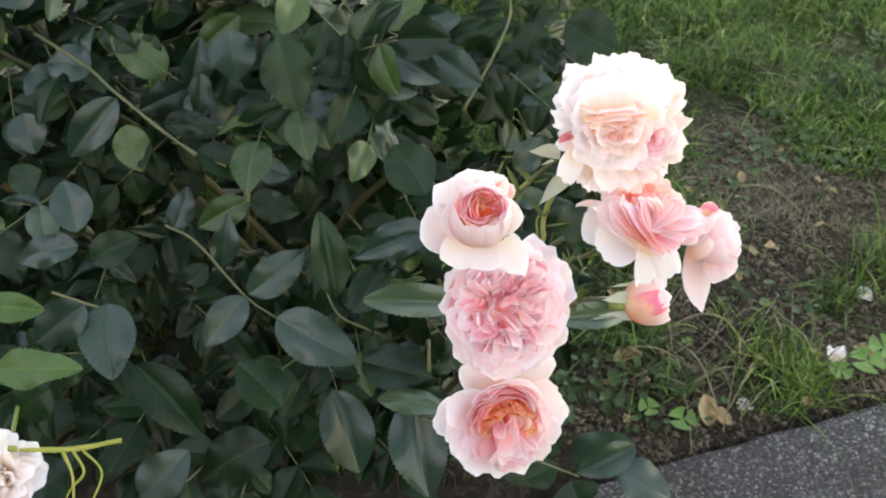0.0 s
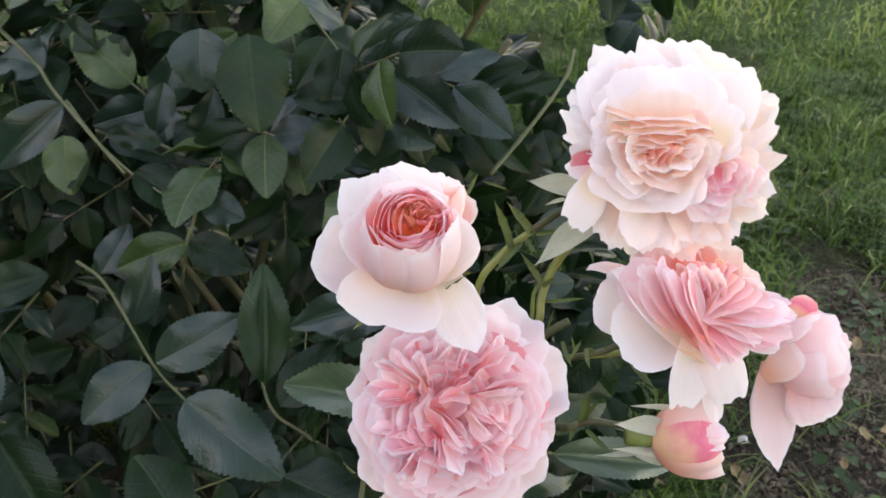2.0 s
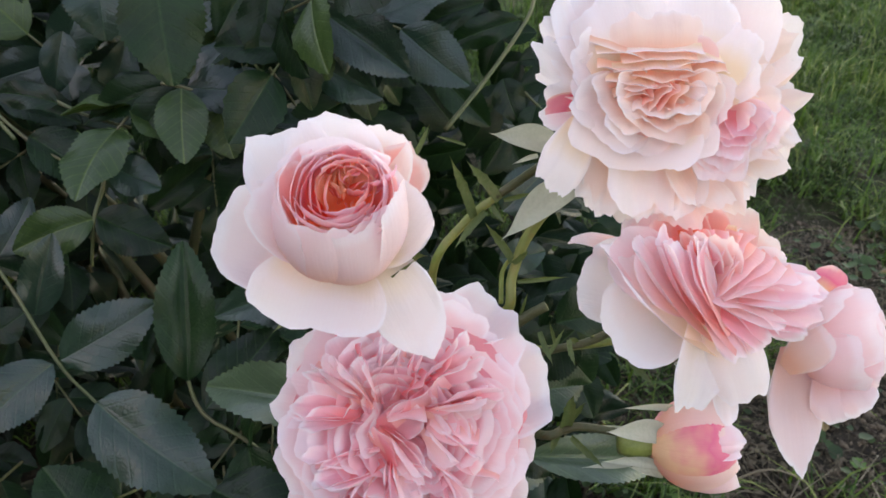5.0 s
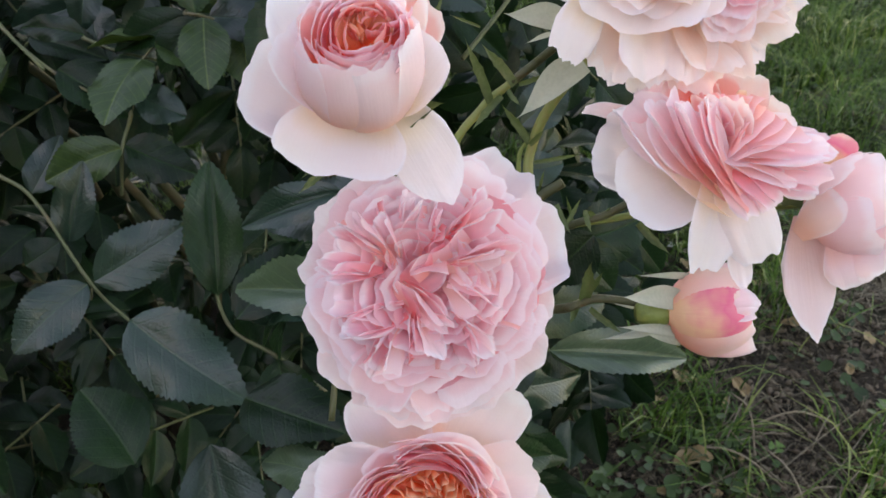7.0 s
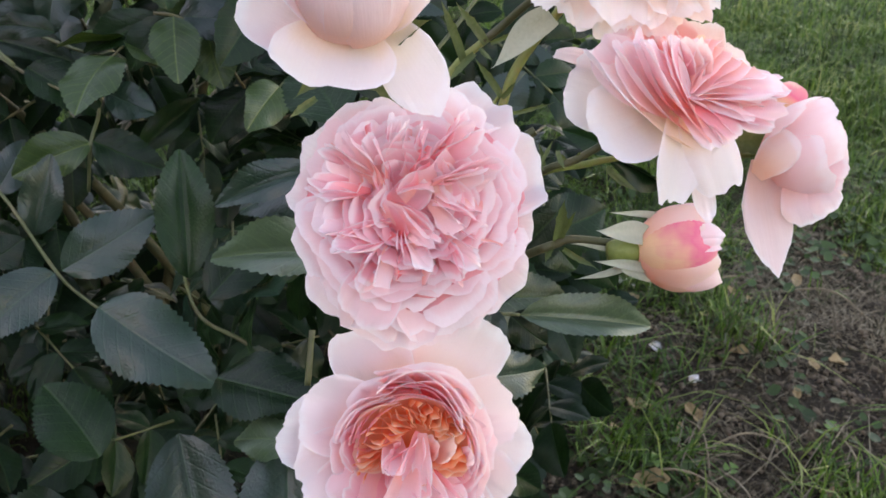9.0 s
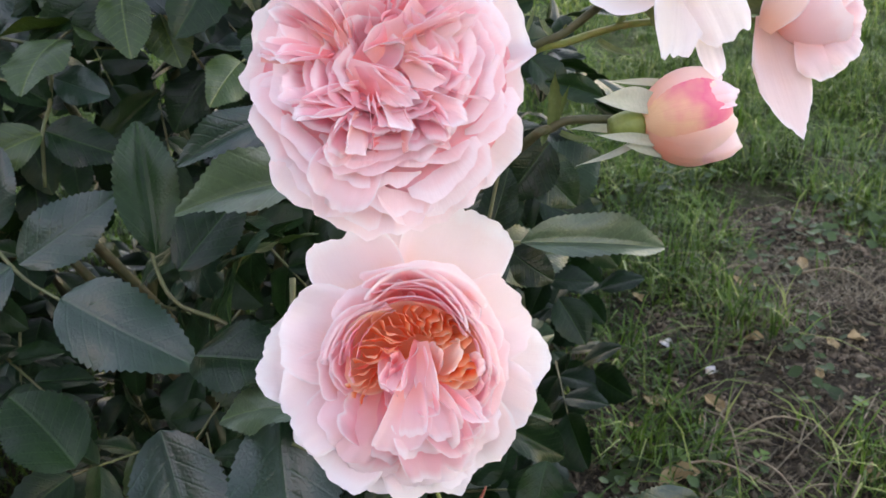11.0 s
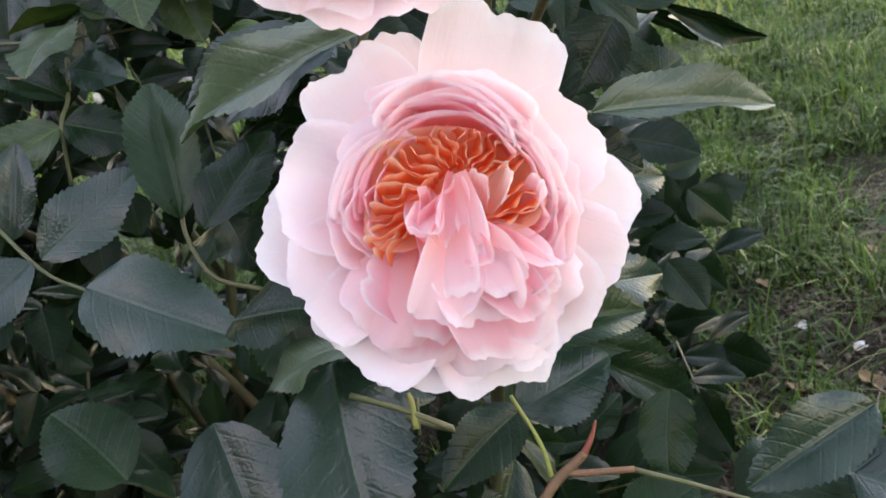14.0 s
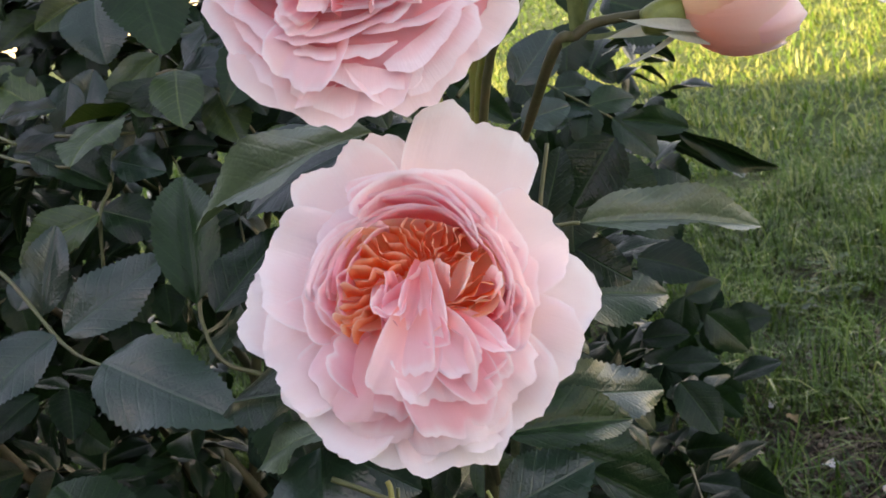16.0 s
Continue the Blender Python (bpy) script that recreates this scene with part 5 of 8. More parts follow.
    fan(rose, "shell pink", 4, (-19.1, -3.4, 2.0), (-26.1, -4.4, 13.0), 10.7, (-14.9, -0.2, 5.0), (-18.4, -0.5, 16.0), 7.1, face=(0.9, 0.1, 0.5), wrap=12.8, wrap1=8.5, bow=0.12, swing=5, ruffle=0.9, round=0.25, claw=0.72)
    fan(rose, "shell pink", 4, (21.8, -2.4, 1.0), (30.4, -3.1, 12.0), 10.7, (18.3, -0.2, 5.0), (22.6, -0.5, 16.0), 7.1, face=(-0.9, 0.1, 0.5), wrap=12.8, wrap1=8.5, bow=0.12, swing=5, ruffle=0.9, round=0.25, claw=0.72)
    petal(rose, "apricot", (2.1, -4.3, 5.0), (1.4, 15.0, 6.0), 13.5, claw=0.7, face=(0, 0, 1), bow=0.03, wrap=28.4, round=0.2)
    petal(rose, "apricot", (1.4, 8.3, 4.0), (1.4, 20.5, 9.0), 17.8, face=(0, -0.6, 1), bow=0.08, wrap=18.5, round=0.25, ruffle=0.8)
    petal(rose, "apricot", (-0.7, 6.2, 4.0), (-19.7, 3.0, 12.0), 15.6, face=(0.6, 0, 1), bow=0.08, wrap=15.6, round=0.25, ruffle=0.8)
    petal(rose, "apricot", (3.5, 6.2, 4.0), (21.6, 9.1, 12.0), 13.5, face=(-0.6, 0, 1), bow=0.08, wrap=15.6, round=0.25, ruffle=0.8)
    pleat(rose, "apricot", (-0.3, 10.0, 14.0), (-8.3, 15.7, 16.0), 8, sway=1.4, turns=0.9)
    pleat(rose, "apricot", (0.7, 10.7, 15.0), (-6.1, 18.2, 17.0), 7, sway=1.2, turns=1.3)
    pleat(rose, "apricot", (1.8, 11.1, 14.0), (-3.5, 19.5, 17.0), 8, sway=1.6, turns=1.1)
    pleat(rose, "apricot", (2.9, 11.5, 15.0), (-0.8, 20.0, 17.0), 7, sway=1.3, turns=1.5)
    pleat(rose, "apricot", (3.4, 10.8, 14.0), (2.3, 19.9, 16.0), 8, sway=1.7, turns=1.2)
    pleat(rose, "apricot", (4.2, 10.7, 15.0), (5.8, 19.5, 17.0), 7, sway=1.4, turns=1.4)
    pleat(rose, "apricot", (5.4, 10.5, 14.0), (8.1, 18.4, 17.0), 7, sway=1.3, turns=0.9)
    pleat(rose, "apricot", (6.6, 10.2, 15.0), (11.6, 18.4, 17.0), 8, sway=1.7, turns=1.2)
    pleat(rose, "apricot", (8.0, 10.0, 14.0), (14.5, 17.8, 16.0), 7, sway=1.3, turns=1.4)
    pleat(rose, "apricot", (7.7, 9.1, 15.0), (16.9, 14.9, 16.0), 8, sway=1.6, turns=1.1)
    pleat(rose, "apricot", (9.0, 8.6, 15.0), (18.2, 12.2, 16.0), 7, sway=1.2, turns=1.3)
    pleat(rose, "apricot", (-1.2, 9.4, 15.0), (-11.4, 13.0, 16.0), 8, sway=1.2, turns=1.0)
    pleat(rose, "apricot", (-1.9, 8.8, 15.0), (-14.5, 10.5, 17.0), 8, sway=1.4, turns=0.9)
    pleat(rose, "apricot", (-2.6, 8.5, 16.0), (-15.3, 8.2, 17.0), 7, sway=1.0, turns=1.2)
    pleat(rose, "apricot", (-3.0, 7.4, 16.0), (-16.3, 4.7, 18.0), 8, sway=1.5, turns=1.1)
    pleat(rose, "apricot", (-3.9, 6.4, 16.0), (-14.5, 3.1, 18.0), 7, sway=1.3, turns=1.4)
    pleat(rose, "apricot", (-4.8, 4.9, 15.0), (-16.6, -0.3, 18.0), 8, sway=1.4, turns=0.8)
    pleat(rose, "apricot", (-8.3, -0.7, 14.0), (-17.6, -3.4, 18.0), 8, sway=1.1, turns=0.9)
    pleat(rose, "apricot", (-9.4, -1.8, 15.0), (-17.5, -7.9, 19.0), 8, sway=1.3, turns=0.9)
    pleat(rose, "apricot", (-9.9, -2.9, 15.0), (-15.7, -10.0, 19.0), 7, sway=1.2, turns=1.2)
    pleat(rose, "apricot", (-9.1, -3.7, 15.0), (-13.9, -11.5, 19.0), 7, sway=1.0, turns=1.0)
    pleat(rose, "apricot", (8.5, -1.3, 15.0), (18.5, 6.5, 19.0), 8, sway=1.2, turns=1.0)
    pleat(rose, "apricot", (8.7, -1.8, 16.0), (20.2, 4.6, 20.0), 7, sway=1.4, turns=1.2)
    pleat(rose, "apricot", (9.5, -2.1, 16.0), (20.8, 2.5, 20.0), 7, sway=1.1, turns=1.2)
    pleat(rose, "apricot", (10.3, -2.3, 16.0), (20.2, -0.1, 20.0), 8, sway=1.1, turns=0.9)
    pleat(rose, "apricot", (8.5, -1.2, 14.0), (9.6, -8.7, 20.0), 7, sway=1.0, turns=1.0)
    pleat(rose, "apricot", (7.4, -2.0, 14.0), (8.3, -7.9, 19.0), 7, sway=0.9, turns=1.1)
    pleat(rose, "coral", (-7.2, 0.4, 10.0), (-19.0, -2.0, 14.0), 10, sway=1.0, turns=0.6)
    pleat(rose, "coral", (10.2, -3.0, 11.0), (22.7, -2.1, 15.0), 9, sway=0.9, turns=0.6)
    petal(rose, "peach", (8.9, 1.1, 9.0), (15.0, 9.8, 17.0), 6.5, face=(-0.5, 0.5, 0.8), bow=0.1, wrap=6.2, round=0.3, ruffle=0.8)
    petal(rose, "salmon", (6.8, -1.6, 8.0), (8.2, 9.0, 16.0), 4.8, face=(-0.5, 0.1, 0.8), bow=0.05, wrap=4.8, round=0.2, ruffle=0.6)
    petal(rose, "shell", (14.4, -1.0, 9.0), (21.8, 7.4, 17.0), 4.8, face=(-0.8, 0.2, 0.6), bow=0.12, wrap=4.8, round=0.25, ruffle=0.8)
    petal(rose, "pink", (-4.2, -23.9, 4.0), (-18.0, -13.1, 14.0), 9.4, face=(0.3, 0.4, 1), bow=0.05, wrap=9.9, round=0.22, ruffle=1.4, jag=1.6)
    petal(rose, "shell", (10.6, -12.7, 2.0), (26.9, -7.1, 13.0), 12.1, face=(-0.3, 0.3, 1), bow=0.08, wrap=12.8, round=0.28, ruffle=1.4, jag=1.6)
    petal(rose, "shell", (3.5, -4.3, 4.0), (27.5, -23.6, 8.0), 15.6, face=(-0.25, 0.3, 1), bow=-0.08, wrap=-21.3, round=0.22, ruffle=1.6, jag=1.5)
    petal(rose, "shell", (2.1, -5.7, 3.0), (15.9, -34.7, 7.0), 15.6, face=(-0.1, 0.2, 1), bow=-0.08, wrap=-21.3, round=0.25, ruffle=1.6, jag=1.5)
    petal(rose, "pink", (-0.7, -5.7, 3.0), (-10.2, -34.5, 8.0), 14.2, face=(0.1, 0.2, 1), bow=-0.08, wrap=-19.9, round=0.25, ruffle=1.2, jag=1.5)
    petal(rose, "shell", (-1.4, -5.7, 5.0), (-17.7, -27.6, 9.0), 12.8, face=(0.3, 0.2, 1), bow=-0.08, wrap=-19.9, round=0.28, ruffle=1.2)
    petal(rose, "shell", (-0.7, -5.7, 7.0), (-13.5, -30.9, 10.0), 10.2, face=(0.25, 0.2, 1), bow=-0.1, wrap=-12.8, round=0.25, ruffle=1.4)
    petal(rose, "pink", (0.0, -4.4, 8.0), (-5.3, -28.7, 12.0), 11.4, face=(0.1, 0.25, 1), bow=-0.09, wrap=-11.4, round=0.22, ruffle=1.4, jag=1.4)
    petal(rose, "pink", (2.8, -5.7, 7.0), (17.7, -30.1, 11.0), 13.5, face=(-0.15, 0.25, 1), bow=-0.08, wrap=15.6, round=0.2, ruffle=2.0, jag=1.6)
    petal(rose, "shell", (3.5, -4.4, 9.0), (11.4, -24.2, 14.0), 12.1, face=(-0.15, 0.25, 1), bow=-0.07, wrap=11.4, round=0.16, ruffle=2.2, frill=1.3, jag=1.8)
    petal(rose, "pink", (4.1, -3.0, 10.0), (22.9, -20.5, 13.0), 10.2, face=(-0.45, 0.35, 1), bow=-0.05, wrap=9.9, round=0.25, ruffle=1.6, jag=1.4)
    petal(rose, "shell", (3.4, -1.7, 12.0), (17.2, -16.6, 17.0), 8.0, face=(-0.5, 0.3, 1), bow=-0.06, wrap=7.1, round=0.35, ruffle=1.2)
    petal(rose, "shell", (5.0, -1.1, 13.0), (24.5, -10.0, 17.0), 5.1, face=(-0.3, 0.8, 0.7), bow=0.06, wrap=6.2, round=0.5, point=0.08, ruffle=0.8)
    petal(rose, "shell", (2.1, -0.4, 12.0), (-3.2, -25.0, 17.0), 10.5, face=(0.45, 0.2, 1), bow=-0.08, wrap=9.1, round=0.28, ruffle=1.4, fold=0.1)
    petal(rose, "shell", (1.4, -1.7, 13.0), (4.0, -18.9, 18.0), 7.4, face=(-0.35, 0.2, 1), bow=-0.08, wrap=7.1, round=0.3, ruffle=1.0)
    petal(rose, "pink", (4.1, -4.4, 13.0), (9.9, -11.0, 19.0), 4.8, face=(-0.7, 0.4, 0.7), bow=-0.02, wrap=4.3, round=0.3, ruffle=1.0)
    petal(rose, "pink", (1.5, 9.3, 12.0), (-1.2, -7.1, 17.0), 4.8, face=(0.6, 0.1, 0.85), bow=-0.06, wrap=5.1, round=0.35, ruffle=1.2, claw=0.4, jag=1.6)
    petal(rose, "shell", (2.9, 9.5, 13.0), (9.4, -10.0, 17.0), 4.8, face=(-0.55, 0.2, 0.85), bow=-0.05, wrap=5.1, round=0.4, ruffle=1.2, claw=0.4, jag=1.6)
    pleat(rose, "pink", (3.4, 8.4, 17.0), (8.9, -9.1, 18.0), 6, sway=1.0, turns=0.7, lean=-3)
    pleat(rose, "shell", (1.0, 7.9, 17.0), (-3.4, -7.1, 18.0), 6, sway=1.2, turns=0.8, lean=3)
    pleat(rose, "pink", (-0.3, 5.3, 18.0), (-8.1, -4.5, 19.0), 6, sway=1.2, turns=0.8, lean=3.5)
    petal(rose, "pink", (-1.3, -8.5, 9.0), (-8.1, -1.3, 20.0), 6.8, face=(0.4, 0.7, 0.7), bow=0.06, wrap=5.1, round=0.22, ruffle=1.0)
    petal(rose, "shell", (-6.1, 5.8, 10.0), (-3.8, -5.6, 20.0), 6.2, face=(0.1, -0.5, 0.9), bow=0.1, wrap=4.5, round=0.2, ruffle=1.0)
    petal(rose, "pink", (-4.0, -1.7, 10.0), (-6.0, 4.4, 19.0), 3.7, face=(0.6, 0.2, 0.8), bow=0.05, wrap=3.7, round=0.3)
    petal(rose, "pink", (-7.5, -1.6, 8.0), (-3.9, -11.3, 17.0), 2.6, face=(0.6, 0.3, 0.7), bow=-0.04, wrap=3.1, round=0.45)
    add_calyx(rose, [(20, 120), (95, 115), (165, 112), (235, 120), (305, 120)], sink=0.012)
    return rose


def half_open():
    """Goblet of nested petals with guard petals turned down."""
    rose = rose_at("half-open cream and pink rose with an orange-pink throat", A_BASE, A_AXIS, A_RIGHT, 0.965)
    petal(rose, "cream", (-2.2, -13.0, -6.0), (-16.7, 21.1, 9.0), 15.0, face=(0.4, -0.6, 1), bow=0.16, wrap=19.0, curl=0.05, round=0.18, ruffle=0.8, corners=0.05)
    petal(rose, "cream", (0.0, -9.8, -8.0), (-1.5, 24.6, 8.0), 15.8, face=(0, -0.6, 1), bow=0.16, wrap=20.6, curl=0.05, round=0.25, ruffle=0.6)
    petal(rose, "peach", (2.5, -9.8, -8.0), (12.2, 22.1, 6.0), 12.3, face=(-0.3, -0.6, 1), bow=0.14, wrap=17.4, curl=0.06, round=0.25, ruffle=0.6)
    petal(rose, "coral", (2.4, -1.6, -9.0), (22.5, 14.1, 3.0), 9.8, face=(-0.3, -0.8, 0.8), bow=0.1, wrap=19.0, curl=0.06, round=0.2, corners=0.05)
    petal(rose, "pearl", (-1.2, -16.1, -4.0), (-32.7, -2.3, 4.0), 19.0, face=(0.45, -0.05, 1), bow=0.16, wrap=17.4, curl=0.03, round=0.28, ruffle=0.6)
    petal(rose, "pearl", (0.0, -14.2, 0.0), (-18.5, 7.4, 16.0), 15.0, face=(0.75, -0.35, 0.6), bow=0.18, wrap=15.0, round=0.25, ruffle=0.5)
    petal(rose, "cream", (2.8, -12.9, -4.0), (21.8, 4.6, 8.0), 16.6, face=(-0.6, -0.1, 0.9), bow=0.16, wrap=15.8, curl=0.04, round=0.25, ruffle=0.5)
    petal(rose, "cream", (-1.5, -9.6, -2.0), (-8.4, -33.3, 6.0), 20.9, face=(0.1, 0.4, 1), bow=0.1, wrap=30.1, round=0.16, ruffle=0.8, corners=0.04)
    petal(rose, "cream", (8.1, -9.6, -2.0), (24.0, -38.8, -3.0), 11.7, face=(-0.25, 0.2, 1), bow=0.05, wrap=23.7, round=0.45, point=0.12, ruffle=0.6)
    petal(rose, "pearl", (-1.8, -19.1, -2.0), (-4.0, -4.9, 25.0), 19.8, face=(0.1, 1, -0.1), bow=0.22, wrap=13.9, round=0.14, ruffle=0.4)
    petal(rose, "pearl", (4.6, -19.9, -2.0), (8.1, -4.3, 24.0), 15.0, face=(-0.35, 1, -0.1), bow=0.22, wrap=12.7, round=0.18, ruffle=0.4)
    petal(rose, "pearl", (-6.6, -16.0, -2.0), (-13.0, 2.9, 22.0), 15.0, face=(0.9, 0.3, 0), bow=0.22, wrap=13.5, round=0.16, ruffle=0.4)
    petal(rose, "pearl", (6.2, -17.5, -2.0), (17.6, 5.8, 20.0), 14.2, face=(-1, 0.2, 0.1), bow=0.2, wrap=13.5, round=0.18, ruffle=0.4)
    petal(rose, "pearl", (-0.4, -12.9, -4.0), (-1.2, 17.7, 18.0), 17.4, face=(0, -1, 0.2), bow=0.2, wrap=15.8, round=0.2, ruffle=0.4)
    fan(rose, "blush shell pink pink coral", 7, (-11.3, 3.0, 14.0), (-12.0, 5.8, 22.0), 13.0, (-0.9, 4.3, 15.0), (-0.6, 6.5, 23.0), 7.9, face=(1, -0.1, 0.15), wrap=14.6, wrap1=9.5, bow=0.16, swing=8, ruffle=0.35, round=0.14, claw=0.72)
    fan(rose, "blush shell pink", 5, (-0.8, -5.8, 17.0), (-0.4, -4.3, 25.0), 15.0, (1.8, -1.5, 16.0), (2.4, -0.0, 24.0), 7.9, face=(0.05, 1, 0.1), wrap=13.5, wrap1=7.9, bow=0.16, swing=8, ruffle=0.35, round=0.12, claw=0.72)
    fan(rose, "blush shell pink coral", 6, (14.5, 1.5, 12.0), (16.9, 4.4, 20.0), 11.9, (7.9, 3.7, 15.0), (9.2, 5.8, 23.0), 6.6, face=(-1, 0.05, 0.15), wrap=12.7, wrap1=7.9, bow=0.16, swing=8, ruffle=0.35, round=0.14, claw=0.72)
    fan(rose, "blush shell pink coral", 5, (2.2, 12.2, 10.0), (3.3, 16.9, 18.0), 13.5, (2.8, 8.4, 14.0), (3.6, 10.9, 22.0), 7.1, face=(0.05, -1, 0.2), wrap=14.2, wrap1=8.7, bow=0.14, swing=8, ruffle=0.5, round=0.14, claw=0.72)
    fan(rose, "coral apricot", 5, (-1.6, 6.4, 13.0), (-1.7, 8.8, 20.0), 5.7, (2.3, 4.0, 14.0), (2.8, 5.8, 21.0), 4.1, face=(1, 0.15, 0.2), wrap=6.3, wrap1=4.4, bow=0.1, swing=10, ruffle=0.9, round=0.15, claw=0.72)
    fan(rose, "pink coral", 4, (12.6, 5.9, 14.0), (14.5, 8.0, 21.0), 5.1, (7.0, 3.1, 14.0), (7.9, 4.4, 21.0), 4.1, face=(-0.3, 0.9, 0.2), wrap=6.3, wrap1=4.1, bow=0.1, swing=8, ruffle=0.7, round=0.15, claw=0.72)
    fan(rose, "coral apricot", 4, (6.0, 9.6, 12.0), (7.0, 13.2, 19.0), 4.1, (4.2, 7.0, 13.0), (4.9, 9.5, 20.0), 3.5, face=(-0.9, 0.3, 0.2), wrap=5.4, wrap1=3.8, bow=0.1, swing=8, ruffle=0.7, round=0.15, claw=0.72)
    petal(rose, "coral", (1.8, -6.2, 6.0), (0.7, -1.5, 22.0), 4.7, face=(0.5, 0.8, 0.2), bow=0.1, wrap=5.4, round=0.2)
    petal(rose, "pink", (6.8, -6.2, 6.0), (11.6, -0.0, 22.0), 4.1, face=(-0.6, 0.6, 0.3), bow=0.1, wrap=4.7, round=0.2)
    petal(rose, "apricot", (3.5, -2.2, 17.0), (3.6, 10.3, 18.0), 9.8, face=(0, 0, 1), bow=0.1, wrap=9.5, round=0.3)
    petal(rose, "coral", (-3.0, -4.5, 15.0), (-7.1, 13.3, 18.0), 9.8, claw=0.7, face=(0.2, 0, 1), bow=0.03, wrap=19.0, round=0.2)
    petal(rose, "coral", (6.0, -4.5, 15.0), (12.1, 10.3, 18.0), 7.9, claw=0.7, face=(-0.2, 0, 1), bow=0.03, wrap=19.0, round=0.2)
    pleat(rose, "apricot", (-1.3, 14.4, 19.0), (2.4, 2.9, 21.0), 6, sway=0.8, turns=0.8, lean=2)
    pleat(rose, "coral", (0.4, 15.0, 19.0), (3.5, 4.1, 21.0), 6, sway=0.8, turns=0.8, lean=2)
    pleat(rose, "apricot", (-2.8, 11.4, 19.0), (1.5, 1.2, 21.0), 6, sway=0.8, turns=0.8, lean=2.5)
    pleat(rose, "apricot", (2.2, 14.7, 19.0), (4.4, 5.8, 21.0), 6, sway=0.8, turns=0.8, lean=-2)
    pleat(rose, "apricot", (4.9, 2.2, 20.0), (4.9, -2.6, 20.0), 6, sway=0.8, turns=0.8, lean=1.5)
    pleat(rose, "coral", (3.2, 1.5, 20.0), (2.3, -2.9, 20.0), 6, sway=0.8, turns=0.8, lean=1.5)
    pleat(rose, "pink", (9.6, 12.3, 20.0), (3.3, 6.1, 22.0), 6, sway=0.8, turns=0.8, lean=-2.5)
    pleat(rose, "coral", (13.1, 9.9, 20.0), (5.1, 4.0, 22.0), 6, sway=0.8, turns=0.8, lean=-2.5)
    pleat(rose, "pink", (14.3, 7.9, 20.0), (6.8, 3.2, 22.0), 6, sway=0.8, turns=0.8, lean=-2.5)
    pleat(rose, "pink", (8.4, 15.2, 20.0), (-0.4, 16.1, 20.0), 6, sway=0.8, turns=0.8, lean=2.5)
    pleat(rose, "shell", (14.6, 6.4, 20.0), (8.5, 2.3, 21.0), 6, sway=0.8, turns=0.8, lean=-2.5)
    add_calyx(rose, [(0, 80), (60, 85), (130, 115), (220, 120), (300, 120)], sink=0.012, drop=-0.014)
    return rose


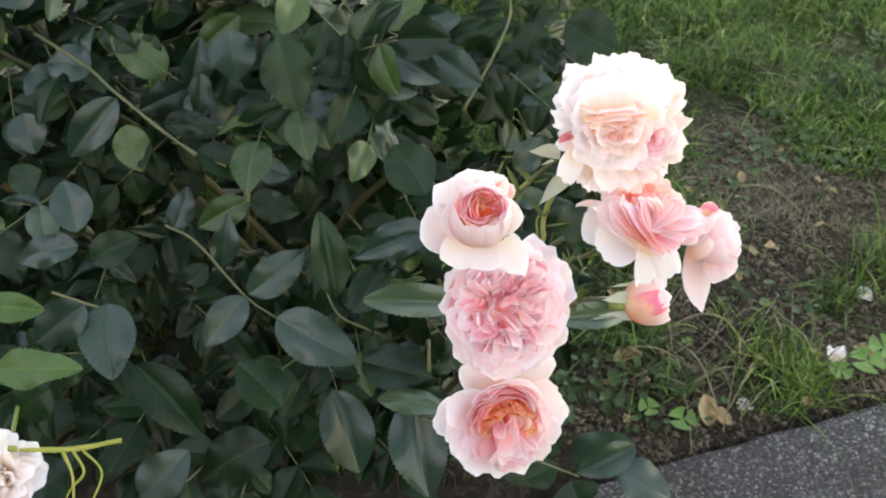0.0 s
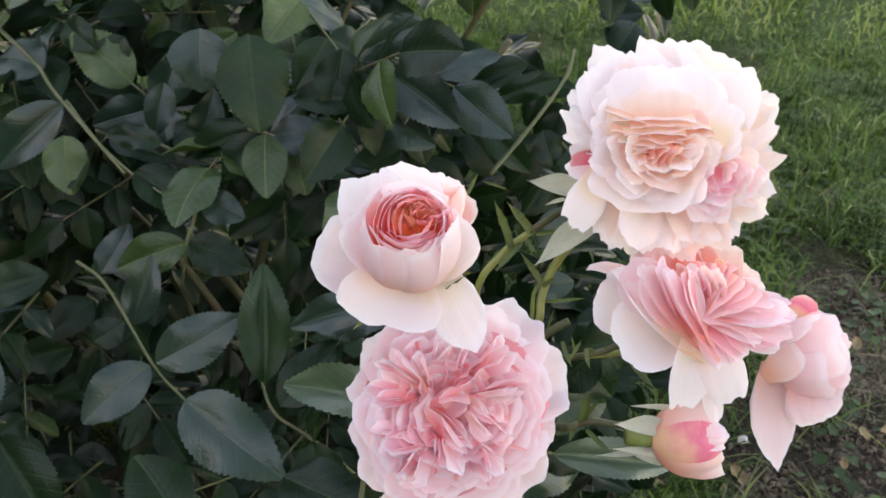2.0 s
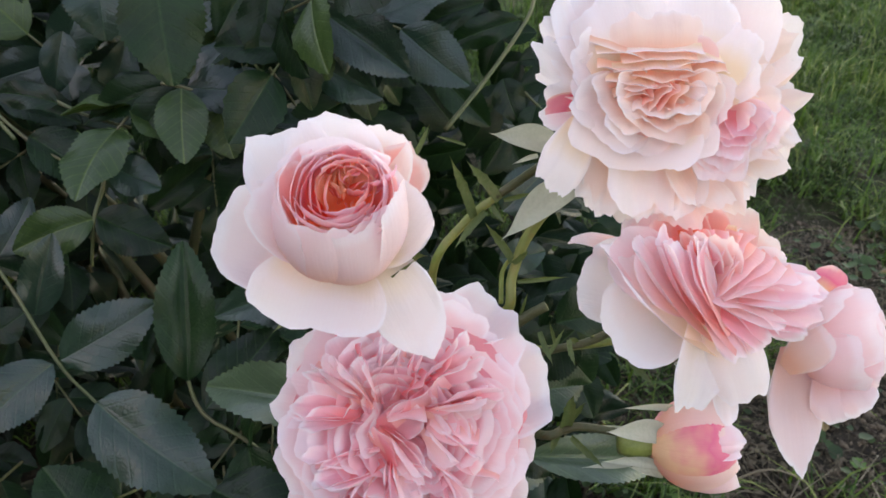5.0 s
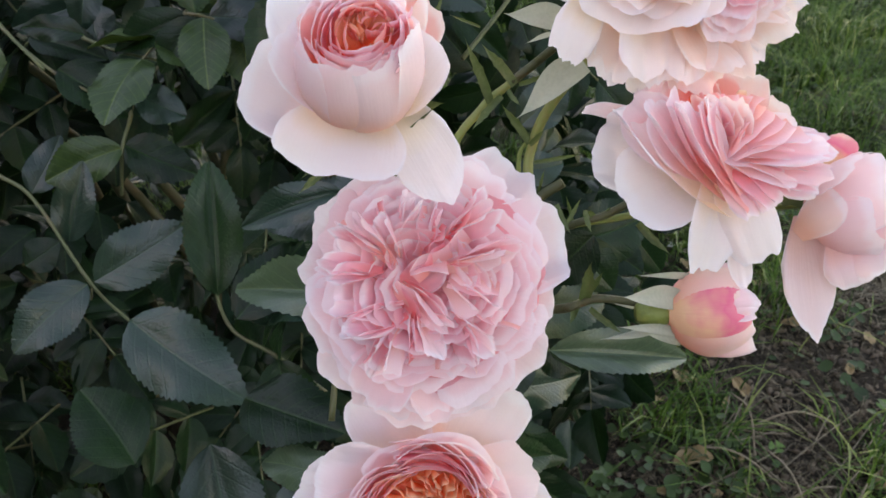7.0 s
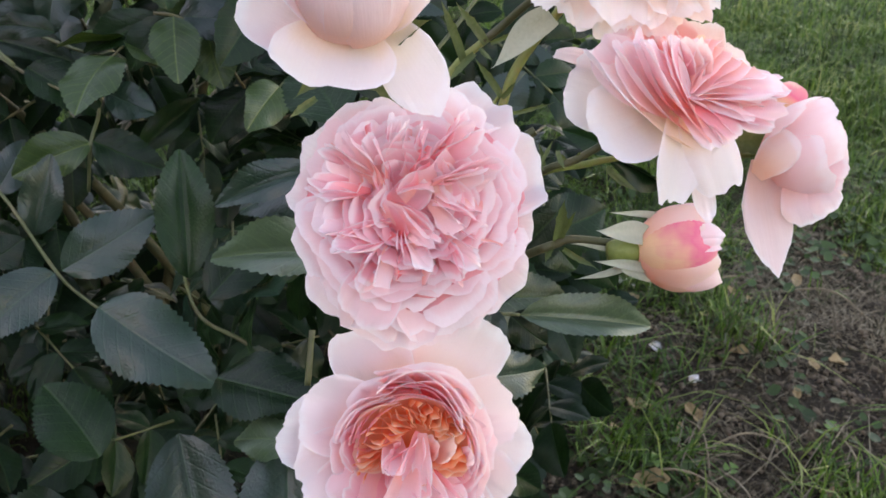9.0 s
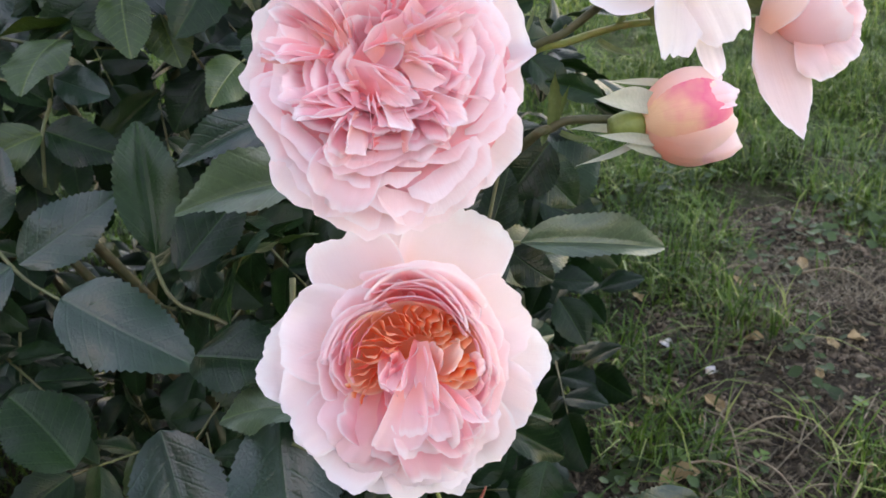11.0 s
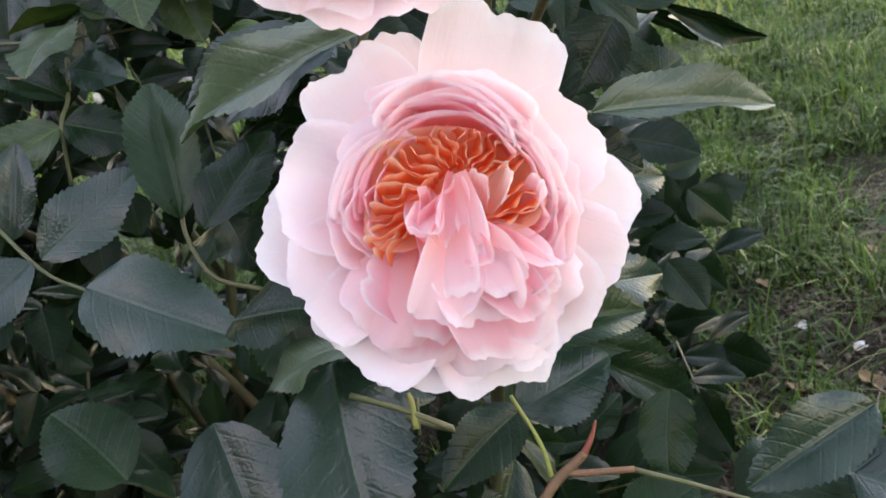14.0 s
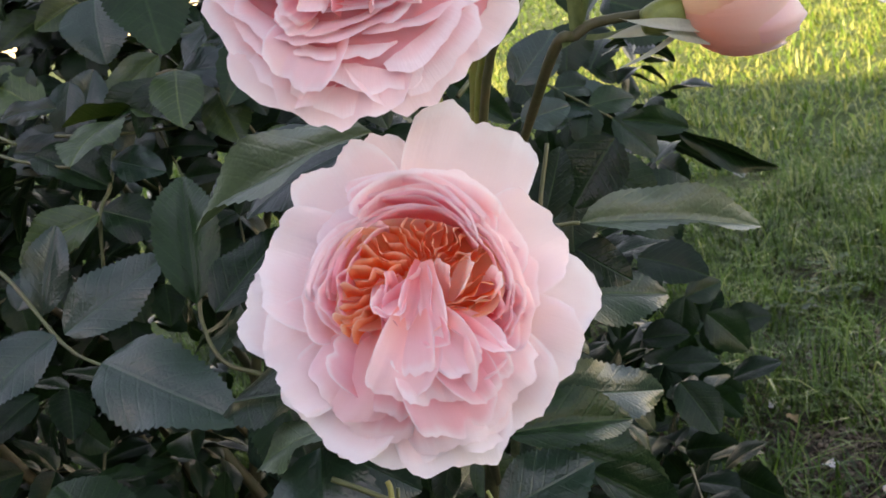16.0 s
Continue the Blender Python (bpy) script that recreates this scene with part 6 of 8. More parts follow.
def pompon():
    """Large, loose, ruffled bloom, nearly white, domed."""
    rose = rose_at("large ruffled creamy white rose with peach-pink folds", C_BASE, C_AXIS, C_RIGHT, 0.96)
    petal(rose, "cream", (-1.9, 2.4, -4.0), (-20.6, 41.2, 0.0), 21.7, face=(0.12, -0.24, 1), bow=0.1, wrap=35.6, round=0.12, ruffle=4.0, corners=0.05, jag=3.0, claw=0.45)
    petal(rose, "cream", (0.0, 2.4, -4.0), (-1.4, 45.1, -2.0), 21.7, face=(0.01, -0.26, 1), bow=0.1, wrap=35.6, round=0.12, ruffle=4.0, corners=0.05, jag=3.0, claw=0.45)
    petal(rose, "cream", (2.9, 2.4, -4.0), (17.5, 39.8, -2.0), 20.6, face=(-0.1, -0.23, 1), bow=0.1, wrap=35.6, round=0.12, ruffle=4.0, corners=0.05, jag=3.0, claw=0.45)
    petal(rose, "cream", (-5.7, 2.4, -4.0), (-34.7, 33.7, 0.0), 17.1, face=(0.21, -0.2, 1), bow=0.1, wrap=35.6, round=0.12, ruffle=4.0, corners=0.05, jag=3.0, claw=0.45)
    petal(rose, "cream", (-5.7, 0.5, -4.0), (-40.9, 20.2, 2.0), 16.0, face=(0.24, -0.12, 1), bow=0.1, wrap=35.6, round=0.12, ruffle=4.0, corners=0.05, jag=3.0, claw=0.45)
    petal(rose, "cream", (-5.7, -1.4, -4.0), (-39.9, 4.7, -0.0), 17.1, face=(0.24, -0.03, 1), bow=0.1, wrap=35.6, round=0.12, ruffle=4.0, corners=0.05, jag=3.0, claw=0.45)
    petal(rose, "cream", (7.9, 0.6, -5.0), (38.9, 27.1, -4.0), 19.4, face=(-0.22, -0.16, 1), bow=0.1, wrap=35.6, round=0.12, ruffle=4.0, corners=0.05, jag=3.0, claw=0.45)
    petal(rose, "peach", (7.9, -1.3, -5.0), (44.4, 8.2, -5.0), 20.6, face=(-0.25, -0.04, 1), bow=0.1, wrap=35.6, round=0.12, ruffle=4.0, corners=0.05, jag=3.0, claw=0.45)
    petal(rose, "peach", (8.1, -1.2, -6.0), (44.0, -6.9, -6.0), 18.3, face=(-0.25, 0.04, 1), bow=0.1, wrap=35.6, round=0.12, ruffle=4.0, corners=0.05, jag=3.0, claw=0.45)
    petal(rose, "peach", (8.1, -3.1, -6.0), (37.7, -27.0, -6.0), 17.1, face=(-0.21, 0.16, 1), bow=0.1, wrap=35.6, round=0.12, ruffle=4.0, corners=0.05, jag=3.0, claw=0.45)
    petal(rose, "peach", (4.1, -3.2, -5.0), (26.3, -36.5, -3.0), 19.4, face=(-0.15, 0.22, 1), bow=0.1, wrap=35.6, round=0.12, ruffle=4.0, corners=0.05, jag=3.0, claw=0.45)
    petal(rose, "peach", (2.2, -5.1, -5.0), (14.5, -44.1, -5.0), 17.1, face=(-0.08, 0.26, 1), bow=0.1, wrap=35.6, round=0.12, ruffle=4.0, corners=0.05, jag=3.0, claw=0.45)
    petal(rose, "cream", (-0.9, -5.2, -4.0), (-4.7, -41.6, -0.0), 18.3, face=(0.03, 0.25, 1), bow=0.1, wrap=35.6, round=0.12, ruffle=4.0, corners=0.05, jag=3.0, claw=0.45)
    petal(rose, "peach", (-2.4, -5.0, -6.0), (-13.8, -40.3, -6.0), 18.3, face=(0.09, 0.24, 1), bow=0.1, wrap=35.6, round=0.12, ruffle=4.0, corners=0.05, jag=3.0, claw=0.45)
    petal(rose, "peach", (-4.8, -4.8, -8.0), (-25.8, -35.9, -9.0), 19.4, face=(0.16, 0.21, 1), bow=0.1, wrap=35.6, round=0.12, ruffle=4.0, corners=0.05, jag=3.0, claw=0.45)
    petal(rose, "rosy", (-22.6, -4.2, -5.0), (-41.0, -6.4, -2.0), 6.7, face=(0, -0.4, 1), bow=0.1, wrap=11.2, round=0.3)
    petal(rose, "cream", (-27.6, -7.2, -3.0), (-39.3, -32.2, 0.0), 9.4, face=(0.2, 0.1, 1), bow=-0.12, wrap=-13.1, round=0.3, ruffle=0.8, jag=1.8)
    petal(rose, "cream", (-7.2, -2.2, 3.0), (-15.6, 40.8, 3.0), 28.1, claw=0.6, face=(0.1, -0.4, 1), bow=0.12, wrap=59.9, round=0.2, ruffle=1.4, jag=1.8)
    petal(rose, "peach", (2.3, -2.1, 2.0), (3.5, 43.9, 1.0), 28.1, claw=0.6, face=(0, -0.4, 1), bow=0.12, wrap=59.9, round=0.2, ruffle=1.4, jag=1.8)
    petal(rose, "cream", (7.4, -2.3, 4.0), (17.2, 35.1, 2.0), 23.4, claw=0.6, face=(-0.2, -0.4, 1), bow=0.12, wrap=48.7, round=0.2, ruffle=1.4, jag=1.8)
    petal(rose, "cream", (-7.0, -2.1, 2.0), (-30.7, 16.7, 11.0), 14.0, face=(0.4, -0.3, 1), bow=0.14, wrap=20.6, round=0.25, ruffle=1.6, jag=1.8)
    petal(rose, "cream", (-7.0, -3.0, 2.0), (-34.3, 0.5, 11.0), 14.0, face=(0.4, 0, 1), bow=0.14, wrap=20.6, round=0.25, ruffle=1.6, jag=1.8)
    petal(rose, "cream", (6.0, -2.1, 2.0), (24.8, 11.5, 10.0), 13.1, face=(-0.4, -0.2, 1), bow=0.14, wrap=20.6, round=0.25, ruffle=1.6, jag=1.8)
    petal(rose, "peach", (6.0, -2.1, 2.0), (34.4, -0.7, 6.0), 14.0, face=(-0.4, 0, 1), bow=0.12, wrap=22.5, round=0.25, ruffle=1.8, jag=1.8)
    petal(rose, "peach", (7.9, -5.8, 2.0), (31.6, -17.3, 6.0), 13.1, face=(-0.4, 0.1, 1), bow=0.12, wrap=20.6, round=0.25, ruffle=1.8, jag=1.8)
    fan(rose, "cream cream peach", 4, (-3.7, -2.3, 4.0), (-9.9, -27.5, 11.0), 23.4, (-4.0, -2.5, 13.0), (-6.0, -11.3, 21.0), 11.6, face=(0, 0.75, 0.6), bow=0.1, wrap=26.2, wrap1=15.0, swing=15, ruffle=2.2, round=0.12, jag=1.8)
    fan(rose, "cream peach", 3, (-7.4, -2.3, 4.0), (-29.9, -10.5, 12.0), 15.9, (-7.4, -2.4, 12.0), (-21.5, -4.2, 20.0), 9.4, face=(0.7, 0.35, 0.6), bow=0.12, wrap=16.9, wrap1=11.2, swing=8, ruffle=1.2, round=0.2, jag=1.8)
    fan(rose, "cream peach", 3, (1.6, -2.5, 5.0), (15.7, -10.6, 13.0), 14.0, (-1.1, -2.4, 12.0), (7.4, -5.9, 20.0), 10.3, face=(-0.7, 0.3, 0.6), bow=0.12, wrap=16.9, wrap1=11.2, swing=8, ruffle=1.2, round=0.2, jag=1.8)
    petal(rose, "salmon", (-2.4, -6.2, 6.0), (-8.5, 12.5, 9.0), 21.5, claw=0.6, face=(0, -0.2, 1), bow=0.05, wrap=37.5, round=0.25)
    petal(rose, "coral", (-3.5, 1.9, 7.0), (-6.0, -15.7, 10.0), 15.0, claw=0.6, face=(0, 0.2, 1), bow=0.05, wrap=37.5, round=0.25)
    petal(rose, "cream", (-10.4, 5.3, 9.0), (-18.2, 30.6, 12.0), 18.7, claw=0.8, face=(0.05, -0.2, 1), bow=-0.05, wrap=-41.2, round=0.22, ruffle=2.2, jag=2.4)
    petal(rose, "cream", (3.3, 5.3, 9.0), (2.8, 32.6, 11.0), 19.7, claw=0.8, face=(-0.05, -0.2, 1), bow=-0.05, wrap=-41.2, round=0.22, ruffle=2.2, jag=2.4)
    petal(rose, "peach", (-5.4, 5.9, 11.0), (-7.2, 23.5, 15.0), 15.9, claw=0.8, face=(0, -0.25, 1), bow=-0.05, wrap=-37.5, round=0.25, ruffle=2.0, jag=2.0)
    petal(rose, "cream", (13.3, 3.5, 9.0), (19.9, 20.3, 11.0), 11.2, claw=0.7, face=(-0.2, -0.2, 1), bow=-0.06, wrap=-28.1, round=0.2, ruffle=1.8, jag=2.2)
    pleat(rose, "peach", (-28.9, 13.5, 17.0), (-10.8, 7.9, 19.0), 7, sway=0.6000000000000001, turns=1.1, lean=4.0)
    pleat(rose, "cream", (-26.3, 10.0, 17.0), (7.7, 10.4, 19.0), 7, sway=0.8999999999999999, turns=1.1, lean=4.0)
    pleat(rose, "peach", (-18.7, 7.2, 19.0), (5.7, 7.4, 20.0), 7, sway=0.75, turns=1.1, lean=4.0)
    pleat(rose, "peach", (-26.4, 5.6, 18.0), (-11.0, 3.2, 20.0), 7, sway=0.8250000000000001, turns=1.1, lean=4.0)
    pleat(rose, "cream", (-21.5, 3.9, 20.0), (3.6, 4.1, 21.0), 7, sway=0.9750000000000001, turns=1.1, lean=4.0)
    pleat(rose, "peach", (-16.2, 2.1, 20.0), (1.6, -0.2, 22.0), 7, sway=1.0499999999999998, turns=1.1, lean=4.0)
    pleat(rose, "cream", (-23.9, 0.9, 19.0), (-8.6, -1.2, 21.0), 7, sway=0.8999999999999999, turns=1.1, lean=4.0)
    pleat(rose, "peach", (-19.7, -1.7, 20.0), (-1.9, -2.0, 22.0), 7, sway=0.9750000000000001, turns=1.1, lean=4.0)
    pleat(rose, "peach", (-21.3, -4.1, 19.0), (-9.5, -3.6, 21.0), 7, sway=0.675, turns=1.1, lean=4.0)
    pleat(rose, "cream", (-4.0, 5.3, 20.0), (14.2, 7.3, 18.0), 7, sway=0.8999999999999999, turns=1.1, lean=4.0)
    pleat(rose, "peach", (-1.3, 2.1, 20.0), (15.9, 4.2, 18.0), 7, sway=0.8999999999999999, turns=1.1, lean=4.0)
    pleat(rose, "cream", (2.2, -1.7, 20.0), (14.2, 0.3, 18.0), 7, sway=0.8250000000000001, turns=1.1, lean=4.0)
    pleat(rose, "peach", (-11.3, -9.8, 20.0), (-4.4, -0.4, 23.0), 7, sway=0.9, turns=0.9, lean=2.5)
    pleat(rose, "salmon", (-9.2, -10.8, 20.0), (-1.6, -0.4, 23.0), 7, sway=0.9, turns=0.9, lean=2.5)
    pleat(rose, "peach", (-7.1, -11.2, 20.0), (1.9, -1.4, 23.0), 7, sway=0.9, turns=0.9, lean=2.5)
    pleat(rose, "cream", (-4.0, -11.5, 20.0), (6.3, -3.2, 21.0), 7, sway=0.9, turns=0.9, lean=2.5)
    pleat(rose, "salmon", (-12.7, -7.7, 20.0), (-8.3, -0.6, 22.0), 7, sway=0.9, turns=0.9, lean=2.5)
    petal(rose, "cream", (-2.0, -3.3, 12.0), (3.9, -8.0, 20.0), 8.2, face=(-0.2, 0.5, 0.9), bow=-0.05, wrap=11.2, round=0.2, ruffle=1.4, jag=1.5)
    petal(rose, "peach", (-7.0, -5.2, 10.0), (-3.5, -13.7, 18.0), 10.5, face=(0, 0.6, 0.8), bow=0.08, wrap=11.2, round=0.18, ruffle=1.2, jag=1.5)
    fan(rose, "blush shell pink", 5, (18.7, -5.6, 0.0), (16.3, -30.2, 8.0), 11.2, (19.7, -7.2, 6.0), (19.9, -16.0, 14.0), 6.7, face=(0.1, 0.7, 0.6), bow=0.12, wrap=10.3, wrap1=6.7, swing=10, ruffle=1.0, round=0.25, jag=1.8)
    fan(rose, "blush shell", 3, (19.4, -5.7, 1.0), (6.9, -24.7, 9.0), 9.0, (19.1, -6.1, 5.0), (13.0, -15.9, 13.0), 5.6, face=(0.7, 0.5, 0.6), bow=0.12, wrap=9.4, wrap1=6.7, swing=8, ruffle=1.0, round=0.25, jag=1.8)
    fan(rose, "shell blush", 4, (21.5, -4.7, -0.0), (34.4, -17.3, 6.0), 9.4, (20.0, -6.1, 5.0), (23.8, -12.3, 13.0), 6.4, face=(-0.7, 0.3, 0.6), bow=0.12, wrap=10.3, wrap1=7.5, swing=8, ruffle=1.2, round=0.25, jag=1.8)
    add_calyx(rose, [(60, 115), (120, 120), (330, 120), (200, 100), (255, 115)], mat=PALE_SEPAL, sink=0.010)
    return rose


def side_on():
    """Loose bloom seen from its side, pale petals behind, pink fans in front."""
    rose = rose_at("loose salmon-pink rose with pale outer petals turned back", D_BASE, D_AXIS, D_RIGHT)
    petal(rose, "cream", (0.2, 1.2, -8.0), (-39.4, 9.6, -0.0), 16.3, face=(0.2, -0.2, 1), bow=0.1, wrap=26.9, round=0.22, ruffle=1.0)
    petal(rose, "blush", (-15.5, 15.0, -8.0), (-43.9, 22.6, -2.0), 3.8, face=(0, -0.6, 0.8), bow=0.05, wrap=7.7, curl=-0.12, round=0.4)
    petal(rose, "cream", (2.1, 3.5, -4.0), (-31.2, -11.4, 8.0), 16.9, face=(0.3, 0.3, 1), bow=0.1, wrap=28.8, round=0.2, ruffle=1.0)
    petal(rose, "cream", (0.4, 0.2, 2.0), (-5.8, -35.7, 4.0), 10.6, face=(0.3, 0.1, 1), bow=-0.08, wrap=17.3, round=0.3, ruffle=0.9, corners=0.05)
    petal(rose, "cream", (2.5, 0.6, 6.0), (13.8, -33.9, 5.0), 11.1, face=(-0.3, 0.2, 1), bow=-0.1, wrap=-17.3, round=0.3, ruffle=1.0, corners=0.05)
    petal(rose, "cream", (7.9, -17.9, -4.0), (9.6, -42.0, -3.0), 4.6, face=(0, 0, 1), bow=0.05, wrap=9.6, round=0.4)
    petal(rose, "blush", (0.0, 0.0, 0.0), (-30.7, 19.6, 10.0), 13.5, face=(0.4, 0.1, 1), bow=0.12, wrap=17.3, round=0.25, ruffle=0.8)
    petal(rose, "blush", (1.4, -3.6, 2.0), (-23.9, 16.0, 13.0), 11.1, face=(0.5, 0.2, 1), bow=0.12, wrap=15.4, round=0.25, ruffle=0.8)
    petal(rose, "pink", (3.2, -0.8, -8.0), (-20.7, 30.7, -2.0), 12.5, face=(0.3, -0.5, 1), bow=0.08, wrap=19.2, round=0.3)
    petal(rose, "coral", (3.6, -0.6, -6.0), (-11.5, 32.7, 0.0), 11.5, face=(0.2, -0.5, 1), bow=0.08, wrap=17.3, round=0.3)
    petal(rose, "coral", (5.2, -0.8, -8.0), (-0.4, 33.6, -2.0), 11.5, face=(0, -0.5, 1), bow=0.08, wrap=17.3, round=0.3)
    petal(rose, "salmon", (6.4, -0.9, -9.0), (12.8, 31.7, -4.0), 11.5, face=(-0.1, -0.5, 1), bow=0.08, wrap=17.3, round=0.3, ruffle=1.0)
    petal(rose, "salmon", (7.4, -0.9, -9.0), (21.9, 22.9, -5.0), 10.6, face=(-0.2, -0.4, 1), bow=0.08, wrap=17.3, round=0.3, ruffle=1.2)
    petal(rose, "shell", (8.1, -0.8, -8.0), (30.7, 13.2, -5.0), 10.0, face=(-0.3, -0.3, 1), bow=0.08, wrap=17.3, round=0.3, ruffle=1.2)
    petal(rose, "apricot", (9.5, 11.2, -6.0), (10.0, 25.0, 2.0), 2.7, face=(0, -0.3, 1), bow=0.05, wrap=7.7, round=0.3)
    fan(rose, "cream blush shell", 4, (5.2, -16.5, 5.0), (-29.0, 23.3, 11.0), 11.5, (2.5, -6.4, 11.0), (-13.8, 21.6, 17.0), 7.7, face=(0.75, 0.35, 0.55), bow=0.1, wrap=14.4, wrap1=10.6, swing=6, ruffle=1.4, round=0.35)
    fan(rose, "shell blush shell pink", 4, (7.8, -15.5, 12.0), (-11.3, 19.9, 18.0), 8.1, (2.5, 0.8, 8.0), (-4.8, 19.7, 14.0), 5.8, face=(0.8, 0.1, 0.5), bow=0.08, wrap=11.5, wrap1=8.5, swing=8, ruffle=1.2, round=0.35)
    fan(rose, "coral pink salmon", 4, (3.3, 0.2, 2.0), (-4.6, 23.3, 10.0), 6.5, (4.2, 0.2, 2.0), (6.6, 19.6, 10.0), 5.8, face=(-0.6, -0.3, 0.7), bow=0.05, wrap=13.5, point=0.08, swing=10, ruffle=0.8, round=0.35)
    pleat(rose, "coral", (1.2, 2.6, 8.0), (-4.5, 24.4, 8.0), 8, sway=0.77, turns=0.5, lean=3.5)
    pleat(rose, "coral", (1.3, 2.7, 9.2), (-0.7, 23.9, 9.0), 8, sway=1.1, turns=0.7, lean=3.5)
    pleat(rose, "pink", (1.5, 2.7, 10.4), (3.0, 23.5, 10.0), 8, sway=1.43, turns=0.9, lean=3.5)
    pleat(rose, "shell", (2.6, 2.5, 8.6), (7.6, 23.0, 8.0), 8, sway=0.77, turns=0.5, lean=3.5)
    pleat(rose, "shell", (2.7, 2.5, 9.8), (11.3, 22.6, 9.0), 8, sway=1.1, turns=0.7, lean=3.5)
    pleat(rose, "shell", (2.9, 2.5, 11.0), (14.9, 22.2, 10.0), 8, sway=1.43, turns=0.9, lean=3.5)
    pleat(rose, "salmon", (2.2, 2.2, 11.0), (11.2, 21.4, 10.0), 8, sway=0.77, turns=0.5, lean=4.5)
    pleat(rose, "salmon", (2.4, 1.9, 12.2), (14.5, 18.8, 11.2), 8, sway=1.1, turns=0.7, lean=4.5)
    pleat(rose, "shell", (2.7, 1.7, 13.4), (17.8, 16.2, 12.4), 8, sway=1.43, turns=0.9, lean=4.5)
    pleat(rose, "shell", (3.9, 1.1, 11.6), (22.2, 13.4, 10.6), 8, sway=0.77, turns=0.5, lean=4.5)
    pleat(rose, "blush", (4.1, 0.9, 12.8), (25.4, 10.8, 11.8), 8, sway=1.1, turns=0.7, lean=4.5)
    pleat(rose, "blush", (4.4, 0.6, 14.0), (28.7, 8.3, 13.0), 8, sway=1.43, turns=0.9, lean=4.5)
    pleat(rose, "shell", (-1.5, 1.2, 12.0), (12.4, -17.3, 12.0), 8, sway=0.77, turns=0.5, lean=5.0)
    pleat(rose, "shell", (-0.8, 1.2, 12.8), (17.5, -12.8, 12.8), 8, sway=1.1, turns=0.7, lean=5.0)
    pleat(rose, "blush", (-0.0, 1.3, 13.5), (22.5, -8.3, 13.5), 8, sway=1.43, turns=0.9, lean=5.0)
    pleat(rose, "blush", (1.5, 1.1, 11.2), (28.7, -4.1, 11.2), 8, sway=0.77, turns=0.5, lean=5.0)
    pleat(rose, "blush", (2.2, 1.2, 12.0), (33.7, 0.4, 12.0), 8, sway=1.1, turns=0.7, lean=5.0)
    fan(rose, "shell pink blush shell", 4, (-0.7, 2.5, 6.0), (12.5, -17.8, 9.0), 9.6, (3.6, 2.3, 4.0), (35.3, 0.8, 8.0), 8.8, face=(-0.1, 0.6, 0.75), bow=-0.05, wrap=17.3, swing=4, ruffle=1.8, round=0.25, jag=1.6)
    fan(rose, "pink shell", 4, (1.7, 2.3, 4.0), (33.1, -11.0, 4.0), 9.6, (3.3, 3.1, 2.0), (39.7, 5.1, 4.0), 8.5, face=(-0.2, 0.5, 0.8), bow=-0.03, wrap=17.3, swing=4, ruffle=1.8, round=0.22, jag=1.6)
    add_calyx(rose, [(200, 110), (260, 110), (320, 110), (40, 110), (110, 110)], sink=0.010)
    return rose


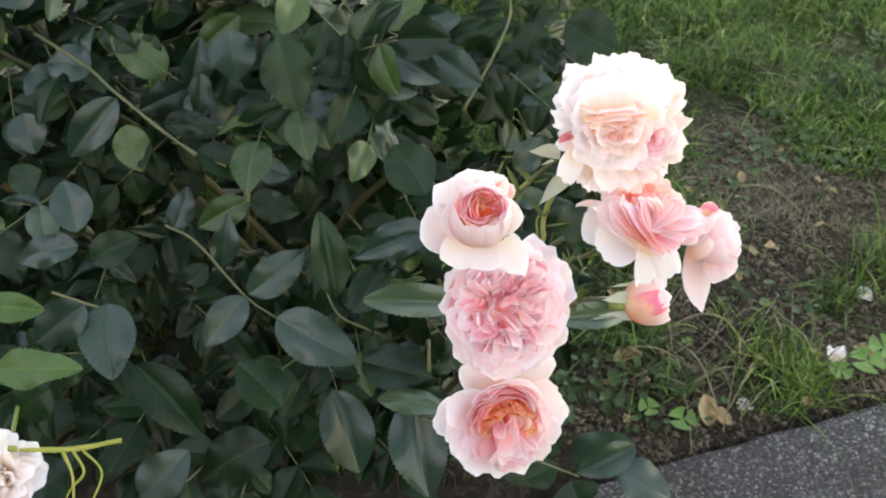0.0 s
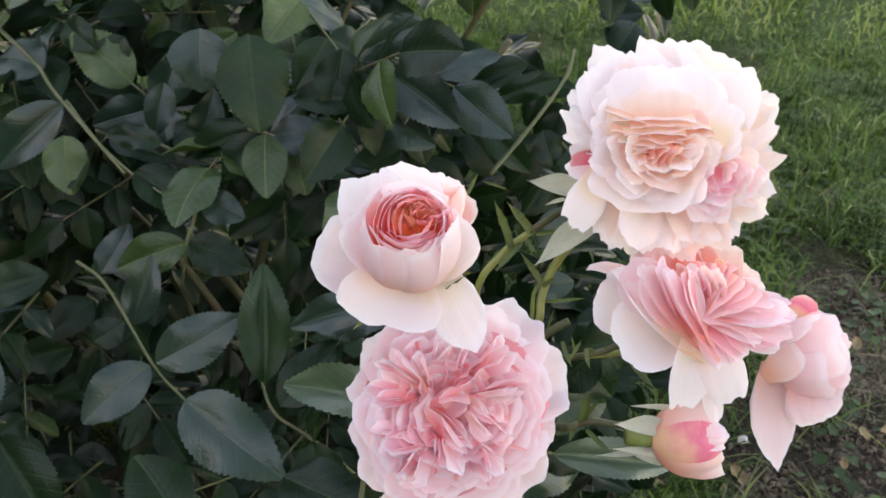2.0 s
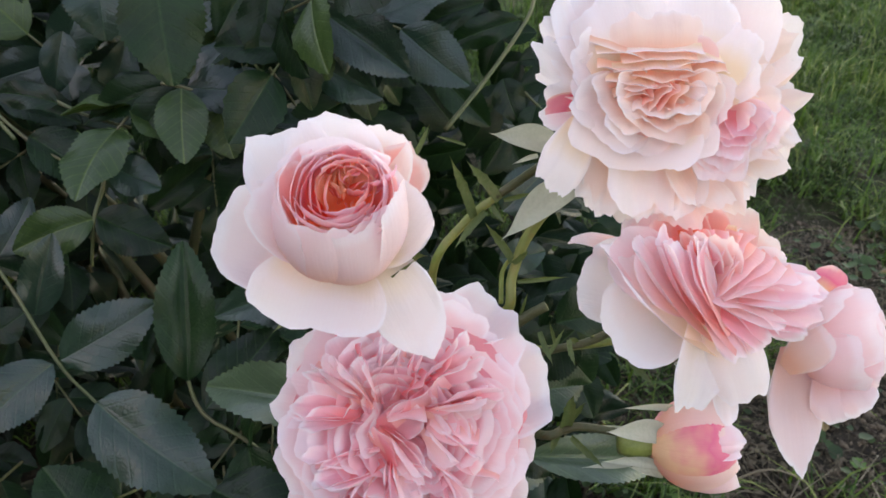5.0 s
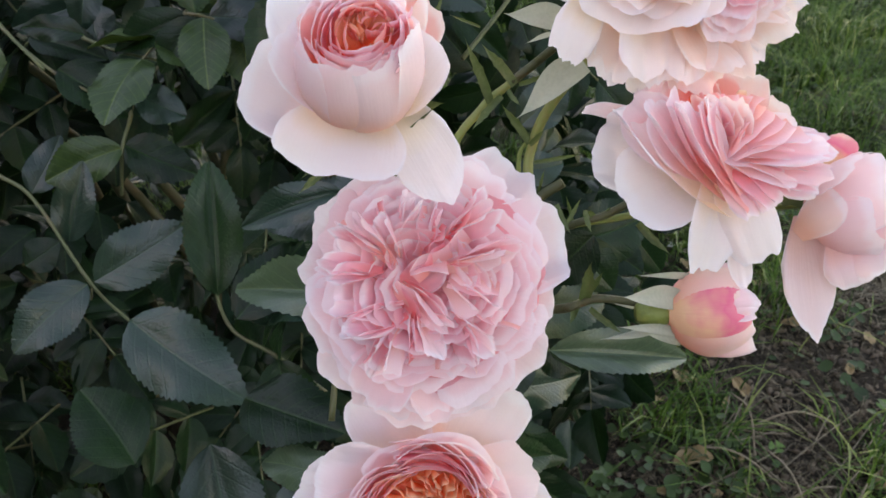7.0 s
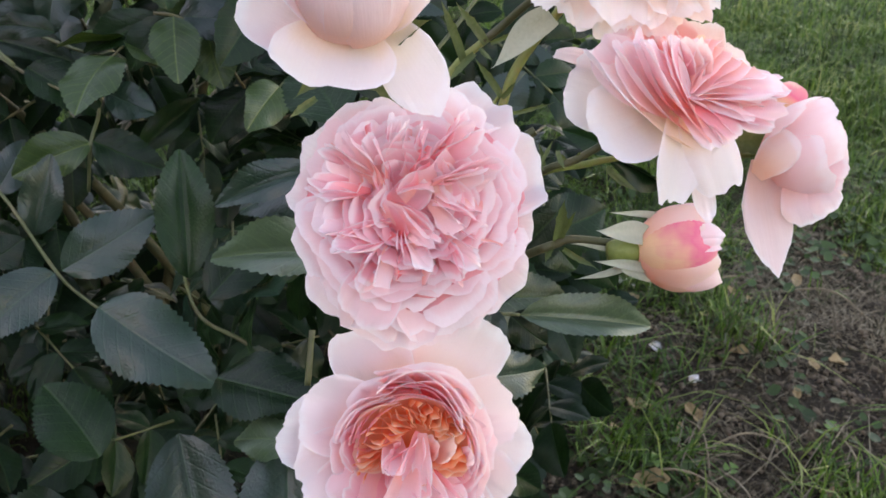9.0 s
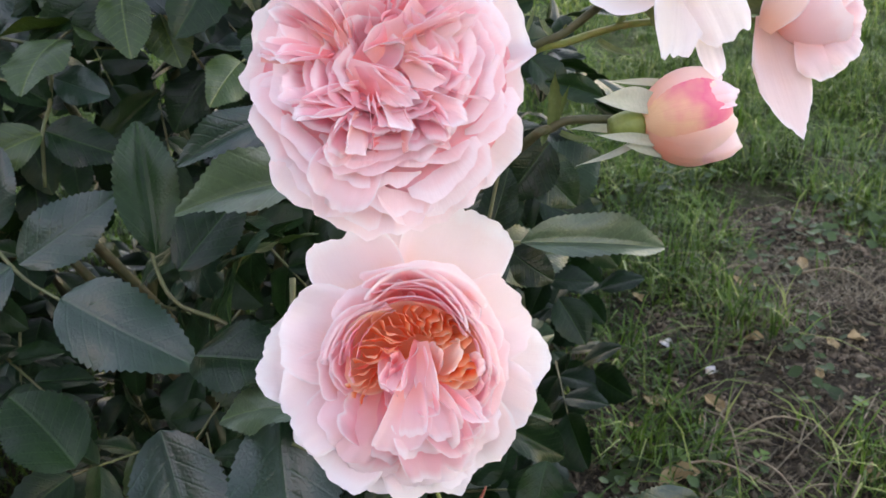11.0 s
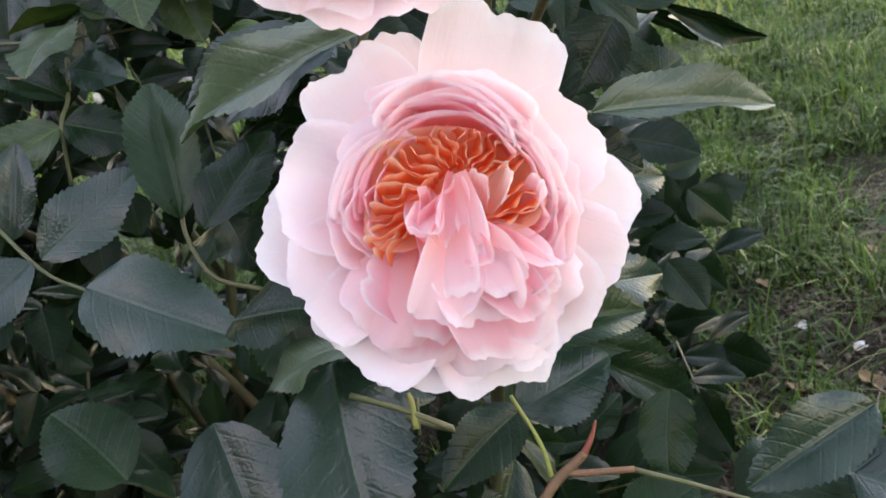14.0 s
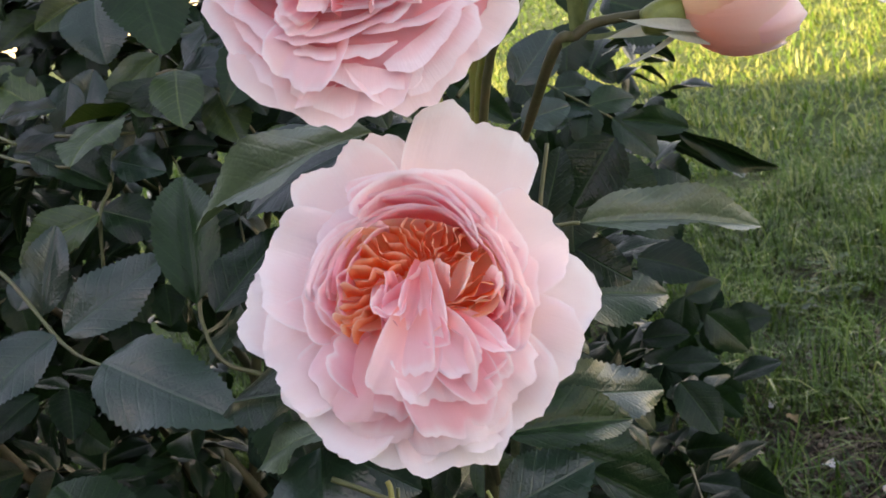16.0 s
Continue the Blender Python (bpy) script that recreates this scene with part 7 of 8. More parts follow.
def nodding():
    """Rounded cup seen from its side, one guard petal hanging."""
    rose = rose_at("pale lilac-pink cupped rose turned aside with one hanging petal", F_BASE, F_AXIS, F_RIGHT)
    petal(rose, "blush", (-12.7, -3.6, -4.0), (-10.7, -43.9, -0.0), 11.3, face=(0.1, 0.1, 1), bow=0.04, wrap=24.3, round=0.5, point=0.14, ruffle=0.4)
    petal(rose, "blush", (-2.2, -11.5, -2.0), (4.2, -29.3, 2.0), 9.7, face=(0, 0.2, 1), bow=-0.08, wrap=-16.2, round=0.3, ruffle=0.8)
    petal(rose, "blush", (3.9, -11.5, -2.0), (11.0, -25.5, 4.0), 9.1, face=(-0.1, 0.2, 1), bow=-0.08, wrap=-16.2, round=0.3, ruffle=0.8)
    petal(rose, "rosy", (-3.5, 12.8, -4.0), (2.0, 24.3, -0.0), 6.9, face=(0, -0.2, 1), bow=0.05, wrap=12.1, round=0.25, ruffle=0.6)
    petal(rose, "shell", (1.0, 3.9, -10.0), (9.7, 17.7, -6.0), 12.1, face=(0, -0.3, 1), bow=0.1, wrap=16.2, round=0.3)
    petal(rose, "blush", (-3.2, -6.6, -10.0), (15.3, 11.3, 2.0), 15.2, face=(-0.4, -0.6, 0.5), bow=-0.2, wrap=-14.2, round=0.25, ruffle=0.6)
    petal(rose, "blush", (-10.2, -4.2, -8.0), (11.1, 6.7, 14.0), 17.2, face=(0.1, -0.3, -1), bow=0.24, wrap=14.6, round=0.22, ruffle=0.5)
    petal(rose, "blush", (-10.2, -6.3, -8.0), (7.3, -9.9, 13.0), 16.2, face=(0.1, 0.5, -0.9), bow=0.24, wrap=14.6, round=0.22, ruffle=0.7)
    petal(rose, "blush", (-8.1, -0.0, -8.0), (1.9, 15.3, 12.0), 14.2, face=(0.1, -0.9, -0.5), bow=0.24, wrap=14.6, round=0.22, ruffle=0.5)
    fan(rose, "shell pink", 6, (-3.8, -2.7, 2.0), (13.8, 4.3, 10.0), 12.1, (-0.6, -3.9, -6.0), (16.3, -2.7, 2.0), 7.1, face=(0.1, -0.1, -1), bow=0.18, wrap=12.1, wrap1=8.1, swing=10, ruffle=1.4, round=0.2)
    fan(rose, "shell pink", 5, (-1.4, -3.6, -4.0), (17.4, -14.5, 4.0), 10.1, (1.0, -4.5, -10.0), (21.0, -6.0, -6.0), 8.1, face=(0.1, 0.4, -0.9), bow=0.18, wrap=10.1, swing=10, ruffle=1.4, round=0.2)
    petal(rose, "peach", (-16.9, -10.8, 2.0), (-4.5, 2.5, 11.0), 8.1, face=(0.4, -0.2, -1), bow=0.12, wrap=12.1, round=0.35)
    add_calyx(rose, [(20, 120), (95, 115), (165, 112), (235, 120), (305, 120)], sink=0.012)
    return rose


def bud():
    """Plump closed bud, petals wrapped over one another."""
    rose = tagged(new("rose_bud"), "plump unopened bud, deep pink and cream, with pale spread sepals", "rose bud")
    rose.matrix_basis = bloom_matrix(BUD_BASE, BUD_AXIS, BUD_RIGHT, 1.0)
    for az, length, half, o0, o1, kind, r0 in ((0, 34, 17, 70, -46, "rosy", 0.0048), (318, 35, 15, 70, -44, "peach", 0.0040), (95, 36, 16, 70, -46, "peach", 0.0036), (275, 36, 16, 70, -44, "blush", 0.0030),
                                               (185, 35, 16, 70, -46, "cream", 0.0036), (50, 35, 15, 69, -44, "peach", 0.0042), (140, 34, 13, 68, -44, "pink", 0.0016), (230, 34, 13, 68, -42, "blush", 0.0014)):
        put(rose, kind, az, length, half, o0, o1, wrap=0.0128, ruffle=0.0005, tip=0.16, r0=r0)
    # pale inner petals and frayed tips
    for az, half, o1 in ((20, 12, -34), (70, 11, -26), (150, 10, -22), (250, 10, -22), (340, 9, -30)):
        put(rose, "blush", az, 36, half, 69, o1, wrap=0.0125, ruffle=0.0010, tip=0.1, r0=0.0012)
    add_calyx(rose, [(120, 150), (200, 150)], 1.0, PALE_SEPAL, -20, 0.0045)
    return rose


def far_bloom(seed=220):
    rose = rose_at("pale cream rose low at the bush's far flank", G_BASE, G_AXIS, G_RIGHT)
    whorl(rose, "cream", 8, 0, 38, 16, 60, 80, seed=seed, curl=14, wrap=0.03, ruffle=0.002)
    whorl(rose, "cream", 9, 20, 34, 13, 46, 52, seed=seed + 1, curl=14, wrap=0.02, ruffle=0.002)
    whorl(rose, "cream", 9, 5, 30, 10, 26, 30, seed=seed + 2, curl=14, wrap=0.013, fold=0.3, ruffle=0.002, twist=0.4)
    whorl(rose, "peach", 8, 15, 26, 7, 8, 12, seed=seed + 3, curl=14, wrap=0.009, fold=0.4, ruffle=0.002, twist=0.5)
    add_calyx(rose, [(20, 120), (95, 115), (165, 112), (235, 120), (305, 120)])
    return rose


A_BASE, A_AXIS, A_RIGHT = (0.0343, 0.4044, 0.6410), (0.1030, -0.7979, 0.5939), (0.9894, 0.1434, 0.0211)
B_BASE, B_AXIS, B_RIGHT = (0.0524, 0.3975, 0.5666), (0.1200, -0.7721, 0.6241), (0.9903, 0.1374, -0.0205)
C_BASE, C_AXIS, C_RIGHT = (0.1256, 0.4792, 0.6447), (0.1030, -0.7979, 0.5939), (0.9894, 0.1434, 0.0211)
D_BASE, D_AXIS, D_RIGHT = (0.1441, 0.4474, 0.5854), (0.1030, -0.7979, 0.5939), (0.9894, 0.1434, 0.0211)
F_BASE, F_AXIS, F_RIGHT = (0.1935, 0.4595, 0.5645), (0.1030, -0.7979, 0.5939), (0.9894, 0.1434, 0.0211)
E_BASE, E_AXIS, E_RIGHT = (0.0521, 0.3729, 0.4810), (0.1330, -0.8878, 0.4406), (0.9652, 0.0151, -0.2610)
BUD_BASE, BUD_AXIS, BUD_RIGHT = (0.1338, 0.4281, 0.5343), (0.9754, 0.1477, 0.0244), (0.1040, -0.7875, 0.6075)
G_BASE, G_AXIS, G_RIGHT = (-0.3181, 0.3753, 0.4009), (0.028, -0.632, 0.774), (1, 0.017, -0.022)
rosette(), open_cup(), half_open(), side_on(), nodding(), far_bloom()
creamy, tinted = pompon(), bud()


def behind(base, axis, right, sink, drop=0.0):
    """Where a bloom's stem meets its hip."""
    return tuple(bloom_matrix(base, axis, right) @ Vector((0, drop, -sink - 0.010)))


A_HIP, B_HIP = behind(A_BASE, A_AXIS, A_RIGHT, 0.012, -0.014), behind(B_BASE, B_AXIS, B_RIGHT, 0.0)
C_HIP, D_HIP = behind(C_BASE, C_AXIS, C_RIGHT, 0.010), behind(D_BASE, D_AXIS, D_RIGHT, 0.010)
E_HIP, F_HIP = behind(E_BASE, E_AXIS, E_RIGHT, 0.012), behind(F_BASE, F_AXIS, F_RIGHT, 0.012)

# flowering stems
cane([(-0.06, 0.74, -0.02), (-0.01, 0.60, 0.18), (0.04, 0.51, 0.38), (0.058, 0.480, 0.475)], 0.0042, 0.0030)
twig([(0.0500, 0.5000, 0.4900), (0.0501, 0.4742, 0.5637), (0.0603, 0.4845, 0.5807), (0.0712, 0.4903, 0.5899)], 0.0018, 0.0016, STEM)
cane([(0.0712, 0.4903, 0.5899), (0.0792, 0.4924, 0.5965), (0.0910, 0.4914, 0.6082), C_HIP], 0.0017, 0.0017)
twig([(0.0580, 0.4800, 0.4750), (0.0680, 0.4780, 0.5300), (0.0799, 0.4625, 0.5596), (0.0806, 0.4709, 0.5707), (0.0890, 0.4802, 0.5902), C_HIP], 0.0021, 0.0019, STEM)
twig([(0.0771, 0.4649, 0.5599), (0.0765, 0.4726, 0.5687), (0.0794, 0.4747, 0.5744)], 0.001, 0.0008, STEM)
cane([(0.0827, 0.4539, 0.5593), (0.0875, 0.4554, 0.5638), (0.0937, 0.4569, 0.5681)], 0.0018, 0.0019)
cane([(0.0580, 0.4800, 0.4750), (0.0750, 0.4620, 0.5300), (0.0982, 0.4478, 0.5560), (0.1100, 0.4490, 0.5606), (0.1251, 0.4528, 0.5695), D_HIP], 0.0016, 0.0014)
twig([(0.0580, 0.4800, 0.4750), (0.0720, 0.4660, 0.5300), (0.0983, 0.4509, 0.5535), (0.1114, 0.4522, 0.5563), (0.1243, 0.4536, 0.5591), (0.1402, 0.4554, 0.5604), F_HIP], 0.0014, 0.0013, STEM)
cane([(0.0580, 0.4800, 0.4750), (0.0750, 0.4680, 0.4920), (0.0967, 0.4294, 0.5309), (0.1036, 0.4301, 0.5339), (0.1115, 0.4305, 0.5364), (0.1354, 0.4299, 0.5348)], 0.0017, 0.0016)
twig([(0.0580, 0.4800, 0.4750), (0.055, 0.46, 0.515), B_HIP], 0.0018, 0.0016, STEM)
twig([(0.05, 0.50, 0.48), (0.045, 0.47, 0.56), A_HIP], 0.0018, 0.0016, STEM)
cane([(0.03, 0.53, 0.33), (0.045, 0.47, 0.43), E_HIP], 0.0024, 0.0020)
twig([(-0.36, 0.52, 0.36), (-0.33, 0.44, 0.40), G_BASE], 0.002, 0.0017, STEM)


def bract(base, tip, width, label=""):
    """A narrow green bract or stipule beside a stem's joint."""
    b, y = Vector(base), Vector(tip) - Vector(base)
    x = y.cross(Vector((0.1, -0.8, 0.5))).normalized()
    m = Matrix.Translation(b) @ Matrix((x, y.normalized(), x.cross(y).normalized())).transposed().to_4x4()
    return part("bract", sepal_mesh(y.length, width, 35, SEPAL, seed=int(abs(b.x) * 1e4) % 97), bush, label, m)


def loose_sepal(rose, base, tip, width):
    """A long pale sepal spread from behind a bloom."""
    b, y = Vector(base), Vector(tip) - Vector(base)
    x = y.cross(Vector((0.1, -0.8, 0.5))).normalized()
    m = Matrix.Translation(b) @ Matrix((x, y.normalized(), x.cross(y).normalized())).transposed().to_4x4()
    return part("sepal", sepal_mesh(y.length, width, 25, PALE_SEPAL, 5), rose, "pale spread sepal", rose.matrix_basis.inverted() @ m)


bract((0.0641, 0.4847, 0.5837), (0.0524, 0.4932, 0.6089), 0.0034)
bract((0.0729, 0.4890, 0.5897), (0.0579, 0.4924, 0.6068), 0.0036)
bract((0.0474, 0.4470, 0.6319), (0.0522, 0.4545, 0.6411), 0.0015)
bract((0.0599, 0.4857, 0.6145), (0.0455, 0.4779, 0.6232), 0.0010)
bract((0.0802, 0.4724, 0.5744), (0.0674, 0.4798, 0.5883), 0.0028)
bract((0.0683, 0.4842, 0.5873), (0.0558, 0.4700, 0.5771), 0.0026)
bract((0.0824, 0.4675, 0.5692), (0.1029, 0.4689, 0.5742), 0.0016)
bract((0.0845, 0.4560, 0.5619), (0.0868, 0.4610, 0.5731), 0.0010)
bract((0.0746, 0.4885, 0.5903), (0.0870, 0.4881, 0.5960), 0.0018)
bract((0.0706, 0.4858, 0.5891), (0.0769, 0.4783, 0.5847), 0.0018)
bract((0.0803, 0.4712, 0.5746), (0.0870, 0.4720, 0.5829), 0.0020)
bract((0.0920, 0.4429, 0.5682), (0.0982, 0.4319, 0.5607), 0.0019)
bract((0.1020, 0.4397, 0.5688), (0.1048, 0.4307, 0.5631), 0.0017)
bract((0.0957, 0.4358, 0.5647), (0.1002, 0.4438, 0.5714), 0.0014)
bract((0.1040, 0.4302, 0.5339), (0.1053, 0.4341, 0.5569), 0.0041)
bract((0.1055, 0.4322, 0.5363), (0.1110, 0.4350, 0.5488), 0.0019)
bract((0.1067, 0.4284, 0.5328), (0.1218, 0.4160, 0.5305), 0.0022)
bract((0.1027, 0.4298, 0.5336), (0.0980, 0.4208, 0.5293), 0.0022)
bract((0.1219, 0.4502, 0.5568), (0.1354, 0.4368, 0.5503), 0.0027)
bract((0.1060, 0.4479, 0.5599), (0.1007, 0.4463, 0.5653), 0.0019)
bract((0.1100, 0.4492, 0.5609), (0.1113, 0.4496, 0.5645), 0.0015)
bract((0.1282, 0.4534, 0.5599), (0.1335, 0.4551, 0.5661), 0.0019)
bract((0.0196, 0.4111, 0.5994), (0.0102, 0.4000, 0.5948), 0.0023)
bract((0.0982, 0.4484, 0.5568), (0.0945, 0.4531, 0.5668), 0.0012)
loose_sepal(creamy, (0.0904, 0.4859, 0.6178), (0.0682, 0.4898, 0.6184), 0.0088)
loose_sepal(creamy, (0.0978, 0.4785, 0.6065), (0.0746, 0.4727, 0.5860), 0.0106)
loose_sepal(creamy, (0.0858, 0.4828, 0.6144), (0.0769, 0.4825, 0.6105), 0.0017)
loose_sepal(tinted, (0.1374, 0.4274, 0.5411), (0.1145, 0.4234, 0.5464), 0.0080)
loose_sepal(tinted, (0.1386, 0.4235, 0.5292), (0.1139, 0.4197, 0.5351), 0.0036)
loose_sepal(tinted, (0.1445, 0.4363, 0.5448), (0.1195, 0.4328, 0.5478), 0.0025)
loose_sepal(tinted, (0.1400, 0.4237, 0.5259), (0.1257, 0.4224, 0.5299), 0.0056)
# the pruned shoot
part("twig", tube_mesh("twig", [(0.0469, 0.4098, 0.3527), (0.0549, 0.4147, 0.3601), (0.0620, 0.4177, 0.3639), (0.0670, 0.4197, 0.3666)], 0.0019, 0.0015, REDDISH, 8, 5), bush, "reddish brown joint of a pruned shoot")
part("shoot_tip", tube_mesh("shoot_tip", [(0.0665, 0.4196, 0.3663), (0.0700, 0.4221, 0.3704), (0.0727, 0.4248, 0.3751)], 0.0013, 0.0004, RED_TIP, 8, 5), bush, "dark red shoot tip")
part("twig", tube_mesh("twig", [(0.0596, 0.4166, 0.3624), (0.0662, 0.4167, 0.3606), (0.0818, 0.4177, 0.3580)], 0.0013, 0.0011, REDDISH, 8, 5), bush)
part("twig", tube_mesh("twig", [(0.0814, 0.4177, 0.3581), (0.0997, 0.4159, 0.3490), (0.1185, 0.4139, 0.3393)], 0.0009, 0.0007, TWIG, 8, 5), bush)
part("twig", tube_mesh("twig", [(0.0545, 0.4158, 0.3624), (0.0531, 0.4207, 0.3727), (0.0468, 0.4279, 0.3890)], 0.0009, 0.0007, STEM, 8, 5), bush)
part("twig", tube_mesh("twig", [(0.0257, 0.4223, 0.3842), (0.0100, 0.4248, 0.3939), (-0.0061, 0.4265, 0.4022)], 0.0011, 0.001, TWIG, 8, 5), bush)
part("twig", tube_mesh("twig", [(0.0134, 0.4219, 0.3870), (0.0139, 0.4259, 0.3950), (0.0131, 0.4273, 0.3981)], 0.0012, 0.001, STEM, 8, 5), bush)


# ---- lawn and litter on the ground ----
def blades(name, count, area, height, width, mat, label, keep, seed, lying=0.0):
    """Blades of grass: each two bent segments tapering to a point."""
    rng = np.random.default_rng(seed)
    x = rng.uniform(area[0], area[1], count)
    y = rng.uniform(area[2], area[3], count)
    ok = np.array([keep(a, b, c) for a, b, c in zip(x, y, rng.random(count))])
    margin = 0.12 * min(area[1] - area[0], area[3] - area[2])
    inset = np.minimum(np.minimum(x - area[0], area[1] - x), np.minimum(y - area[2] + margin, area[3] - y))
    ok &= rng.random(count) < inset / margin
    x, y = x[ok], y[ok]
    n = len(x)
    z = np.array([rise(a, b) for a, b in zip(x, y)]) - 0.003
    h = height * rng.uniform(0.45, 1.25, n) * np.array([1 + 0.8 * noise.noise(Vector((a * 7, b * 7, 4))) for a, b in zip(x, y)])
    az, bend = rng.uniform(0, 2 * np.pi, n), rng.uniform(0.2, 1.5, n) + lying
    w = width * rng.uniform(0.6, 1.3, n)
    d = np.stack([np.cos(az), np.sin(az), 0 * az], 1)
    s = np.stack([-np.sin(az), np.cos(az), 0 * az], 1) * w[:, None] / 2
    o = np.stack([x, y, z], 1)
    up = np.array([0, 0, 1.0])
    c1, c2 = np.cos(bend * 0.6), np.cos(np.minimum(bend * 1.5, 1.53))
    s1, s2 = np.sin(bend * 0.6), np.sin(np.minimum(bend * 1.5, 1.53))
    mid = o + (d * s1[:, None] + up * c1[:, None]) * (h * 0.55)[:, None]
    top = mid + (d * s2[:, None] + up * c2[:, None]) * (h * 0.5)[:, None]
    verts = np.stack([o - s, o + s, mid + s * 0.8, mid - s * 0.8, top], 1).reshape(-1, 3)
    i = np.arange(n) * 5
    faces = np.stack([i, i + 1, i + 2, i + 3], 1).tolist() + np.stack([i + 3, i + 2, i + 4], 1).tolist()
    ob = new(name, mesh_from(name, verts.tolist(), faces, mat))
    return tagged(ob, label, "grass", kind="stuff")


def grassy(x, y):
    """Share of the ground that grass covers: bare near the path and in trodden patches."""
    v = Vector((x, y, 0))
    cover = 0.50 + 1.7 * noise.noise(v * 3.1) + 1.7 * noise.noise(v * 10)
    cover += min(max((y - 1.05) * 3.0, -1.25), 0.60)
    cover -= 0.6 * math.exp(-((x - 0.43) ** 2 + (y - 1.16) ** 2) / 0.014) + 0.35 * math.exp(-((x - 0.25) ** 2 + (y - 0.86) ** 2) / 0.02)
    return cover


def turf(x, y, chance):
    return paved(x, y) < -0.02 and chance < grassy(x, y)


blades("lawn", 130000, (-0.9, 1.7, 0.62, 2.3), 0.046, 0.0026, GRASS, "patchy green lawn grass in shade", turf, 1)
blades("lawn", 60000, (-2.5, 4.2, 2.1, 5.4), 0.04, 0.005, GRASS, "green lawn grass, sunlit beyond the shadow", turf, 2)
blades("lawn", 60000, (-6, 9, 5.2, 13), 0.045, 0.012, GRASS, "distant sunlit lawn grass", turf, 3)
blades("lawn", 90000, (-5.0, 6.0, -4.5, 6.0), 0.05, 0.007, GRASS, "rough lawn grass on both sides of the path",
       lambda x, y, c: (paved(x, y) < -0.02 or paved(x, y) > 1.53) and not (-0.85 < x < 1.6 and 0.4 < y < 2.3), 9)
blades("lawn", 11000, (0.1, 1.5, 0.72, 2.3), 0.090, 0.0021, GRASS, "long lying blades of lawn grass", turf, 12, lying=0.8)
blades("dry_grass", 56000, (-0.2, 1.5, 0.62, 2.2), 0.036, 0.0014, STRAW, "dry straw-coloured grass stalks lying in the turf",
       lambda x, y, c: paved(x, y) < -0.01 and c < 0.85 - 0.35 * grassy(x, y), 4, lying=0.75)


def weeds(count, seed):
    """Small broad leaves of clover, plantain and speedwell close to the soil."""
    rng = np.random.default_rng(seed)
    x, y = rng.uniform(0.12, 0.95, count), rng.uniform(0.66, 1.6, count)
    patch = np.array([noise.noise(Vector((a * 6, b * 6, 9))) for a, b in zip(x, y)])
    ok = np.array([paved(a, b) < -0.03 for a, b in zip(x, y)]) & (rng.random(count) < 0.05 + 1.5 * patch)
    x, y = x[ok], y[ok]
    n = len(x)
    c = np.stack([x, y, np.array([rise(a, b) for a, b in zip(x, y)]) + rng.uniform(0.004, 0.022, n)], 1)
    size, a, tilt = rng.uniform(0.003, 0.009, n), rng.uniform(0, 2 * np.pi, n), rng.uniform(-0.5, 0.5, (n, 2))
    rim = [(0, -1), (0.62, -0.55), (0.8, 0.1), (0.5, 0.75), (0, 0.9), (-0.5, 0.75), (-0.8, 0.1), (-0.62, -0.55)]
    verts = np.empty((n, 9, 3))
    for k, (u, v) in enumerate(rim + [(0, 0)]):
        u, v = u * size * rng.uniform(0.85, 1.15, n), v * size * rng.uniform(0.85, 1.15, n)
        verts[:, k] = c + np.stack([u * np.cos(a) - v * np.sin(a), u * np.sin(a) + v * np.cos(a), u * tilt[:, 0] + v * tilt[:, 1] - (0.18 * size if k == 8 else 0)], 1)
    tri = [(k, (k + 1) % 8, 8) for k in range(8)]
    faces = (np.arange(n)[:, None, None] * 9 + np.array(tri)[None]).reshape(-1, 3)
    ob = new("weeds", mesh_from("weeds", verts.reshape(-1, 3).tolist(), faces.tolist(), WEED))
    return tagged(ob, "small dark green weed leaves between grass and soil", "weeds", kind="stuff")


weeds(5200, 15)


def litter_leaf(x, y, size, mat, label, category, turn, seed):
    """A curled withered leaf or fallen petal lying on the soil."""
    me = leaf_mesh("blade", mat, rows=14, fold=0.5, droop=-0.25, wave=0.10, belly=0.2, seed=seed)
    ob = new(category.replace(" ", "_"), me)
    ob.matrix_basis = Matrix.Translation((x, y, rise(x, y) + 0.004)) @ Matrix.Rotation(radians(turn), 4, "Z") @ Matrix.Rotation(radians(8), 4, "X") @ Matrix.Diagonal((size * 0.7, size, size, 1))
    return tagged(ob, label, category)


def fallen_petal(x, y, size, turn, seed):
    ob = new("fallen_petal", petal_mesh(PETAL["cream"], 0, size, size * 0.45, 20, 80, curl=30, wrap=size * 0.6, ruffle=size * 0.06, seed=seed))
    ob.matrix_basis = Matrix.Translation((x, y, rise(x, y) + 0.004)) @ Matrix.Rotation(radians(turn), 4, "Z") @ Matrix.Rotation(radians(40), 4, "Y")
    return tagged(ob, "pale wilted rose petal lying on the soil", "petal", "fallen petals")


for k, (x, y, s) in enumerate(((0.374, 0.725, 0.022), (0.52, 0.790, 0.030), (0.612, 0.915, 0.026), (0.249, 1.165, 0.016), (0.267, 1.035, 0.018), (0.305, 0.962, 0.014), (0.26, 1.14, 0.012))):
    fallen_petal(x, y, s, k * 77, k)
for k, (x, y, s) in enumerate(((0.335, 0.695, 0.040), (0.365, 0.698, 0.032), (0.475, 0.735, 0.024), (0.56, 0.83, 0.034), (0.225, 0.80, 0.040), (0.42, 0.79, 0.022), (0.31, 0.90, 0.026), (0.50, 1.02, 0.028), (0.24, 0.93, 0.03), (0.36, 1.02, 0.025))):
    litter_leaf(x, y, s, DRY_LEAF, "curled tan withered leaf on the soil", "dry leaf", k * 67, k)


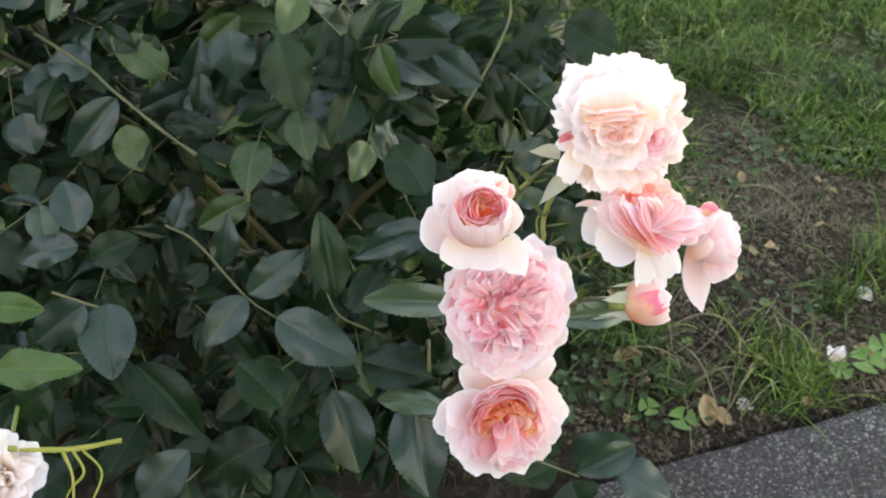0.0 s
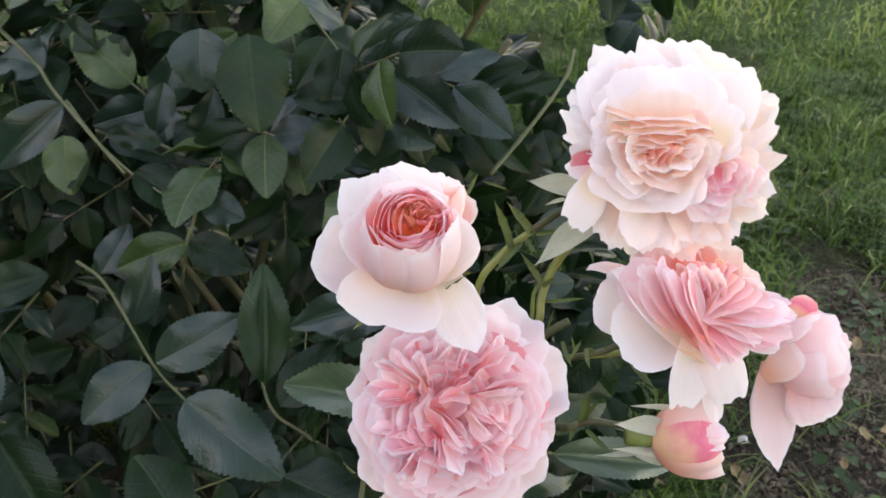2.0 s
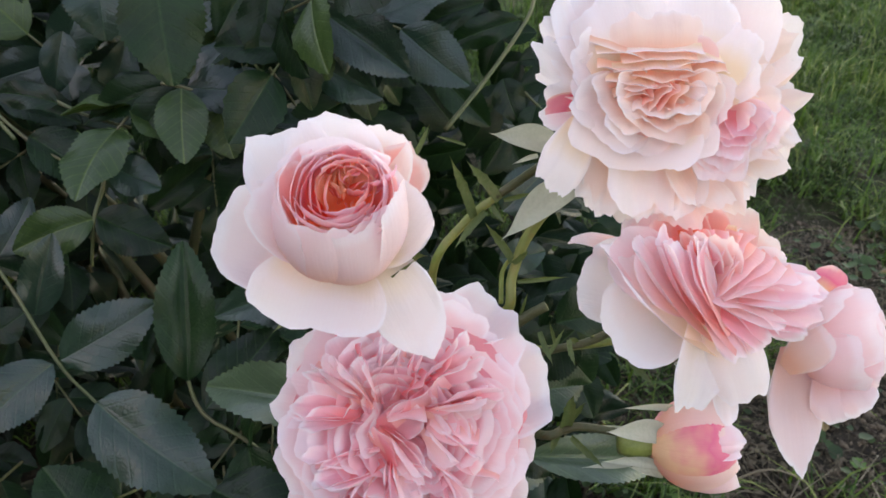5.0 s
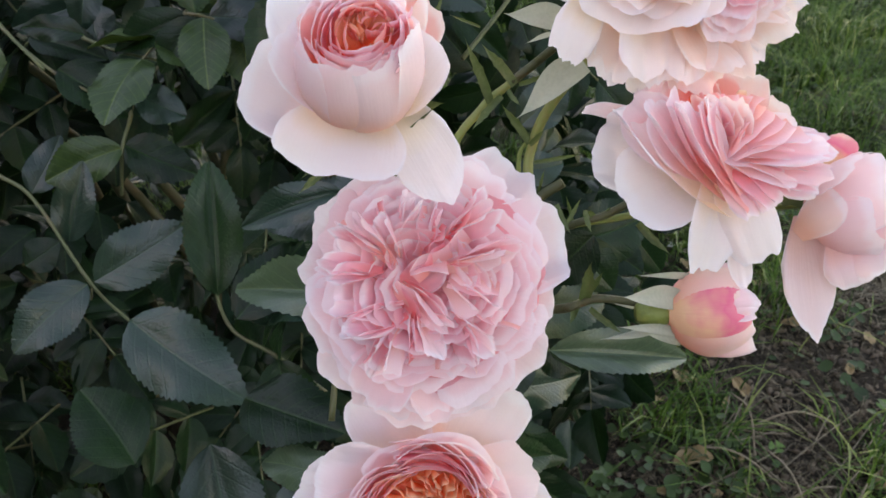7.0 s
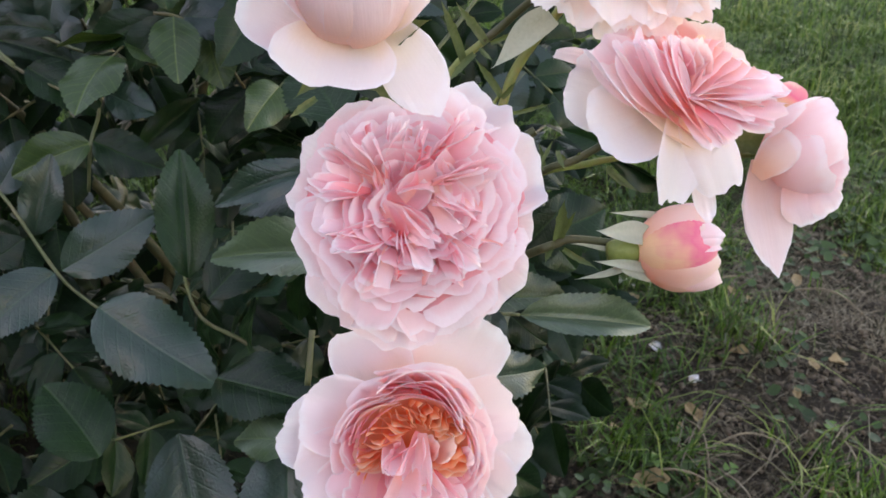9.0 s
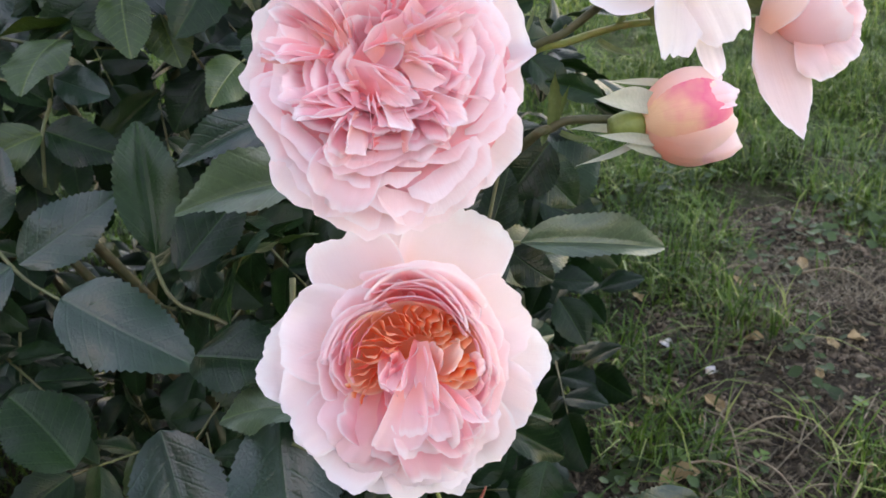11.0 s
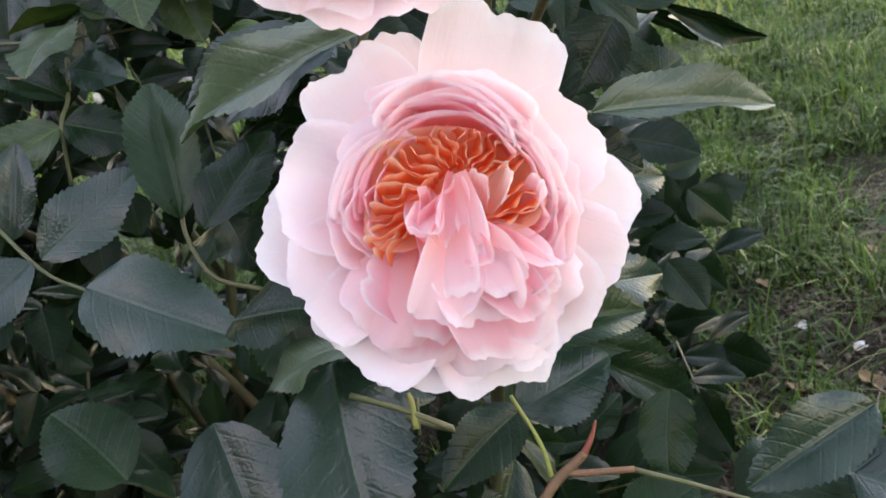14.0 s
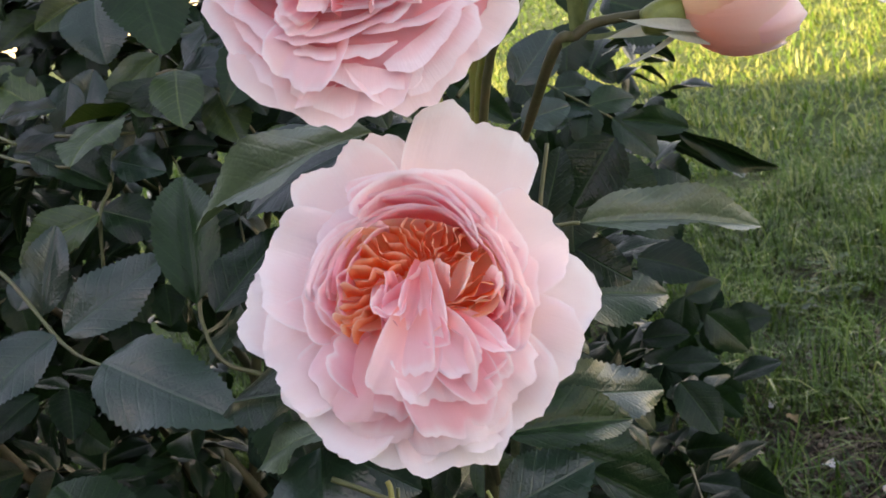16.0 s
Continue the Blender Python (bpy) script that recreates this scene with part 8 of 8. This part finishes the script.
rnd = random.Random(31)
for k in range(22):
    x, y = rnd.uniform(0.2, 0.62), rnd.uniform(0.70, 1.25)
    if paved(x, y) < -0.03:
        litter_leaf(x, y, rnd.uniform(0.010, 0.022), DRY_LEAF, "small scrap of withered leaf in the turf", "dry leaf", rnd.uniform(0, 360), 40 + k)


def clover(x, y, size, turn):
    """Three rounded leaflets on a short stalk."""
    plant = tagged(new("clover"), "small bright green clover sprig by the path", "clover", "clover by the path")
    plant.matrix_basis = Matrix.Translation((x, y, rise(x, y))) @ Matrix.Rotation(radians(turn), 4, "Z")
    part("stalk", tube_mesh("stalk", [(0, 0, -0.004), (0.002, 0, size * 0.4), (0, 0, size * 0.8)], 0.0007, 0.0005, STEM, 5, 3), plant)
    for k in range(3):
        verts, n = [], 9
        for i in range(n):
            r = size * 0.62 * i / (n - 1)
            for j in range(7):
                a = radians(-48 + 16 * j)
                notch = 1 - 0.12 * (1 - abs(j - 3) / 3) * (i / (n - 1))
                verts.append((r * notch * math.cos(a), r * notch * math.sin(a), 0.10 * r + 0.10 * abs(r * math.sin(a))))
        m = Matrix.Translation((0, 0, size * 0.8)) @ Matrix.Rotation(radians(120 * k), 4, "Z")
        part("leaflet", mesh_from("leaflet", verts, grid_faces(n, 7), CLOVER), plant, m=m)
    return plant


for k, (x, y, s) in enumerate(((0.55, 0.775, 0.038), (0.58, 0.80, 0.036), (0.515, 0.765, 0.026), (0.30, 0.695, 0.030), (0.26, 0.715, 0.024), (0.25, 0.83, 0.018), (0.22, 0.86, 0.014), (0.33, 0.83, 0.014), (0.45, 0.9, 0.014))):
    clover(x, y, s, k * 41)
for k, (x, y, a, s) in enumerate(((0.36, 0.77, 20, 0.10), (0.40, 0.78, 60, 0.14), (0.33, 0.78, 110, 0.13), (0.30, 0.77, 150, 0.10), (0.42, 0.74, 35, 0.09), (0.28, 0.80, -20, 0.12), (0.45, 0.83, 80, 0.10), (0.35, 0.86, 10, 0.10), (0.50, 1.12, -30, 0.12), (0.38, 1.15, 20, 0.10), (0.30, 0.86, 100, 0.09))):
    d = Vector((math.cos(radians(a)), math.sin(radians(a)), 0))
    c = Vector((x, y, rise(x, y) + 0.006))
    bow = Vector((0, 0, 0.012 + 0.004 * (k % 3)))
    tagged(new("dry_twig", tube_mesh("dry_twig", [c - d * s / 2, c + bow + d.orthogonal() * 0.004, c + d * s / 2], 0.0014, 0.0007, DEADWOOD, 6, 5)),
           "thin dry greyish twig lying on the soil", "twig", "dry twigs by the path")
rnd = random.Random(77)
for k in range(26):
    x, y, a, s = rnd.uniform(0.27, 0.50), rnd.uniform(0.69, 0.88), rnd.gauss(60, 40), rnd.uniform(0.05, 0.12)
    if paved(x, y) > -0.03:
        continue
    d = Vector((math.cos(radians(a)), math.sin(radians(a)), 0))
    c = Vector((x, y, rise(x, y) + 0.004 + 0.008 * rnd.random()))
    tagged(new("straw_stalk", tube_mesh("straw_stalk", [c - d * s / 2, c + Vector((0, 0, rnd.uniform(0.004, 0.016))), c + d * s / 2 + Vector((0, 0, rnd.uniform(0, 0.02)))], 0.0010, 0.0005, PALE_STRAW, 5, 4)),
           "pale dry grass stalk lying on the soil", "straw", "straw stalks by the path")


def crumbs(count, seed):
    """Clods, bark scraps and bits of dead leaf strewn over the bare soil."""
    rng = np.random.default_rng(seed)
    x, y = rng.uniform(0.10, 0.75, count), rng.uniform(0.64, 1.35, count)
    ok = np.array([paved(a, b) < -0.012 and c > grassy(a, b) - 0.2 for a, b, c in zip(x, y, rng.random(count))])
    x, y = x[ok], y[ok]
    n = len(x)
    c = np.stack([x, y, np.array([rise(a, b) for a, b in zip(x, y)]) + 0.001], 1)
    size = 0.0012 + 0.0045 * rng.random(n) ** 3
    a = rng.uniform(0, 2 * np.pi, n)
    corners = [(1.6, 0, 0), (0.2, 0.8, 0), (-1.3, 0.1, 0), (-0.1, -0.9, 0), (0, 0, 0.7), (0, 0, -0.6)]
    verts = np.empty((n, 6, 3))
    for k, (u, v, w) in enumerate(corners):
        u, v, w = (q * size * rng.uniform(0.6, 1.4, n) for q in (u, v, w))
        verts[:, k] = c + np.stack([u * np.cos(a) - v * np.sin(a), u * np.sin(a) + v * np.cos(a), w], 1)
    tri = [(0, 1, 4), (1, 2, 4), (2, 3, 4), (3, 0, 4), (1, 0, 5), (2, 1, 5), (3, 2, 5), (0, 3, 5)]
    faces = (np.arange(n)[:, None, None] * 6 + np.array(tri)[None]).reshape(-1, 3)
    ob = new("soil_crumbs", mesh_from("soil_crumbs", verts.reshape(-1, 3).tolist(), faces.tolist(), CRUMB))
    return tagged(ob, "crumbs of dark soil and bark scraps", "soil", kind="stuff")


crumbs(14000, 8)
blades("dry_grass", 5200, (0.22, 0.68, 0.95, 1.40), 0.034, 0.0016, PALE_STRAW, "bleached dry grass in a trodden bare patch",
       lambda x, y, c: c < 1.1 * math.exp(-((x - 0.43) ** 2 + (y - 1.16) ** 2) / 0.02), 6, lying=0.9)
